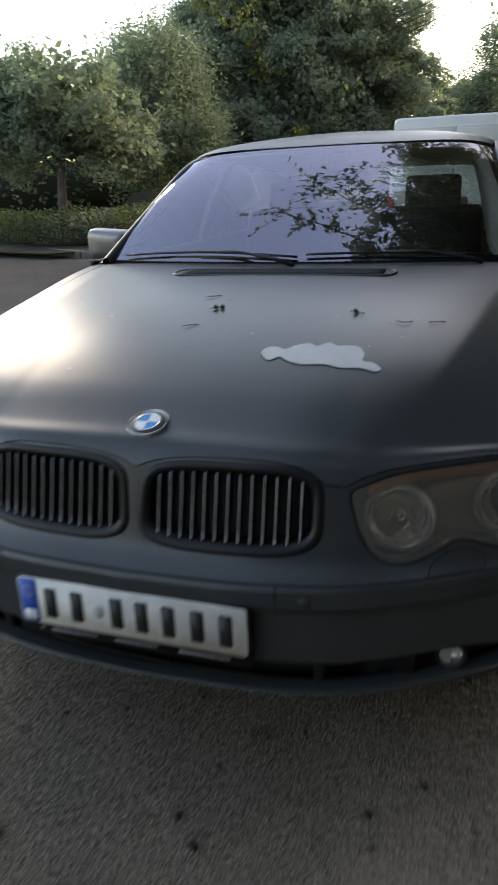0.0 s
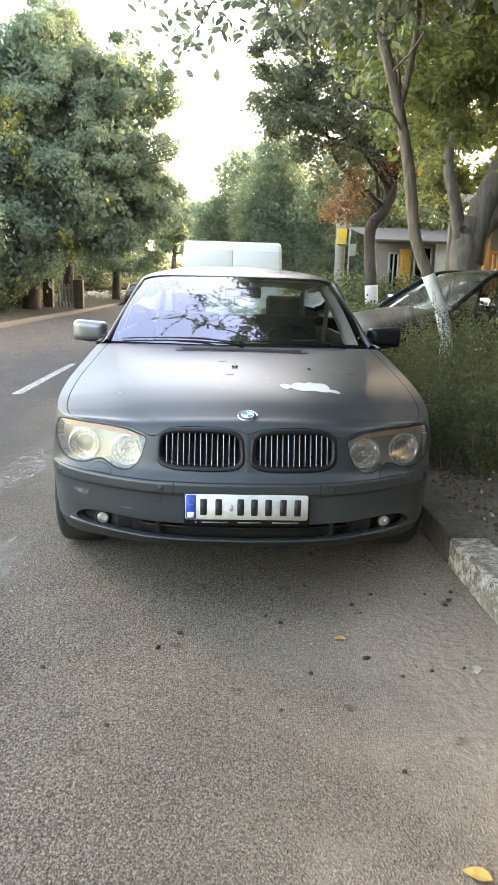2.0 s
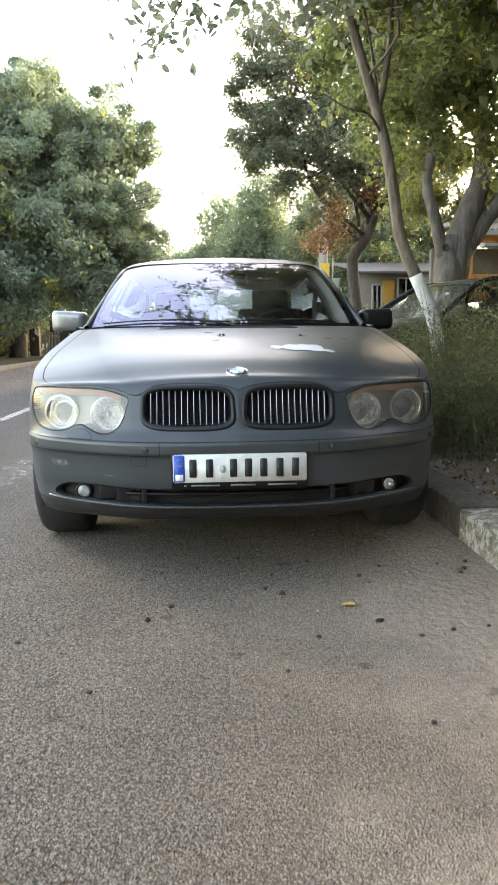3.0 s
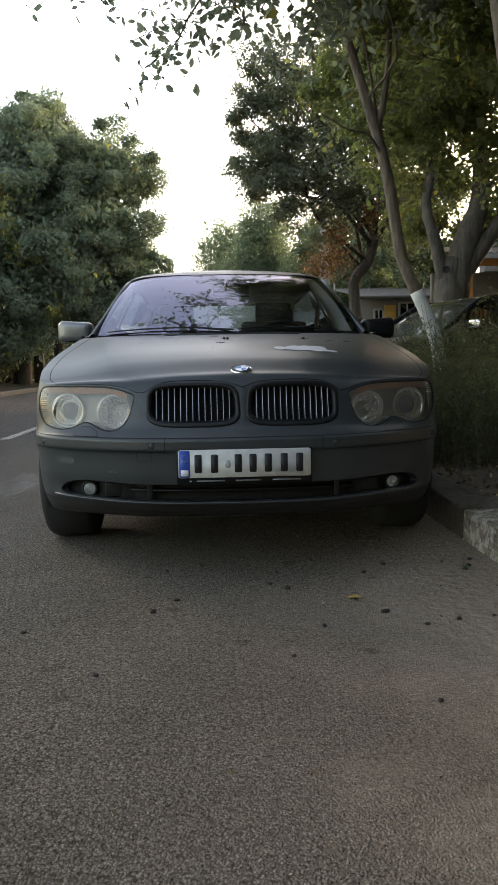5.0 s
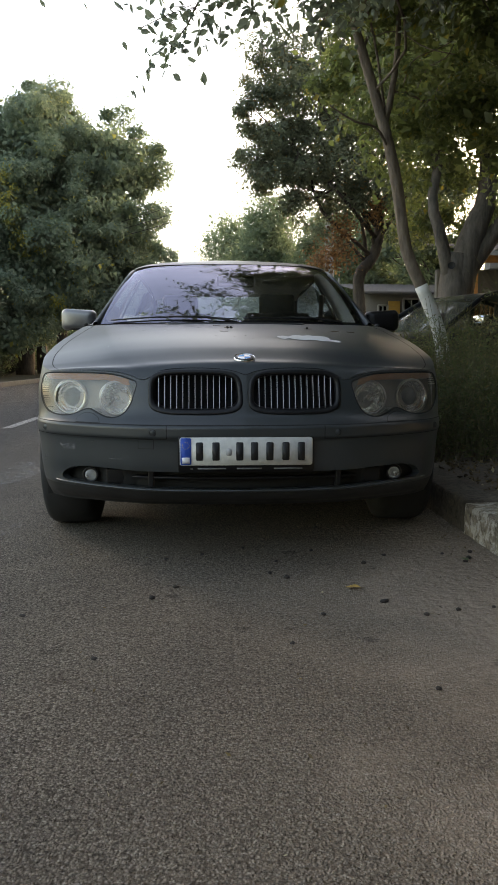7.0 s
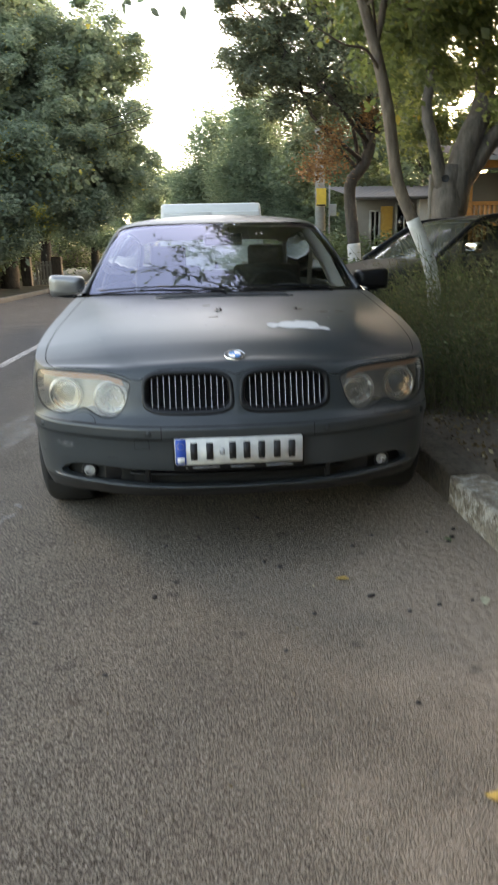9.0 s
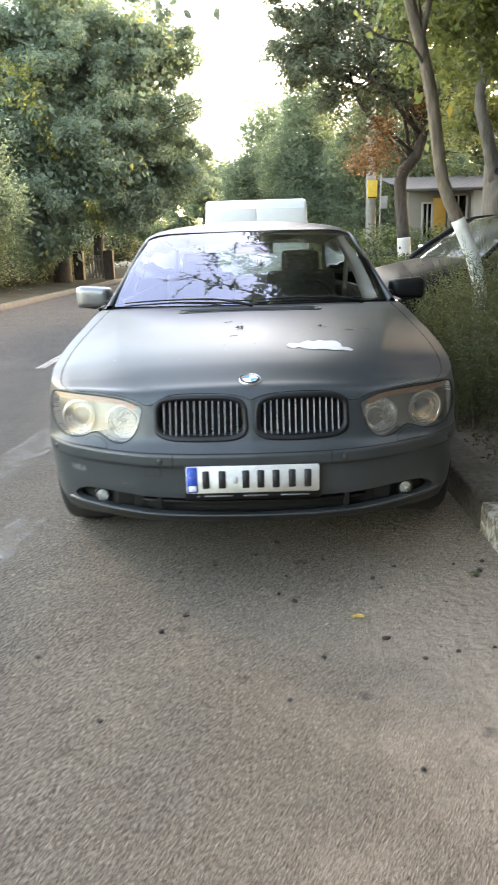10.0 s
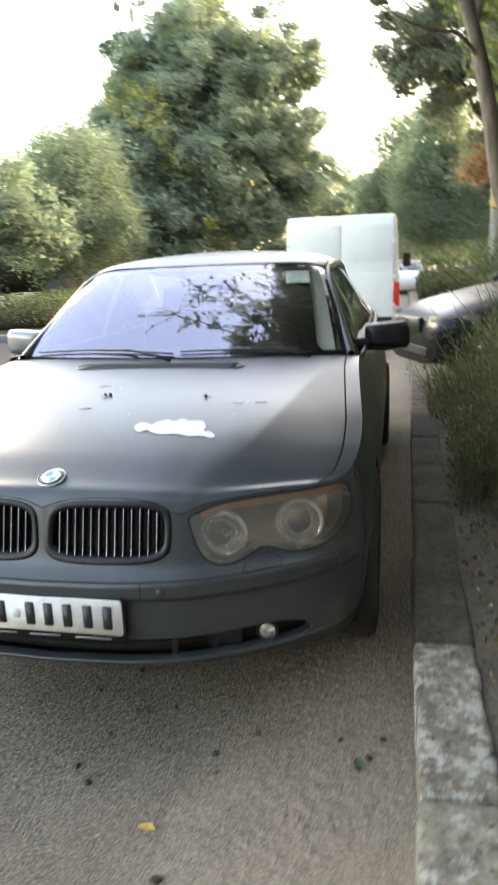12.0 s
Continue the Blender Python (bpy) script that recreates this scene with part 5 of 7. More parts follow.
kerb = thing("kerb", "chipped pale concrete kerb with flaking limewash", "kerb", kind="structure")
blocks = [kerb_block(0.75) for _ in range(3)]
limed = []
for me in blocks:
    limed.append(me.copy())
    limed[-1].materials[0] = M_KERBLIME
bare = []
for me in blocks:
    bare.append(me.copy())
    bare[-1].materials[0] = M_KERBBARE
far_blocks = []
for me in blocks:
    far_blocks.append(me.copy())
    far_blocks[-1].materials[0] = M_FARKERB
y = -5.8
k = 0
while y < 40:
    # stones beyond y = 0.4 keep the dirty copy with shade in its colour
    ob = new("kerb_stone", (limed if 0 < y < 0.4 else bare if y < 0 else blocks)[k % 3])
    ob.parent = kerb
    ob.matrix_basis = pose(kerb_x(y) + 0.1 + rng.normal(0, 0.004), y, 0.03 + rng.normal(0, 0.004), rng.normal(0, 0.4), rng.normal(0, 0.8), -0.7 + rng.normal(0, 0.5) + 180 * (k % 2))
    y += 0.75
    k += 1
far_kerb = thing("far_kerb", "grey concrete kerb across the road", "kerb", kind="structure")
fk = [(-12.0, 14.6), (-9.0, 13.6), (-7.4, 12.7), (-6.75, 14.0), (-6.62, 17.0), (-6.64, 30.0), (-6.7, 50.0), (-6.75, 90.0)]
line = spline([(a, b, 0) for a, b in fk], 110)
for i in range(len(line) - 1):
    a, b = Vector(line[i]), Vector(line[i + 1])
    d = (b - a)
    ob = new("kerb_stone", far_blocks[i % 3])
    ob.parent = far_kerb
    ob.matrix_basis = Matrix.Translation((a + b) / 2 + Vector((0, 0, 0.02))) @ pose(0, 0, 0, 0, 0, math.degrees(math.atan2(-d.x, d.y))) @ Matrix.Diagonal((1, d.length / 0.75, 1, 1))
# lane dashes: worn paint
for y0, y1 in ((6.0, 9.5), (15.5, 19.0), (25, 28.5), (34.5, 38)):
    n = 60
    pv = []
    for j in range(n + 1):
        y = y0 + (y1 - y0) * j / n
        w = 0.06
        pv += [(-2.645 - w + 0.006 * noise.noise((y * 9, 0, 0)), y, 0.004), (-2.645 + w + 0.006 * noise.noise((y * 9, 5, 0)), y, 0.004)]
    tagged(part("lane_dash", (pv, grid_faces(n + 1, 2, True)), M_LINE), "worn white lane marking on the asphalt", "road marking", "lane markings", "structure")


def blotch(name, cx, cy, rx, ry, seed, mat, label, cat, n=40, z=0.004):
    pts = []
    for k in range(n):
        a = 2 * math.pi * k / n
        r = 1 + 0.45 * noise.noise((math.cos(a) * 1.6 + seed, math.sin(a) * 1.6, seed)) + 0.2 * noise.noise((math.cos(a) * 5, math.sin(a) * 5, seed))
        pts.append((cx + rx * r * math.cos(a), cy + ry * r * math.sin(a), z))
    tagged(part(name, (pts, [tuple(range(n))]), mat, flat=True), label, cat, kind="structure")


M_CHALK = faded("chalky_stain", (0.22, 0.216, 0.208), 9, 0.46, 0.72)
blotch("stain", -1.2, 0.6, 0.10, 0.34, 3.1, M_CHALK, "pale chalky stain on the asphalt", "stain")
blotch("stain", -1.6, 2.3, 0.16, 0.7, 5.2, M_CHALK, "pale chalky scrape on the asphalt", "stain")

M_OIL = faded("oily_smudge", (0.055, 0.05, 0.044), 22, 0.42, 0.85)
for i, (x, y, s) in enumerate(((-0.28, -0.3, 0.045), (-0.05, -0.62, 0.05), (0.33, -0.72, 0.05), (0.5, 0.0, 0.04), (-0.6, -0.75, 0.06), (0.12, -1.15, 0.05), (0.66, -0.9, 0.045), (-0.4, 0.1, 0.04), (0.2, 0.25, 0.05), (-0.9, -1.2, 0.06))):
    blotch("stain", x, y, s * 0.62, s * 0.5, 7.0 + i, M_OIL, "small dark oily smudge on the asphalt", "stain", 26)

# ---------------------------------------------------------------- leaves and trees
def leaf_mesh(name, pos, size, droop=0.5, aspect=0.5, seed=0, material=None, fine=False, facing=None):
    """Leaves at the given places, each a small folded blade of its own."""
    r = np.random.default_rng(seed)
    n = len(pos)
    d = r.normal(size=(n, 3))
    d[:, 2] = d[:, 2] * 0.6 - droop
    if facing is not None:
        d -= facing * (d * facing).sum(1)[:, None]
    d /= np.linalg.norm(d, axis=1)[:, None] + 1e-9
    s = np.cross(d, r.normal(size=(n, 3)) if facing is None else facing)
    s /= np.linalg.norm(s, axis=1)[:, None] + 1e-9
    u = np.cross(s, d)
    ln = size * r.uniform(0.6, 1.3, n)[:, None]
    w = ln * aspect * 0.5
    if fine:
        rows = [(0, 0, 0), (0.28, 0.85, -0.02), (0.28, 0, 0.04), (0.28, -0.85, -0.02), (0.62, 0.9, -0.05), (0.62, 0, 0.0), (0.62, -0.9, -0.05), (1.0, 0, -0.12)]
        faces = [(0, 2, 1), (0, 3, 2), (1, 2, 5, 4), (2, 3, 6, 5), (4, 5, 7), (5, 6, 7)]
    else:
        rows = [(0, 0, 0), (0.45, 1, 0.07), (1.0, 0, -0.05), (0.45, -1, 0.07)]
        faces = [(0, 2, 1), (0, 3, 2)]
    k = len(rows)
    co = np.empty((n, k, 3))
    for j, (a, b, c) in enumerate(rows):
        co[:, j] = pos + d * ln * a + s * w * b + u * ln * c
    pat = [i for f in faces for i in f]
    per = np.array(pat)
    loops = (np.arange(n)[:, None] * k + per[None, :]).ravel()
    tot = np.tile([len(f) for f in faces], n)
    st = np.concatenate([[0], np.cumsum(tot)[:-1]])
    me = bpy.data.meshes.new(name)
    me.vertices.add(n * k)
    me.vertices.foreach_set("co", co.ravel())
    me.loops.add(len(loops))
    me.loops.foreach_set("vertex_index", loops)
    me.polygons.add(len(tot))
    me.polygons.foreach_set("loop_start", st)
    me.polygons.foreach_set("loop_total", tot)
    me.update(calc_edges=True)
    me.validate()
    if material:
        me.materials.append(material)
    if fine:
        me.shade_smooth()
    return me


def crown_points(blobs, n, seed, clump=0.28, per=26, hollow=0.55):
    """Places for leaves: clumps spread through soft blobs, denser outwards, with gaps between."""
    r = np.random.default_rng(seed)
    vol = np.array([b[3] * b[4] * b[5] for b in blobs]) ** 0.7
    share = vol / vol.sum()
    out = []
    for b, sh in zip(blobs, share):
        m = max(3, int(n * sh / per))
        q = r.normal(size=(m, 3))
        q /= np.linalg.norm(q, axis=1)[:, None]
        rad = hollow + (1 - hollow) * r.random(m) ** 0.6
        rad *= 1 + 0.18 * np.array([noise.noise(Vector(p) * 2.3 + Vector((seed, 0, 0))) for p in q])
        c = np.array(b[:3]) + q * rad[:, None] * np.array(b[3:6])
        spread = clump * r.uniform(0.6, 1.5, m)
        pts = c[:, None, :] + np.clip(r.normal(size=(m, per, 3)), -1.7, 1.7) * spread[:, None, None] * np.array((1, 1, 0.75))
        out.append(pts.reshape(-1, 3))
    return np.vstack(out)


def lobed_points(blobs, n, seed, lobe, deep=0.72):
    """Places for leaves on many small rounded boughs that stand out from the blobs, and the way each leaf faces."""
    r = np.random.default_rng(seed)
    size = np.array([[b[3], b[4], b[5]] for b in blobs])
    many = np.maximum(5, (1.9 * (size.mean(1) / lobe) ** 2).astype(int))
    total = many.sum()
    per = max(10, int(n / total))
    pts, way = [], []
    for b, m in zip(blobs, many):
        q = r.normal(size=(m, 3))
        q /= np.linalg.norm(q, axis=1)[:, None]
        rad = r.uniform(deep, 1.04, m)
        c = np.array(b[:3]) + q * rad[:, None] * np.array(b[3:6])
        ls = lobe * r.uniform(0.55, 1.35, m)
        d = r.normal(size=(m, per, 3))
        d[..., 2] += 0.25
        d /= np.linalg.norm(d, axis=2)[..., None]
        k = 0.35 + 0.65 * r.random((m, per)) ** 0.6
        k *= np.where(r.random((m, per)) < 0.2, r.uniform(1.0, 1.75, (m, per)), 1.0)
        p = c[:, None, :] + d * (k * ls[:, None])[..., None] * np.array((1.0, 1.0, 0.72))
        f = 0.55 * d + 0.35 * q[:, None, :] + np.array((0, 0, 0.45)) + r.normal(size=(m, per, 3)) * 0.48
        f /= np.linalg.norm(f, axis=2)[..., None]
        pts.append(p.reshape(-1, 3))
        way.append(f.reshape(-1, 3))
    return np.vstack(pts), np.vstack(way)


def limb(a, b, r0, r1, seed, n=9, bend=0.18, sides=7):
    r = np.random.default_rng(seed)
    a, b = np.array(a, float), np.array(b, float)
    ln = np.linalg.norm(b - a)
    mid1 = a + (b - a) * 0.33 + r.normal(size=3) * ln * bend * 0.5 + np.array((0, 0, ln * 0.06))
    mid2 = a + (b - a) * 0.68 + r.normal(size=3) * ln * bend * 0.4 + np.array((0, 0, ln * 0.04))
    p = spline([a, mid1, mid2, b], n)
    return tube(p, np.linspace(r0, r1, n), sides), p


def tree(name, label, trunk, radii, blobs, n, size, leaf, bark, seed, white_to=None, per=26, clump=0.28, extra=None, aspect=0.5, droop=0.5, limbs=True, hollow=0.55, sides=12, inner=0.0, limb_most=20, lobe=0.6, deep=0.72):
    """A tapered trunk, limbs to every part of the crown, and a crown of single leaves."""
    t = thing(name, label, "tree")
    path = spline(trunk, 26)
    rad = np.interp(np.linspace(0, 1, 26), np.linspace(0, 1, len(radii)), radii)
    tv, tf = tube(path, rad, sides)
    tv = [tuple(np.array(v) + 0.10 * float(np.interp(i // sides, range(26), rad)) * noise.noise(Vector(v) * 5)) for i, v in enumerate(tv)]
    tr = part("trunk", (tv, tf), bark, t)
    if white_to:
        k = int(np.argmin(abs(path[:, 2] - white_to)))
        fine_path = spline(path[: k + 1], 20)
        wr = np.interp(np.linspace(0, k / 25, 20), np.linspace(0, 1, 26), rad) * 1.05 + 0.003
        part("limewash", tube(fine_path, wr, sides), M_LIME, tr, "white limewashed lower trunk")
    if limbs:
        for i, b in enumerate(blobs[:limb_most]):
            src = path[min(25, 14 + (i * 5) % 12)]
            vf, p = limb(src, np.array(b[:3]) + np.array((0, 0, 0.2 * b[5])), radii[-1] * 0.6, 0.012, seed + i)
            twigs = [vf]
            for j in range(3):
                e = p[4 + j] + np.random.default_rng(seed * 31 + i * 7 + j).normal(size=3) * np.array(b[3:6]) * 0.45
                twigs.append(limb(p[4 + j], e, radii[-1] * 0.25, 0.006, seed + i * 9 + j, sides=5)[0])
            part("limb", merge(*twigs), bark, t)
    if lobe:
        pts, way = lobed_points(blobs, n, seed, lobe, deep)
    else:
        pts, way = crown_points(blobs, n, seed, clump, per, hollow), None
    crown = new("crown", leaf_mesh("crown", pts, size, droop, aspect, seed, leaf, facing=way))
    crown.parent = t
    if inner:
        core = [(*b[:3], b[3] * 0.74, b[4] * 0.74, b[5] * 0.74) for b in blobs]
        c3 = new("inner_crown", leaf_mesh("inner_crown", crown_points(core, int(n * inner * 1.8), seed + 3, clump, per, 0.1), size * 1.7, droop, 0.6, seed + 3, leaf))
        c3.parent = t
    if extra:
        for eb, en, em, nm in extra:
            c2 = new(nm, leaf_mesh(nm, crown_points(eb, en, seed + 5, clump * 0.5, per, 0.1), size * 0.9, droop, aspect, seed + 5, em))
            c2.parent = t
    return t


# slender leaning street tree with limewashed foot
tree("street_tree", "slender leaning street tree with limewashed trunk foot", [(2.17, 4.2, 0.25), (2.17, 4.2, 0.78), (2.11, 4.2, 1.13), (1.94, 4.2, 1.52), (1.80, 4.2, 1.8), (1.74, 4.2, 2.02), (1.68, 4.2, 2.4), (1.60, 4.22, 2.8), (1.52, 4.25, 3.1), (1.40, 4.28, 3.5), (1.22, 4.3, 4.1), (1.1, 4.3, 4.9)],
     [0.064, 0.060, 0.056, 0.046, 0.022], [(1.2, 3.9, 4.6, 0.9, 0.9, 0.7), (2.0, 4.5, 4.7, 1.1, 1.0, 0.8), (2.9, 4.6, 4.2, 1.0, 1.0, 0.8), (1.7, 3.3, 4.5, 0.9, 0.8, 0.6), (2.7, 3.6, 4.1, 0.8, 0.8, 0.6), (2.4, 5.3, 3.7, 1.0, 0.9, 0.8), (3.3, 5.4, 3.4, 0.8, 0.8, 0.7), (3.3, 2.7, 4.7, 1.1, 1.0, 0.6), (2.3, 1.7, 4.9, 1.0, 1.0, 0.6), (3.5, 1.0, 4.7, 1.1, 1.1, 0.6), (2.4, -0.1, 4.9, 1.1, 1.1, 0.6), (1.6, 2.6, 5.2, 0.9, 1.0, 0.6), (0.95, 3.4, 4.9, 0.9, 1.2, 0.6), (1.0, 4.7, 5.5, 1.0, 1.2, 0.6), (0.9, 2.2, 4.7, 0.7, 0.9, 0.5), (4.3, 2.2, 4.5, 1.2, 1.2, 0.8), (2.0, 1.1, 4.4, 1.0, 1.0, 0.5), (2.0, 0.0, 4.5, 1.0, 0.9, 0.5), (2.3, 3.4, 5.6, 1.5, 1.6, 0.7), (3.4, 4.2, 5.6, 1.4, 1.6, 0.8)],
     96000, 0.08, M_LEAF_C, M_BARK, 11, white_to=1.52, limb_most=6, inner=0.025, lobe=0.3, deep=0.35)
part("limb", tube(spline([(1.53, 4.25, 3.06), (1.60, 4.26, 3.35), (1.66, 4.28, 3.9), (1.64, 4.3, 4.8)], 16), np.linspace(0.036, 0.014, 16), 9), M_BARK, bpy.data.objects["street_tree"])
part("limb", tube(spline([(1.60, 4.24, 2.82), (1.42, 4.1, 3.0), (1.2, 4.0, 3.02), (0.95, 3.9, 3.12)], 12), np.linspace(0.016, 0.006, 12), 7), M_BARK, bpy.data.objects["street_tree"])
# crooked dark tree with a withered branch
tree("crooked_tree", "crooked dark-barked tree with withered brown leaves, limewashed foot", [(3.66, 14.5, 0.25), (3.6, 14.5, 0.9), (3.55, 14.5, 1.55), (3.46, 14.5, 2.4), (3.47, 14.5, 2.9), (3.78, 14.5, 3.3), (3.93, 14.5, 3.9), (3.84, 14.5, 4.8), (3.9, 14.5, 5.4)],
     [0.165, 0.145, 0.14, 0.12, 0.09], [(2.2, 14.3, 6.2, 1.6, 1.6, 1.2), (3.4, 14.8, 6.8, 1.8, 1.8, 1.3), (4.8, 14.6, 6.2, 1.7, 1.8, 1.4), (1.5, 14.0, 5.2, 1.0, 1.2, 0.8), (2.9, 13.6, 5.2, 1.2, 1.2, 0.9), (4.9, 14.0, 4.6, 1.1, 1.2, 0.8), (4.7, 14.2, 3.7, 0.7, 0.8, 0.45), (3.4, 15.0, 8.2, 1.5, 1.5, 1.0), (1.2, 14.0, 6.0, 0.8, 1.1, 0.8), (1.8, 13.5, 7.0, 1.2, 1.2, 0.9), (2.8, 14.2, 4.7, 0.9, 0.8, 0.6), (1.9, 14.0, 4.7, 0.6, 0.7, 0.5), (2.5, 14.2, 4.1, 0.6, 0.6, 0.4), (1.5, 14.0, 5.7, 0.7, 0.9, 0.7), (3.6, 14.0, 5.0, 1.0, 0.7, 0.7), (5.0, 14.0, 7.6, 1.8, 1.6, 1.2), (1.05, 14.0, 5.2, 0.6, 0.8, 0.6), (0.9, 14.0, 6.3, 0.7, 0.9, 0.8), (1.3, 14.2, 7.4, 0.9, 1.0, 0.8), (1.7, 14.0, 4.4, 0.5, 0.6, 0.35)],
     84000, 0.09, M_LEAF_GREY, M_BARKDARK, 23, white_to=1.55, lobe=0.3, deep=0.3,
     extra=[([(2.75, 13.8, 3.25, 0.42, 0.4, 0.42), (2.4, 13.8, 3.1, 0.2, 0.3, 0.2), (2.95, 13.9, 3.8, 0.3, 0.3, 0.3), (3.75, 14.0, 4.3, 0.2, 0.3, 0.35)], 2400, M_LEAF_BROWN, "withered_foliage")])
# old forked tree
tree("forked_tree", "old forked tree with mottled bark and a knot hole", [(4.2, 9.5, 0.2), (4.14, 9.5, 1.0), (4.1, 9.5, 1.7), (4.08, 9.5, 2.3), (4.1, 9.5, 2.65)],
     [0.36, 0.29, 0.27, 0.28, 0.2], [(3.0, 9.2, 6.0, 1.5, 1.3, 1.1), (4.4, 9.6, 6.4, 1.7, 1.6, 1.2), (5.8, 9.6, 5.6, 1.4, 1.5, 1.2), (3.6, 9.0, 4.9, 0.9, 1.0, 0.6), (5.2, 8.8, 4.7, 1.0, 1.0, 0.6), (2.3, 9.2, 5.2, 0.8, 0.9, 0.7), (3.6, 9.9, 4.2, 1.0, 0.5, 0.5), (4.9, 9.9, 4.0, 0.9, 0.5, 0.5), (5.0, 10.2, 3.35, 0.9, 0.4, 0.35), (3.7, 10.3, 3.4, 0.8, 0.4, 0.35), (6.3, 10.0, 3.9, 0.9, 0.7, 0.6), (3.4, 8.4, 7.2, 1.6, 1.6, 1.1), (5.4, 8.6, 7.0, 1.8, 1.6, 1.2), (4.4, 7.4, 5.6, 1.3, 1.1, 0.8)],
     66000, 0.09, M_LEAF_C, M_BARKOLD, 37, limbs=False, inner=0.08, lobe=0.36, deep=0.4)
old = bpy.data.objects["forked_tree"]
for i, (pts, r0, r1) in enumerate((([(3.98, 9.45, 2.2), (3.78, 9.4, 2.95), (3.62, 9.4, 3.5), (3.72, 9.4, 4.2), (3.7, 9.4, 5.0), (3.2, 9.3, 5.8)], 0.12, 0.03),
                                   ([(4.14, 9.5, 1.9), (4.34, 9.5, 2.9), (4.6, 9.5, 3.6), (4.6, 9.6, 4.6), (4.5, 9.6, 6.0)], 0.27, 0.04),
                                   ([(4.25, 9.5, 2.3), (4.7, 9.5, 2.95), (5.0, 9.5, 3.3), (5.6, 9.6, 4.0), (5.9, 9.6, 5.2)], 0.19, 0.03),
                                   ([(4.55, 9.5, 3.8), (4.9, 9.3, 4.2), (5.3, 9.0, 4.7)], 0.05, 0.02), ([(3.68, 9.4, 4.0), (3.3, 9.2, 4.5), (2.5, 9.2, 5.2)], 0.05, 0.02))):
    p = spline(pts, 14)
    part("limb", tube(p, np.linspace(r0, r1, 14), 9), M_BARKOLD, old)
part("knot_hole", bowl((3.93, 9.222, 2.42), (-0.45, -1, 0.1), 0.062, 0.02, 16, 3), M_DARK, old)

# thin tree close to the kerb, whose branches hang over the bonnet
def near_tree():
    t = thing("plum_tree", "thin young fruit tree with hanging leafy branches", "tree")
    path = spline([(1.69, 0.92, 0.15), (1.67, 0.92, 0.7), (1.595, 0.92, 1.3), (1.455, 0.92, 2.0), (1.37, 0.95, 2.6), (1.33, 1.1, 3.2), (1.3, 1.4, 3.9)], 24)
    tr = part("trunk", tube(path, np.linspace(0.047, 0.036, 24), 12), M_BARK, t)
    part("limewash", tube(spline(path[:6], 12), np.linspace(0.054, 0.052, 12), 12), M_LIME, tr, "white limewashed lower trunk")
    r = np.random.default_rng(5)
    ends = [(-0.62, 0.35, 2.42), (-0.30, 0.55, 2.22), (0.0, 0.3, 2.35), (0.15, 0.7, 2.5), (0.45, 0.3, 2.55), (0.3, 0.9, 2.75), (0.8, 0.5, 2.6), (1.1, 0.3, 2.8), (1.9, 0.6, 2.7), (2.2, 1.0, 2.9), (2.0, 1.5, 3.0), (1.4, 1.6, 3.2), (0.8, 1.5, 3.2), (0.2, 1.3, 3.1),
            (0.5, 0.1, 2.35), (0.35, 0.5, 2.3), (0.7, 0.2, 2.5), (0.55, 0.8, 2.5), (0.9, 0.7, 2.55), (-0.3, 1.1, 3.0), (0.9, 1.0, 3.5), (1.7, 0.9, 3.6), (0.0, 1.8, 3.3), (0.6, 2.1, 3.4), (1.3, 2.2, 3.5), (1.9, 2.1, 3.3), (-0.2, 2.4, 3.4)]
    leaves, twigs = [], []
    for i, e in enumerate(ends):
        e = (-0.13 + 1.6 * (e[0] + 0.13), -2.76 + 1.6 * (e[1] + 2.76), 0.87 + 1.6 * (e[2] - 0.87))
        src = path[17 + (i * 3) % 7]
        p = spline([src, src * 0.6 + np.array(e) * 0.4 + np.array((0, 0, 0.35)), src * 0.25 + np.array(e) * 0.75 + np.array((0, 0, 0.28)), np.array(e)], 16)
        p[1:-1] += r.normal(size=(14, 3)) * 0.012
        part("branch", tube(p, np.linspace(0.022, 0.004, 16), 6), M_BARK, t)
        for j in range(4, 16):
            for _ in range(5):
                if r.random() < 0.25:
                    continue
                d = r.normal(size=3) * np.array((0.24, 0.24, 0.12)) + np.array((-0.07, 0, -0.18))
                q = spline([p[j], p[j] + d * 0.5 + np.array((0, 0, 0.02)), p[j] + d], 7)
                twigs.append(tube(q, np.linspace(0.0028, 0.0012, 7), 4, False))
                for s in range(1, 7):
                    leaves.append(q[s] + r.normal(size=3) * 0.012)
                    if r.random() < 0.6:
                        leaves.append(q[s] + r.normal(size=3) * 0.02)
    tagged(part("twig_growth", merge(*twigs), M_BARK, t), kind="stuff")
    canopy = [(1.1, 0.7, 4.0, 0.85, 0.8, 0.4), (1.9, -0.3, 4.0, 0.9, 0.8, 0.4), (2.3, 1.2, 4.1, 0.9, 0.9, 0.45), (1.0, -0.7, 4.2, 0.9, 0.8, 0.4), (2.0, -1.6, 4.1, 1.0, 0.9, 0.45), (0.7, 1.7, 4.6, 0.8, 0.8, 0.4), (1.4, 2.5, 4.7, 0.9, 0.8, 0.4), (0.45, 0.1, 4.4, 0.6, 0.7, 0.3), (1.2, -1.6, 4.3, 0.8, 0.8, 0.4)]
    for i, b in enumerate(canopy):
        part("branch", limb(path[18 + i % 6], b[:3], 0.024, 0.006, 200 + i)[0], M_BARK, t)
    cp, cw = lobed_points(canopy, 44000, 41, 0.26, 0.3)
    top = new("crown", leaf_mesh("crown", cp, 0.085, 0.5, 0.5, 42, M_LEAF_NEAR, facing=cw))
    top.parent = t
    crown = new("foliage", leaf_mesh("foliage", np.array(leaves), 0.078, 0.75, 0.5, 3, M_LEAF_NEAR, True))
    crown.parent = t
    return t


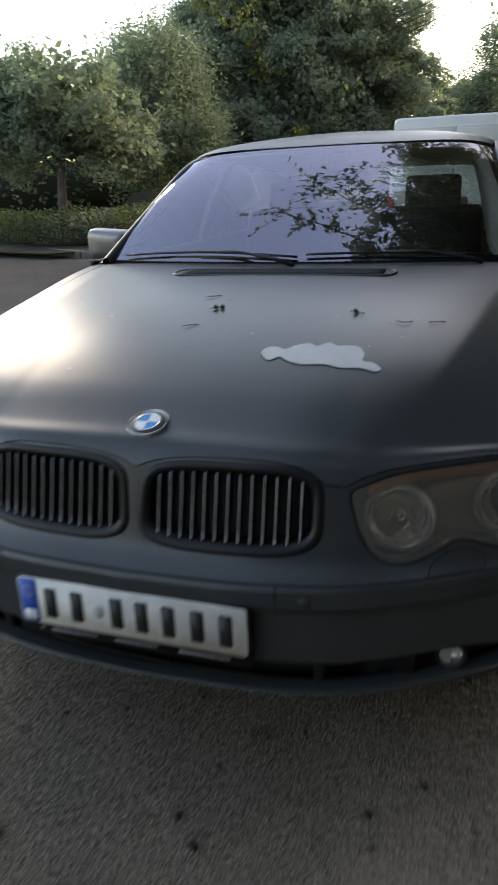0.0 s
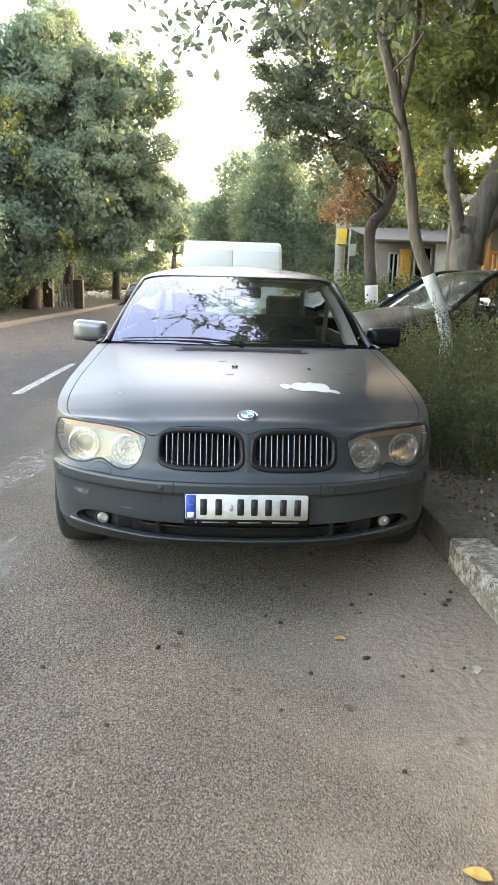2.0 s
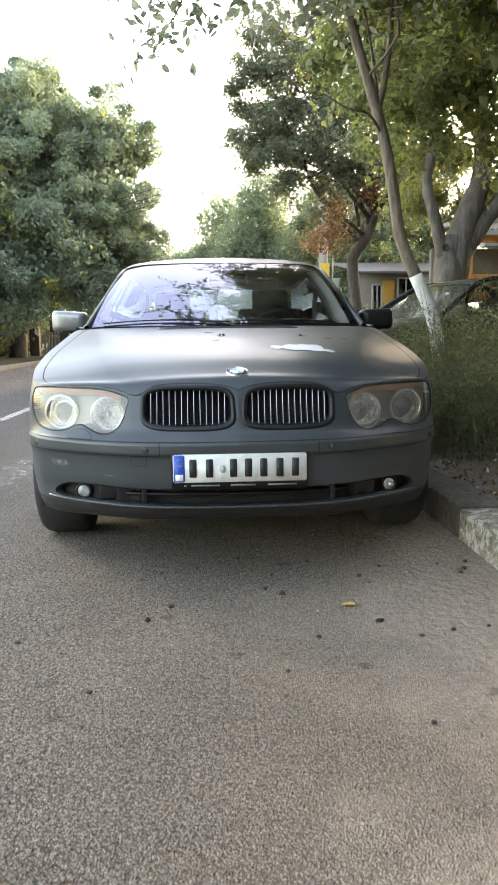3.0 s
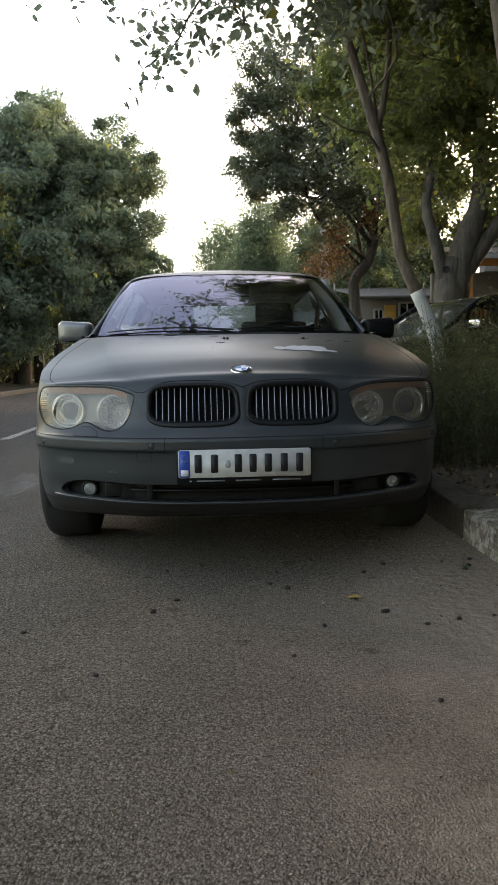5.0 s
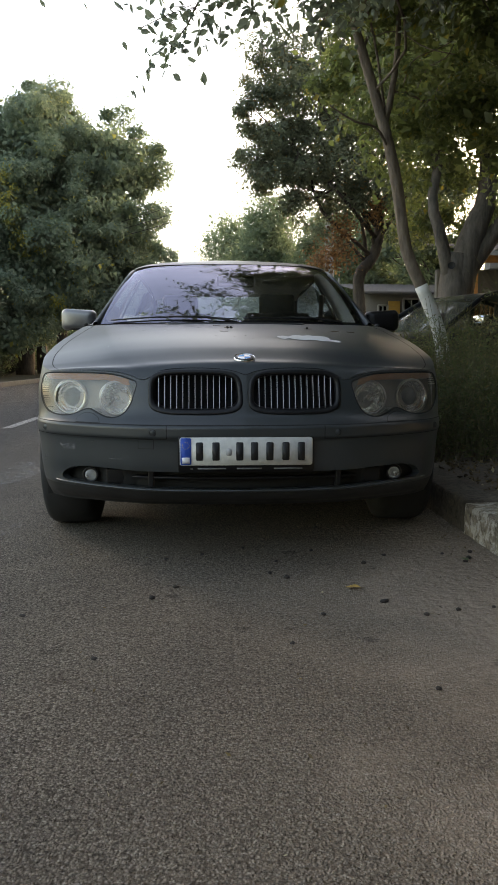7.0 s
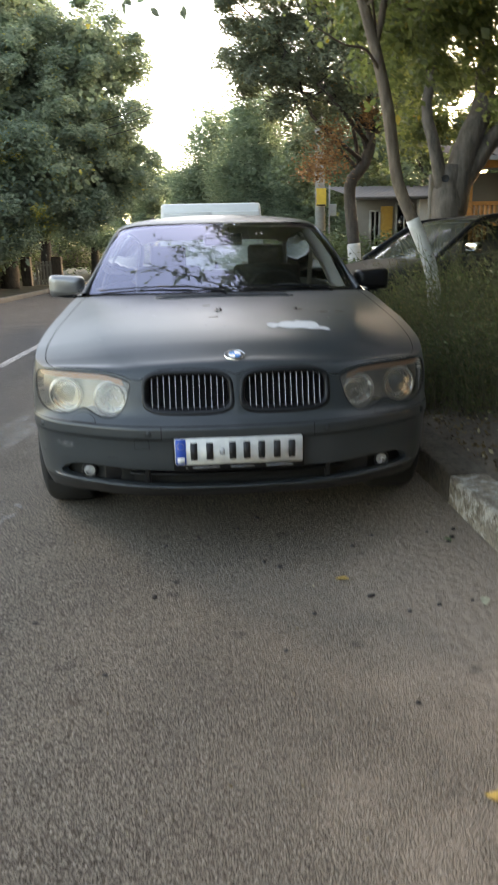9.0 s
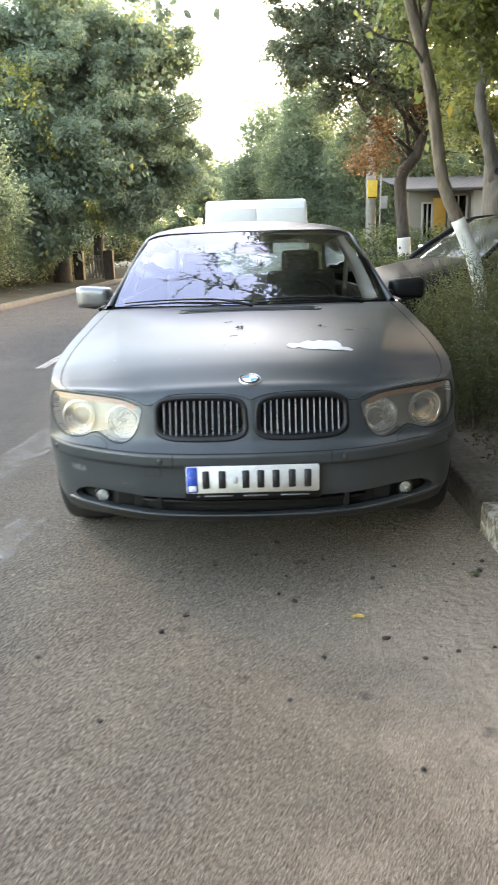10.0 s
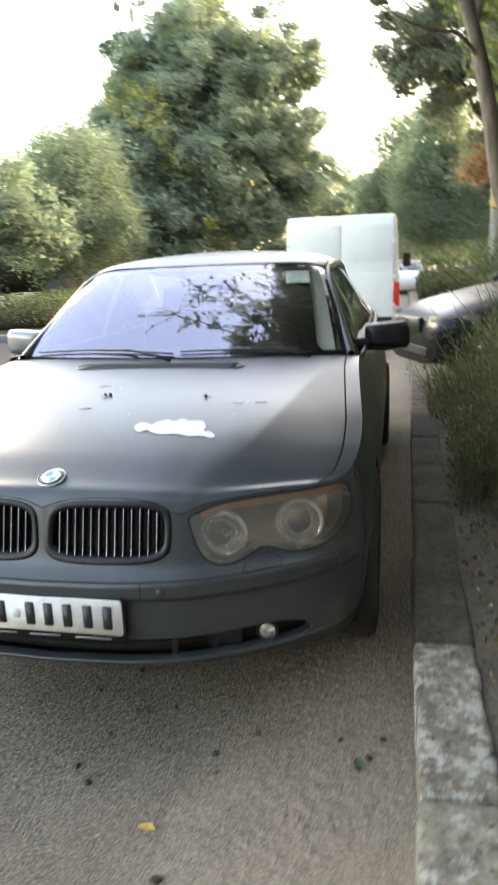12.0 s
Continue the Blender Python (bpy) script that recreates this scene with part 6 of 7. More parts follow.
near_tree()

# big trees across the road
tree("walnut_tree", "large dense walnut tree with some yellowing leaves", [(-8.6, 30, 0.1), (-8.5, 30, 1.5), (-8.3, 30, 3.0), (-8.2, 30, 5.5), (-8.0, 30, 8.5)], [0.42, 0.36, 0.32, 0.25, 0.12],
     [(-7.6, 30, 9.6, 3.3, 3.4, 2.6), (-9.8, 31, 8.8, 3.0, 3.0, 2.6), (-5.2, 30, 7.2, 2.8, 3.0, 2.2), (-6.6, 28.5, 5.0, 2.9, 2.6, 1.9), (-10.8, 30, 5.6, 2.8, 3.0, 2.2), (-8.6, 28, 6.6, 2.8, 2.6, 2.4), (-4.0, 31, 5.2, 2.2, 2.4, 1.9), (-8.2, 27.4, 3.7, 2.6, 1.8, 1.2), (-7.8, 31, 11.6, 2.0, 2.0, 1.4), (-4.5, 30, 9.6, 2.4, 2.4, 1.8), (-9.6, 28.6, 2.6, 2.2, 1.6, 1.2), (-5.4, 29.5, 3.4, 1.7, 1.6, 1.1), (-8.4, 26.6, 1.9, 1.6, 1.0, 0.9), (-10.4, 26.8, 1.8, 1.6, 1.0, 1.0)],
     190000, 0.15, M_LEAF_BIG, M_BARKDARK, 51, droop=0.9, aspect=0.5, inner=0.2, lobe=0.55, deep=0.8,
     extra=[([(-8.5, 26.0, 7.4, 1.0, 0.7, 1.1), (-7.4, 26.4, 5.6, 0.8, 0.6, 1.0), (-9.9, 26.6, 8.2, 0.6, 0.6, 0.9), (-6.2, 26.6, 3.1, 0.5, 0.5, 0.5)], 1300, M_LEAF_YEL, "yellow_foliage")])
tree("roadside_tree", "leafy mid-sized roadside tree", [(-9.6, 21.5, 0.1), (-9.5, 21.5, 1.4), (-9.4, 21.6, 3.0)], [0.2, 0.17, 0.1],
     [(-9.8, 21.5, 4.4, 1.8, 1.8, 1.8), (-8.9, 21, 3.0, 1.5, 1.5, 1.0), (-10.8, 21.6, 3.2, 1.6, 1.6, 1.2)], 36000, 0.15, M_LEAF_FAR, M_BARKDARK, 61, droop=-0.4, aspect=0.36, inner=0.08, lobe=0)
tree("small_tree", "bushy small tree behind the hedge", [(-9.4, 14.9, 0.1), (-9.4, 14.9, 1.2), (-9.3, 15, 2.4)], [0.14, 0.11, 0.07],
     [(-9.2, 15, 3.4, 1.8, 1.6, 1.3), (-10.6, 15.4, 3.0, 1.6, 1.5, 1.3), (-8.2, 15.6, 2.6, 1.3, 1.3, 0.9), (-12.0, 16, 3.3, 1.8, 1.6, 1.5)], 40000, 0.12, M_LEAF_FAR, M_BARKDARK, 67, droop=-0.2, inner=0.1, lobe=0.36, deep=0.6)
tree("roadside_tree", "leafy roadside tree in the row", [(-9.0, 40, 0.1), (-8.9, 40, 3), (-8.6, 40, 6)], [0.35, 0.28, 0.15],
     [(-7.4, 40, 8.2, 3.2, 3.2, 2.4), (-9.8, 41, 7.4, 3.0, 3.0, 2.4), (-5.4, 40, 5.6, 2.6, 2.8, 1.9), (-8.4, 38.5, 4.4, 2.8, 2.4, 1.8)], 46000, 0.22, M_LEAF_BIG, M_BARKDARK, 71, inner=0.12, lobe=0.8)
tree("roadside_tree", "tall roadside tree far down the row", [(-8.2, 54, 0.1), (-8.1, 54, 3), (-8.0, 54, 6)], [0.35, 0.28, 0.15],
     [(-7.0, 54, 8.6, 3.4, 3.4, 2.6), (-5.0, 54, 6.2, 2.8, 2.8, 2.2), (-9.5, 55, 7.5, 3.0, 3.0, 2.6), (-7.2, 53, 4.0, 2.6, 2.4, 1.8)], 22000, 0.32, M_LEAF_FAR, M_BARKDARK, 73, lobe=0.9)
tree("roadside_tree", "tall roadside tree at the street's end", [(-5.0, 75, 0.1), (-5.0, 75, 3), (-4.9, 75, 6)], [0.35, 0.28, 0.15],
     [(-5.0, 75, 7.5, 3.6, 3.4, 3.0), (-2.6, 76, 5.2, 3.0, 2.8, 2.2), (-8.0, 76, 7.5, 3.6, 3.0, 2.6)], 16000, 0.4, M_LEAF_FAR, M_BARKDARK, 79, lobe=1.0)
# middle distance, beyond the van
for i, (x, y, h, w) in enumerate(((3.2, 38, 10.2, 2.5), (6.2, 36, 9.2, 2.4), (1.0, 46, 10.6, 2.8), (9.0, 34, 8.2, 2.4), (4.6, 52, 11.0, 3.0), (-0.5, 62, 9.0, 3.0))):
    tree("feathery_tree", "upright feathery tree further along the street", [(x, y, 0.1), (x, y, h * 0.3), (x + 0.1, y, h * 0.6)], [0.25, 0.2, 0.1],
         [(x, y, h * 0.78, w * 0.62, w * 0.62, h * 0.22), (x - w * 0.4, y, h * 0.52, w * 0.7, w * 0.7, h * 0.22), (x + w * 0.4, y + 0.5, h * 0.5, w * 0.75, w * 0.7, h * 0.24), (x, y - 0.5, h * 0.3, w, w * 0.8, h * 0.18)],
         34000, 0.2, M_LEAF_FAR, M_BARKDARK, 83 + i, droop=-0.5, aspect=0.32, inner=0.07, clump=0.34, lobe=0)
# trees behind the houses
for i, (x, y, h, w) in enumerate(((9.0, 25, 8.5, 3.0), (13.5, 22, 8.0, 3.2), (7.0, 28, 9.0, 3.0), (11.5, 16, 9.0, 3.4), (10.5, 10.5, 8.0, 3.2), (15.0, 13, 9.0, 3.6))):
    tree("garden_tree", "leafy garden tree behind the houses", [(x, y, 0.1), (x, y, h * 0.3), (x, y, h * 0.55)], [0.25, 0.2, 0.1],
         [(x, y, h * 0.75, w * 0.8, w * 0.8, h * 0.2), (x - w * 0.5, y, h * 0.55, w * 0.7, w * 0.7, h * 0.2), (x + w * 0.5, y, h * 0.55, w * 0.7, w * 0.7, h * 0.2)], 14000, 0.22, M_LEAF_DARK, M_BARKDARK, 97 + i, lobe=0.6)


# unseen trees, added behind and beside the viewer to block sky light
for i, (x, y, h, w) in enumerate(((6.2, 2.6, 6.4, 2.6), (7.0, 6.2, 7.0, 2.6), (3.3, -3.9, 6.0, 2.8), (4.4, -10, 8.0, 3.0), (3.6, -17, 8.5, 3.2), (-12.5, -19, 8.0, 3.4), (-3.0, -34, 9.0, 4.0), (3.5, -30, 9.0, 4.0), (-10, -28, 9.0, 4.0))):
    tree("roadside_tree", "unseen leafy tree added to block light behind and beside", [(x, y, -0.1), (x, y, h * 0.3), (x, y, h * 0.55)], [0.2, 0.17, 0.1],
         [(x, y, h * 0.75, w * 0.8, w * 0.8, h * 0.2), (x - w * 0.5, y, h * 0.5, w * 0.7, w * 0.7, h * 0.22), (x + w * 0.5, y, h * 0.5, w * 0.7, w * 0.7, h * 0.22)], 12000, 0.3, M_LEAF_DARK, M_BARKDARK, 131 + i, lobe=0.8)


def hedge(name, label, path, width, height, base, n, size, mat, seed):
    """A clipped hedge: leaves over a soft-cornered run, with a solid dark core inside."""
    r = np.random.default_rng(seed)
    p = spline(path, 60)
    k = r.integers(0, 59, n)
    f = r.random(n)[:, None]
    c = p[k] * (1 - f) + p[k + 1] * f
    d = np.gradient(p, axis=0)[k]
    d /= np.linalg.norm(d, axis=1)[:, None]
    side = np.stack([-d[:, 1], d[:, 0], 0 * d[:, 0]], -1)
    a = r.random(n) * math.pi
    e = 0.75 + 0.25 * r.random(n) ** 0.5
    lump = np.array([1 + 0.16 * noise.noise(Vector(q) * 1.4) for q in c])
    c = c + side * (np.sign(np.cos(a)) * np.abs(np.cos(a)) ** 0.5 * width / 2 * e * lump)[:, None]
    c[:, 2] = base + height * np.abs(np.sin(a)) ** 0.45 * e * lump * r.uniform(0.15, 1, n) ** 0.35
    h = tagged(new(name, leaf_mesh(name, c, size, -0.2, 0.55, seed, mat)), label, "hedge", kind="stuff")
    # core: one lumpy solid tube in an almost black green
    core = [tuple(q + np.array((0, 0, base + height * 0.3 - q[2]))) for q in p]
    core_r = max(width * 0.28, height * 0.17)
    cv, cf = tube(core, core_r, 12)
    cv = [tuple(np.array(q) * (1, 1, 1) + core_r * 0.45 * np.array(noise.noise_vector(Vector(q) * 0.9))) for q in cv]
    ob = part("hedge_core", (cv, cf), plain("hedge_core_dark", (0.02, 0.022, 0.012), 0.95, vary=0.3, scale=8), h)
    ob.matrix_parent_inverse = Matrix.Identity(4)
    return h


hedge("hedge", "clipped green hedge beyond the parked cars", [(1.45, 12.4, 0), (4.0, 12.9, 0), (6.5, 13.2, 0)], 1.0, 0.9, 0.33, 16000, 0.06, M_HEDGE, 3)
hedge("hedge", "loose green hedge along the verge", [(1.6, 17.3, 0), (4.5, 17.6, 0), (7.0, 17.8, 0)], 1.4, 1.5, 0.35, 7000, 0.09, M_HEDGE, 4)
hedge("hedge", "clipped dark green hedge across the road", [(-16, 17.2, 0), (-12.5, 15.8, 0), (-9.6, 14.4, 0), (-7.9, 14.9, 0), (-7.7, 17.0, 0)], 0.9, 0.95, 0.12, 15000, 0.07, M_HEDGE, 5)
hedge("shrubs", "dark shrubs under the roadside trees", [(-9.4, 19, 0), (-9.2, 24, 0), (-9.8, 29, 0), (-9.6, 36, 0)], 2.0, 2.4, 0.12, 20000, 0.11, M_LEAF_DARK, 6)
hedge("shrubs", "dense dark undergrowth behind the far verge", [(-18, 21, 0), (-13.5, 24, 0), (-12.5, 32, 0), (-11, 50, 0), (-6, 85, 0), (4, 88, 0), (14, 60, 0)], 3.0, 5.0, 0.1, 46000, 0.26, M_LEAF_DARK, 8)
# the next three are out of view, added to keep low sky light off
hedge("shrubs", "tall dark unseen thicket added to block light from behind", [(-6, -21, 0), (-2, -19, 0), (3, -18, 0), (9.0, -20, 0)], 3.0, 6.5, 0.0, 30000, 0.3, M_LEAF_DARK, 15)
hedge("shrubs", "tall dark unseen shrubs added beside the verge to block light", [(5.0, -17, 0), (4.8, -10, 0), (4.6, -4, 0), (4.9, 0.3, 0)], 2.0, 4.6, 0.3, 30000, 0.2, M_LEAF_DARK, 16)
hedge("shrubs", "tall dark unseen shrubs added along the plots", [(9.5, -18, 0), (9.2, -6, 0), (9.0, 4, 0), (9.6, 11, 0)], 2.6, 4.6, 0.3, 22000, 0.24, M_LEAF_DARK, 14)

# ---------------------------------------------------------------- white van
def van():
    v = thing("panel_van", "white panel van parked behind the grey saloon", "van", at=pose(0.1, 10.17, 0))
    W, H, Ln = 0.94, 2.17, 4.7
    secs = []
    n = 40
    for y, s, top in ((0.0, 0.965, 0.985), (0.03, 0.99, 1.0), (0.3, 1.0, 1.0), (3.2, 1.0, 1.0), (3.7, 0.98, 0.93), (4.2, 0.95, 0.66), (4.6, 0.9, 0.5), (Ln, 0.8, 0.42)):
        ring_ = []
        for k in range(n):
            t = 2 * math.pi * k / n
            c, s_ = math.cos(t), math.sin(t)
            x = W * s * math.copysign(abs(c) ** 0.06, c)
            zz = 0.35 + (H * top - 0.35) * (0.5 + 0.5 * math.copysign(abs(s_) ** 0.06, s_))
            x *= 1 - 0.07 * max(0, (zz - 1.1) / 1.1)
            ring_.append((x, y, zz))
        secs.append(ring_)
    verts = [p for r in secs for p in r]
    faces = [(j * n + k, j * n + (k + 1) % n, (j + 1) * n + (k + 1) % n, (j + 1) * n + k) for j in range(len(secs) - 1) for k in range(n)]
    faces += [tuple(range(n)), tuple(range((len(secs) - 1) * n, len(secs) * n))[::-1]]
    bm = welded(verts, faces)
    bmesh.ops.recalc_face_normals(bm, faces=bm.faces)
    part("body", bm, M_VAN, v)
    for s in (1, -1):
        d = part("rear_door", moved(box(0, 0, 0, 0.83, 0.03, 1.5, 0.012), Matrix.Translation((0.42 * s, -0.012, 1.28))), M_VAN, v)
        part("door_panel", box(0.42 * s, -0.028, 1.72, 0.74, 0.010, 0.54, 0.004), M_VAN, d)
        part("door_panel", box(0.42 * s, -0.028, 0.95, 0.74, 0.010, 0.62, 0.004), M_VAN, d)
        for z in (0.75, 1.2, 1.75):
            part("hinge", box(0.855 * s, -0.02, z, 0.05, 0.03, 0.06, 0.008), M_VAN, d)
        part("tail_lamp", box(0.885 * s, -0.01, 0.92, 0.10, 0.05, 0.38, 0.015), M_RED, v, "red tail lamp cluster")
        m = part("door_mirror", box(1.08 * s, 3.55, 1.45, 0.16, 0.1, 0.28, 0.03), M_BLACK, v)
        part("mirror_arm", tube([(0.92 * s, 3.55, 1.4), (1.05 * s, 3.55, 1.42)], 0.02, 6), M_BLACK, m)
        for y in (0.95, 3.9):
            wheel(0.82 * s, y, 0.33, s, v, 0.33)
    part("door_handle", box(0.06, -0.05, 1.12, 0.05, 0.03, 0.12, 0.01), M_BLACK, v)
    part("rear_bumper", box(0, -0.06, 0.46, 1.75, 0.14, 0.2, 0.03), M_BLACK, v)
    part("door_gap", box(0, -0.026, 1.28, 0.005, 0.004, 1.5), M_CONCRETE, v)
    part("plate_bar", box(-0.3, -0.045, 0.78, 0.5, 0.012, 0.1, 0.004), M_PLATE, v)
    return v


van()


# ---------------------------------------------------------------- other saloons
def saloon(name, label, mat, at, group="", glass=None):
    """A plainer saloon: nose at the origin, looking towards -y."""
    glass = glass or M_DUSTGLASS
    c = thing(name, label, "car", group, at=at)
    L, hw = 4.55, 0.88
    top = pchip([0, 0.08, 0.35, 0.8, 1.25, 1.6, 3.4, 3.9, 4.4, L], [0.62, 0.70, 0.80, 0.89, 0.95, 0.96, 0.98, 1.0, 0.95, 0.85])
    wid = pchip([0, 0.06, 0.25, 0.6, 1.2, 3.5, 4.2, 4.45, L], [0.60, 0.70, 0.80, 0.86, 0.88, 0.88, 0.84, 0.76, 0.62])
    ys = np.concatenate([np.linspace(0, 0.3, 8), np.linspace(0.36, 4.2, 60), np.linspace(4.25, L, 8)])
    n = 44
    vs, fs, mk = [], [], []
    for y in ys:
        w, t = float(wid(y)), float(top(y))
        low = 0.24 - 0.02 * smooth(0, 0.3, y)
        for k in range(n):
            a = -math.pi / 2 + math.pi * k / (n - 1)
            cx, sz = math.cos(a), math.sin(a)
            mid = 0.56
            x = w * abs(cx) ** 0.32
            z = mid + (t - mid) * abs(sz) ** 0.8 if sz > 0 else mid - (mid - low) * abs(sz) ** 0.55
            vs.append((x, y, z))
    for i in range(len(ys) - 1):
        for k in range(n - 1):
            q = (i * n + k, i * n + k + 1, (i + 1) * n + k + 1, (i + 1) * n + k)
            p = np.mean([vs[j] for j in q], 0)
            if any(math.hypot(p[1] - yc, p[2] - 0.31) < 0.355 for yc in (0.82, 3.5)) and p[0] > 0.55:
                continue
            fs.append(q)
    fs.append(tuple(range(n))[::-1])
    fs.append(tuple(range((len(ys) - 1) * n, len(ys) * n)))
    vv, ff = mirrored(vs, fs)
    bm = welded(vv, ff, 0.001)
    bmesh.ops.recalc_face_normals(bm, faces=bm.faces)
    part("body", bm, mat, c)
    # cabin
    hood = lambda a, t: np.array((a * (0.74 - 0.14 * t), 1.18 + 0.75 * t + 0.10 * a * a, 0.95 + 0.44 * t - 0.03 * a * a + 0.03 * math.sin(math.pi * t)))
    scr = [tuple(hood(a, t)) for a in np.linspace(-1, 1, 17) for t in np.linspace(0, 1, 9)]
    part("windscreen", (scr, grid_faces(17, 9)), glass, c).visible_shadow = False
    rf = [(a * 0.60, 1.93 + 0.1 * a * a + 1.25 * t, 1.39 + 0.045 * math.sin(math.pi * t) - 0.03 * a * a) for a in np.linspace(-1, 1, 17) for t in np.linspace(0, 1, 10)]
    part("roof", (rf, grid_faces(17, 10)), mat, c)
    rr = [(a * (0.60 + 0.08 * t), 3.18 + 0.1 * a * a * (1 - t) + 0.72 * t, 1.39 - 0.03 * a * a * (1 - t) - 0.41 * t + 0.03 * math.sin(math.pi * t)) for a in np.linspace(-1, 1, 15) for t in np.linspace(0, 1, 8)]
    part("rear_screen", (rr, grid_faces(15, 8)), glass, c)
    rail = spline([(0.75, 1.24, 0.94), (0.68, 1.62, 1.17), (0.61, 2.0, 1.36), (0.615, 2.5, 1.40), (0.61, 3.1, 1.36), (0.66, 3.5, 1.18), (0.70, 3.9, 0.98)], 40)
    belt = spline([(0.80, 1.22, 0.92), (0.815, 2.4, 0.94), (0.80, 3.88, 0.97)], 40)
    for s in (1, -1):
        m = np.array((s, 1, 1))
        part("pillar", tube([tuple(p * m) for p in rail], 0.034, 7), mat, c)
        g = []
        for r_, b in zip(rail, belt):
            for t in np.linspace(0, 1, 5):
                g.append(tuple((r_ * (1 - t) + b * t) * m))
        part("side_window", (g, grid_faces(40, 5)), M_SIDEGLASS, c).visible_shadow = False
        for y in (2.05, 2.35):
            i = int(np.argmin(abs(rail[:, 1] - y)))
            if y > 2.2:
                part("centre_pillar", tube([tuple(rail[i] * m), tuple(belt[i] * m)], 0.035, 6), mat, c)
        mir = part("door_mirror", moved(box(0, 0, 0, 0.2, 0.10, 0.12, 0.04, 3), Matrix.Translation((0.95 * s, 1.6, 1.04))), M_CHROME if "black" in label else mat, c, "silver door mirror" if "black" in label else "")
        part("mirror_foot", tube([(0.80 * s, 1.6, 0.96), (0.9 * s, 1.6, 1.02)], 0.02, 6), M_BLACK, mir)
        hl = []
        for a in np.linspace(0, 1, 10):
            for z in (0.56, 0.61, 0.66, 0.70):
                y = 0.02 + 0.32 * a ** 2.0
                hl.append(((0.43 + 0.38 * a + 0.012) * s, y - 0.012 + 0.14 * (z - 0.56), z + 0.02 * a))
        lamp = part("headlamp", (hl, grid_faces(10, 4)), M_FARLAMP, c, "clear headlamp")
        part("lamp_lens", ([(p[0] + 0.004 * s, p[1] - 0.008, p[2]) for p in hl], grid_faces(10, 4)), M_LENS, lamp)
        for y in (0.82, 3.5):
            wheel(0.76 * s, y, 0.31, s, c, 0.31)
            lv = [(xx * s, y + 0.36 * math.cos(a), 0.31 + 0.36 * math.sin(a)) for a in np.linspace(-0.2, math.pi + 0.2, 18) for xx in (0.5, 0.85)]
            part("wheel_liner", (lv, grid_faces(18, 2)), M_DARK, c)
    gr = part("grille", box(0, -0.01, 0.615, 0.66, 0.05, 0.14, 0.015), M_BLACK, c)
    for k in range(13):
        part("slat", box(-0.29 + 0.0483 * k, -0.038, 0.615, 0.014, 0.012, 0.12, 0.003), M_CHROME, gr)
    part("lower_grille", box(0, 0.02, 0.36, 0.9, 0.06, 0.10, 0.02), M_DARK, c)
    part("dashboard", box(0, 1.55, 0.88, 1.3, 0.5, 0.1, 0.03), M_DARK, c)
    for x in (-0.35, 0.35):
        s_ = part("seat", box(x, 2.2, 0.55, 0.46, 0.5, 0.16, 0.04), M_LEATHER, c)
        part("backrest", box(x, 2.45, 0.85, 0.46, 0.13, 0.55, 0.05), M_LEATHER, s_)
        part("headrest", box(x, 2.48, 1.2, 0.25, 0.09, 0.17, 0.03), M_LEATHER, s_)
    part("underbody", box(0, 2.25, 0.25, 1.2, 3.8, 0.08), M_DARK, c)
    return c


saloon("black_car", "dusty black saloon car parked on the verge", M_BLACKPAINT, pose(1.15, 5.65, 0.215, 1.2, 0, -70))
for i, (x, y, r) in enumerate(((-5.4, 44, 4), (-5.6, 51, 2))):
    saloon("far_car", "dark parked car under the trees across the road", plain("dark_blue_paint" if i else "dark_green_paint", (0.02, 0.025, 0.03), 0.25), pose(x, y, 0, 0, 0, r), "far parked cars")
for i, (x, y, r) in enumerate(((1.3, 34, 180), (1.2, 41, 180))):
    saloon("street_car", "pale parked car further along the kerb", plain("silver_paint" if i else "white_paint", (0.5, 0.5, 0.5), 0.3, 0.2), pose(x, y, 0, 0, 0, r), "kerb parked cars")

# ---------------------------------------------------------------- house, fence and poles on the verge's side
def house():
    h = thing("house", "low old house with cream walls and sheet roof", "house")
    part("wall", box(8.0, 19.1, 1.6, 6.8, 0.2, 2.5), M_STUCCO, h)
    part("white_bay", box(6.66, 18.9, 1.6, 0.5, 0.3, 2.45, 0.02), M_WHITEWALL, h)
    for x, w, z in ((5.14, 0.28, 1.95), (6.03, 0.5, 2.15), (9.0, 0.8, 1.9)):
        y = 18.97
        win = part("window", join(box(x - w / 2, y, z, 0.06, 0.08, 1.1), box(x + w / 2, y, z, 0.06, 0.08, 1.1), box(x, y, z + 0.55, w, 0.08, 0.06), box(x, y, z - 0.55, w + 0.1, 0.12, 0.05), box(x, y, z, 0.04, 0.06, 1.1)), M_CONCRETE, h)
        part("pane", box(x, y + 0.01, z, w, 0.01, 1.08), M_WINDOW, win)
        part("dark_room", box(x, y + 0.022, z, w, 0.01, 1.08), M_DARK, win)
    d = part("door", box(5.49, 18.96, 1.58, 0.36, 0.06, 2.1, 0.01), M_OCHRE, h, "ochre painted panel door")
    for z in (1.0, 1.6, 2.25):
        part("door_panel", box(5.49, 18.92, z, 0.24, 0.03, 0.42, 0.012), M_OCHRE, d)
    rf = [(4.4 + 7.2 * a, 18.5 + 5 * b, 2.86 + 0.75 * b + 0.02 * math.sin(a * 260)) for a in np.linspace(0, 1, 180) for b in (0, 1)]
    part("roof", (rf, grid_faces(180, 2)), M_ROOF, h)
    part("gutter", tube([(4.4, 18.45, 2.83), (11.6, 18.45, 2.83)], 0.045, 8), M_ROOF, h)
    part("chimney", box(9.4, 21.0, 4.5, 0.5, 0.5, 1.3, 0.02), M_CONCRETE, h)


house()


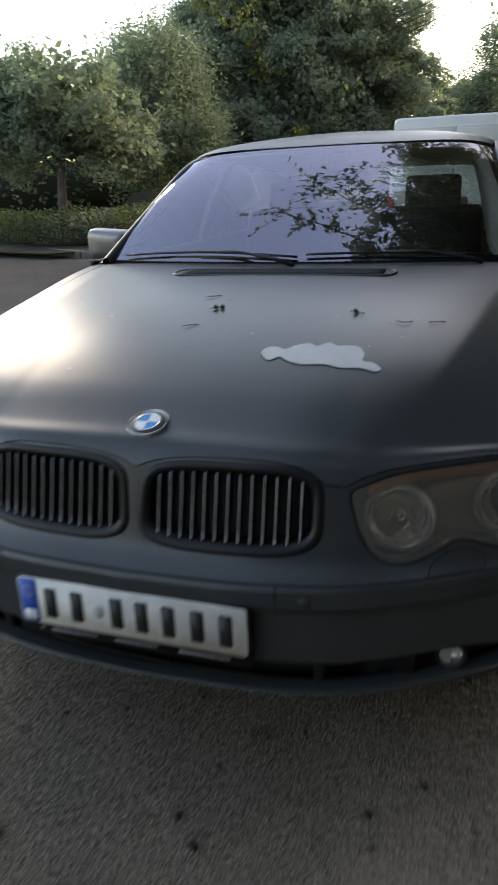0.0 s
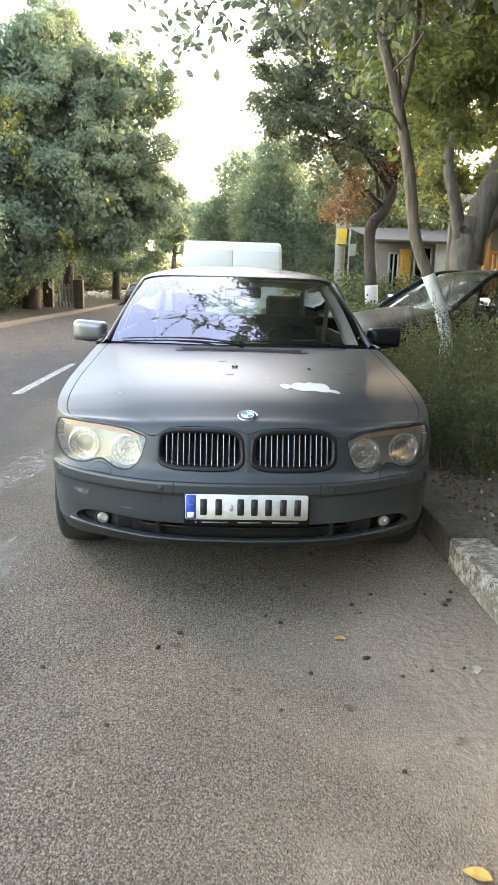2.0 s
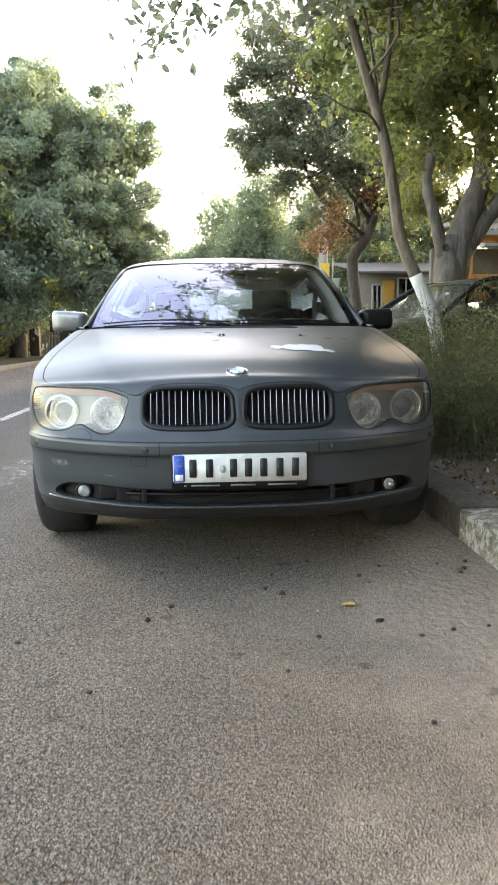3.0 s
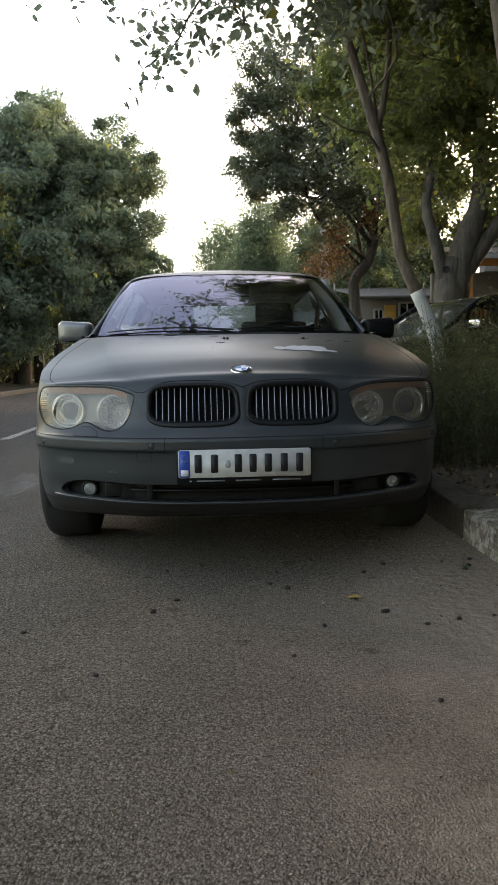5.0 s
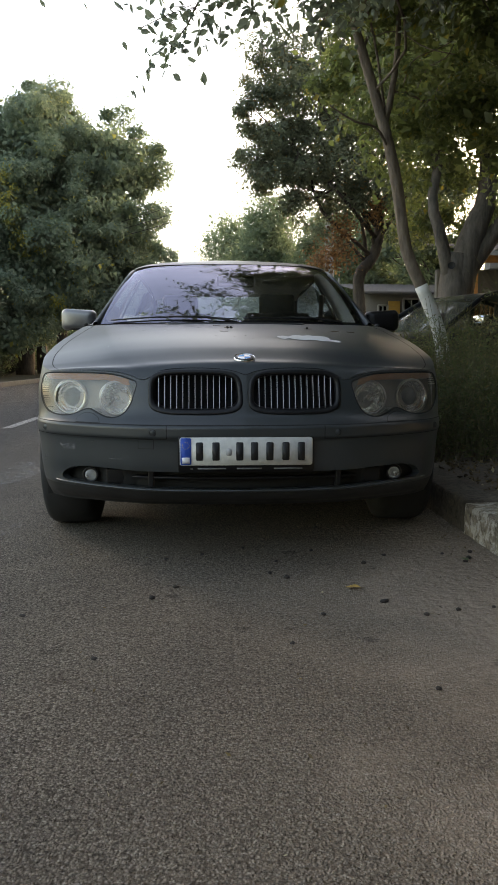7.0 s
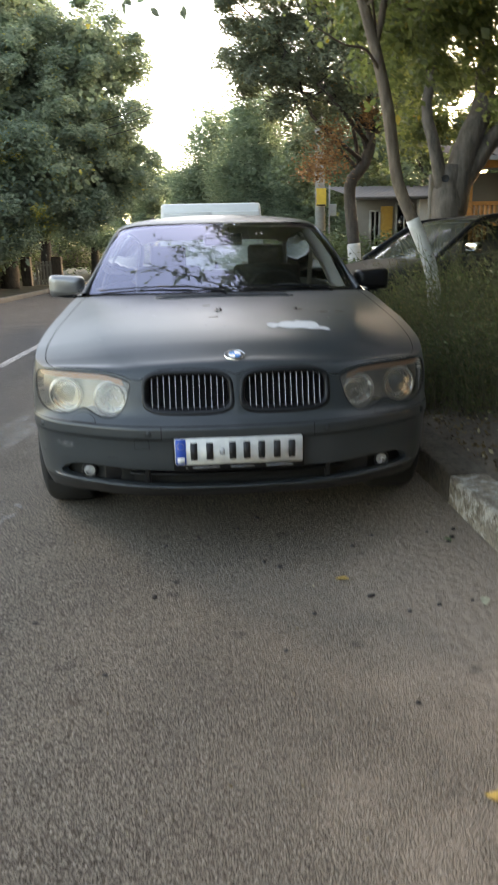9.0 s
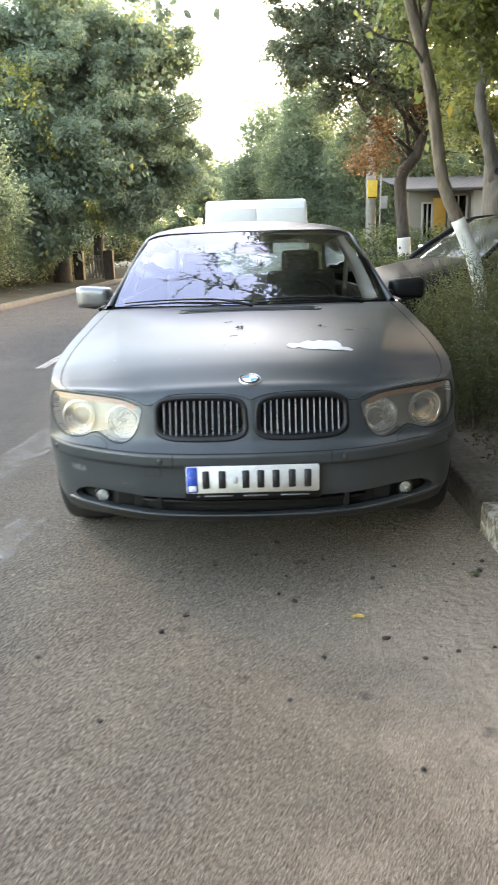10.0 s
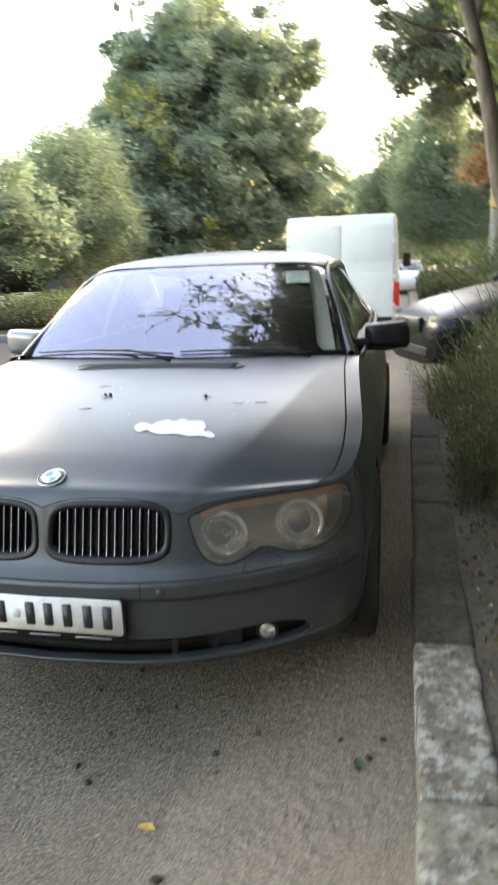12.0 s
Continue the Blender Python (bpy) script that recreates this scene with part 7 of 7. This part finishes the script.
def porch():
    p = thing("porch", "orange stained timber porch with a sheet roof", "porch")
    for x in (5.9, 7.2, 8.5):
        part("post", box(x, 13.4, 1.7, 0.12, 0.12, 2.9, 0.01), M_ORANGE, p)
    part("beam", box(7.2, 13.4, 3.12, 2.9, 0.14, 0.16, 0.01), M_ORANGE, p)
    part("rail", box(7.2, 13.4, 2.3, 2.6, 0.07, 0.08, 0.008), M_ORANGE, p)
    part("rail", box(7.2, 13.4, 1.35, 2.6, 0.07, 0.08, 0.008), M_ORANGE, p)
    for k in range(24):
        part("slat", box(5.98 + 0.106 * k, 13.4, 1.85, 0.07, 0.025, 0.95), M_ORANGE, p)
    part("back_wall", box(7.3, 15.6, 1.7, 3.2, 0.2, 2.9), M_STUCCO, p)
    rf = [(5.4 + 3.6 * a, 12.9 + 3 * b, 3.25 + 0.6 * b + 0.02 * math.sin(a * 150)) for a in np.linspace(0, 1, 120) for b in (0, 1)]
    part("roof", (rf, grid_faces(120, 2)), M_ROOF, p)


porch()
pole = thing("utility_pole", "tapered concrete utility pole with a yellow notice", "pole")
part("shaft", tube([(3.69, 20, 0.2), (3.64, 20, 4.0), (3.6, 20, 8.0)], [0.17, 0.145, 0.11], 10), M_CONCRETE, pole)
sg = part("notice", box(3.66, 19.80, 2.98, 0.3, 0.02, 0.52, 0.004), M_YELLOW, pole, "yellow notice strapped to the pole")
part("notice_bar", box(3.66, 19.785, 2.75, 0.26, 0.008, 0.04), M_INK, sg)
part("meter_box", box(4.02, 19.85, 2.6, 0.22, 0.16, 0.36, 0.02), M_CONCRETE, pole)
part("pipe", tube([(3.92, 19.85, 0.3), (3.92, 19.85, 3.4)], 0.025, 6), M_CONCRETE, pole)
for z in (6.9, 7.2, 7.5):
    w = [(3.6 + (-16 - 3.6) * t, 20 + 22 * t, z - 1.2 * math.sin(math.pi * t) + 0.8 * t) for t in np.linspace(0, 1, 24)]
    tagged(part("overhead_wire", tube(w, 0.012, 4), M_CABLE), "thin black overhead wire across the street", "wire", "overhead wires")
gate = thing("gate", "small pale slatted gate between hedge gaps", "gate")
for k in range(5):
    part("slat", box(-7.9 + 0.16 * k, 32.4, 0.75, 0.1, 0.03, 1.1, 0.005), M_CONCRETE, gate)
for z in (0.4, 1.1):
    part("rail", box(-7.58, 32.43, z, 0.9, 0.03, 0.08), M_CONCRETE, gate)
for x in (-8.3, -6.85):
    tagged(part("gate_post", box(x - 0.1, 32.5, 0.75, 0.45, 0.4, 1.5, 0.02), M_BARKDARK), "dark weathered gate post", "post", "gate posts")

# ---------------------------------------------------------------- weeds, litter, fallen fruit
def weeds(name, label, n, area, hmin, hmax, seed, leaf=0.035, mat=None):
    """Rank weeds: thin stems with narrow leaves, taller towards the middle of the bed."""
    r = np.random.default_rng(seed)
    stems, leaves = [], []
    k = 0
    while k < n:
        x, y = r.uniform(area[0], area[1]), r.uniform(area[2], area[3])
        lim = kerb_x(y) + 0.24 + 0.20 * noise.noise((y * 1.2, 3, 0)) + max(0, 1.9 - y) * 0.9
        if x < lim:
            continue
        k += 1
        t = min(1, (x - lim) / 0.5)
        h = (hmin + (hmax - hmin) * r.random() ** 0.8) * (0.45 + 0.55 * t) * (1 + 0.75 * noise.noise((x * 2.4, y * 2.4, 7.0)) + 0.3 * noise.noise((x * 7, y * 7, 2.0)))
        z = verge_z(x, y)
        lean = r.normal(size=2) * 0.22 * h
        p = spline([(x, y, z - 0.02), (x + lean[0] * 0.3, y + lean[1] * 0.3, z + h * 0.55), (x + lean[0], y + lean[1], z + h)], 6)
        stems.append(tube(p, np.linspace(0.0035, 0.0015, 6), 3, False))
        m = int(36 * h / 0.6) + 8
        f = r.random(m) ** 0.8
        q = p[np.clip((f * 5).astype(int), 0, 5)] + r.normal(size=(m, 3)) * np.array((0.045, 0.045, 0.04))
        leaves.append(q)
    w = tagged(new(name, leaf_mesh(name, np.vstack(leaves), leaf, -0.25, 0.24, seed, mat or M_WEED)), label, "weeds", kind="stuff")
    part("stems", merge(*stems), plain("weed_stem", (0.13, 0.12, 0.06), 0.8, vary=0.3), w)
    return w


weeds("weed_bed", "rank green weeds growing on the verge", 3300, (1.25, 4.0, 0.6, 4.6), 0.30, 0.9, 17, 0.036)
weeds("weed_bed", "tangled weeds under the black car's nose", 420, (1.3, 2.7, 4.3, 5.6), 0.25, 0.55, 21, 0.05)
weeds("weed_bed", "sparse low weeds by the kerb", 160, (1.4, 3.0, -2.0, 1.6), 0.08, 0.3, 18)
weeds("weed_bed", "tall dry yellowing weeds with seed heads", 150, (1.5, 3.6, 1.6, 4.6), 0.6, 1.0, 29, 0.03, M_WEEDDRY)
r = np.random.default_rng(4)
lp = []
for _ in range(3600):
    x, y = 1.3 + abs(r.normal()) * 0.6, r.uniform(-2.5, 4.5)
    x += 0.012 * y
    lp.append((x, y, verge_z(x, y) + 0.008))
lit = leaf_mesh("leaf_litter", np.array(lp), 0.032, 0.0, 0.55, 9, M_LITTER)
tagged(new("leaf_litter", lit), "dry fallen leaves on the verge soil", "leaf litter", kind="stuff")
lp = np.array([(r.uniform(-1.2, 1.08), r.uniform(-2.4, 1.2) if r.random() < 0.8 else r.uniform(1, 5), 0.005) for _ in range(560)])
lp[:, 0] = np.where(r.random(560) < 0.35, 1.05 - abs(r.normal(size=560)) * 0.12, lp[:, 0])
tagged(new("road_crumbs", leaf_mesh("road_crumbs", lp, 0.013, 0.0, 0.45, 12, M_LITTER)), "small dry leaf crumbs scattered on the road", "debris", kind="stuff")


def fruit_mesh(seed):
    bm = bmesh.new()
    bmesh.ops.create_icosphere(bm, subdivisions=2, radius=0.011)
    for v in bm.verts:
        v.co *= 1 + 0.35 * noise.noise(v.co * 90 + Vector((seed, 0, 0)))
        v.co.z *= 0.62
    me = bpy.data.meshes.new("fallen_fruit")
    bm.to_mesh(me)
    bm.free()
    return finish(me, M_FRUIT)


FM = [fruit_mesh(i * 3.7) for i in range(4)]
SPOTS = [(0.23, -0.5), (0.44, -1.04), (0.69, -0.48), (0.57, -0.52), (0.92, 0.08), (0.86, 0.2), (0.82, -0.46), (0.46, -0.39), (0.1, -0.73), (0.09, -0.04), (0.15, -0.1),
         (0.13, 0.12), (-0.27, -0.19), (-0.35, -0.31), (-0.33, 0.18), (-0.47, -0.81), (-0.76, -0.46), (0.0, 0.34), (0.1, 0.48), (0.38, 0.69), (0.68, 0.6), (0.6, 0.19), (0.49, 0.08), (0.3, 0.28), (-0.18, 0.24), (0.99, 0.22), (0.95, 0.13)]
for i, (x, y) in enumerate(SPOTS):
    ob = new("fallen_fruit", FM[i % 4])
    s = r.uniform(0.65, 1.1)
    ob.matrix_basis = pose(x, y, 0.005 * s, 0, 0, r.uniform(0, 360)) @ Matrix.Diagonal((s * r.uniform(0.8, 1.5), s, s, 1))
    tagged(ob, "dark shrivelled fruit fallen on the asphalt", "fallen fruit", "fallen fruit on the road")
    if i % 3 == 0:
        a = r.uniform(0, 6.28)
        part("stalk", tube([(0, 0, 0.004), (0.02 * math.cos(a), 0.02 * math.sin(a), 0.007), (0.045 * math.cos(a + 0.4), 0.045 * math.sin(a + 0.4), 0.002)], 0.0012, 4), M_STEM, ob)


def flat_leaf(x, y, z, rot, length, mat, label, group="fallen leaves"):
    v = []
    for i in range(9):
        t = i / 8
        w = 0.27 * length * math.sin(math.pi * t ** 0.8) + 0.001
        for s in (-1, 0, 1):
            v.append((s * w, (t - 0.5) * length, 0.004 + 0.10 * length * abs(s) * (0.5 + 0.5 * math.sin(t * 5)) + 0.02 * length * math.sin(3 * t)))
    ob = part("fallen_leaf", (v, grid_faces(9, 3)), mat)
    ob.matrix_basis = pose(x, y, z, 0, 0, rot)
    part("leaf_stalk", tube([(0, -0.5 * length, 0.005), (0.004, -0.75 * length, 0.004)], 0.0012, 4), M_STEM, ob)
    return tagged(ob, label, "leaf", group)


flat_leaf(0.38, -0.24, 0.002, 75, 0.055, M_YLEAF, "yellow-brown fallen leaf lying on the asphalt")
flat_leaf(0.52, -1.42, 0.002, 60, 0.075, M_YLEAF, "bright yellow fallen leaf lying on the asphalt")
flat_leaf(0.86, -0.48, 0.002, 160, 0.06, plain("pale_leaf", (0.4, 0.36, 0.24), 0.7, vary=0.2, scale=50), "pale dry leaf lying by the kerb")
flat_leaf(0.92, 0.1, 0.002, 20, 0.05, plain("green_leaf", (0.06, 0.09, 0.03), 0.6, vary=0.2, scale=50), "curled green leaf lying by the kerb")
flat_leaf(1.06, -0.40, 0.002, 10, 0.03, plain("rust_leaf", (0.35, 0.16, 0.05), 0.6, vary=0.2, scale=50), "small orange leaf lying in the gutter")

# fruit with stalks and specks on the bonnet
for x, y, n in ((-0.055, 0.74, 2), (0.335, 0.745, 1), (-0.08, 0.60, 0), (-0.11, 0.86, 0), (0.46, 0.70, 0), (0.54, 0.72, 0)):
    for k in range(n):
        ob = new("fallen_fruit", FM[k])
        ob.matrix_basis = pose(x + 0.017 * k, y + 0.006 * k, bonnet_z(x + 0.017 * k, y) + 0.007, 0, 0, 70 * k) @ Matrix.Diagonal((0.6, 0.6, 0.9, 1))
        tagged(ob, "dark shrivelled fruit lying on the bonnet", "fallen fruit", "fallen fruit on the bonnet")
    pts = [(x - 0.015 + 0.04 * t, y + 0.012 * math.sin(4 * t + x * 20), bonnet_z(x - 0.015 + 0.04 * t, y) + 0.004) for t in np.linspace(0, 1, 8)]
    tagged(part("stalk", tube(pts, 0.0012, 4), M_STEM), "thin dry fruit stalk lying on the bonnet", "stalk", "stalks on the bonnet")
for k in range(36):
    x, y = r.uniform(-0.6, 0.62), r.uniform(0.35, 1.15)
    sp = part("speck", shifted(revolve([(0.0001, 0.0012), (0.0022, 0.0008), (0.0028, 0)], 7, "z"), m=Matrix.Translation((x, y, bonnet_z(x, y) + 0.0005)) @ Matrix.Diagonal((r.uniform(0.5, 1.4), r.uniform(0.5, 1.4), 1, 1))), M_FRUIT if k % 2 else M_PATCH, bonnet)
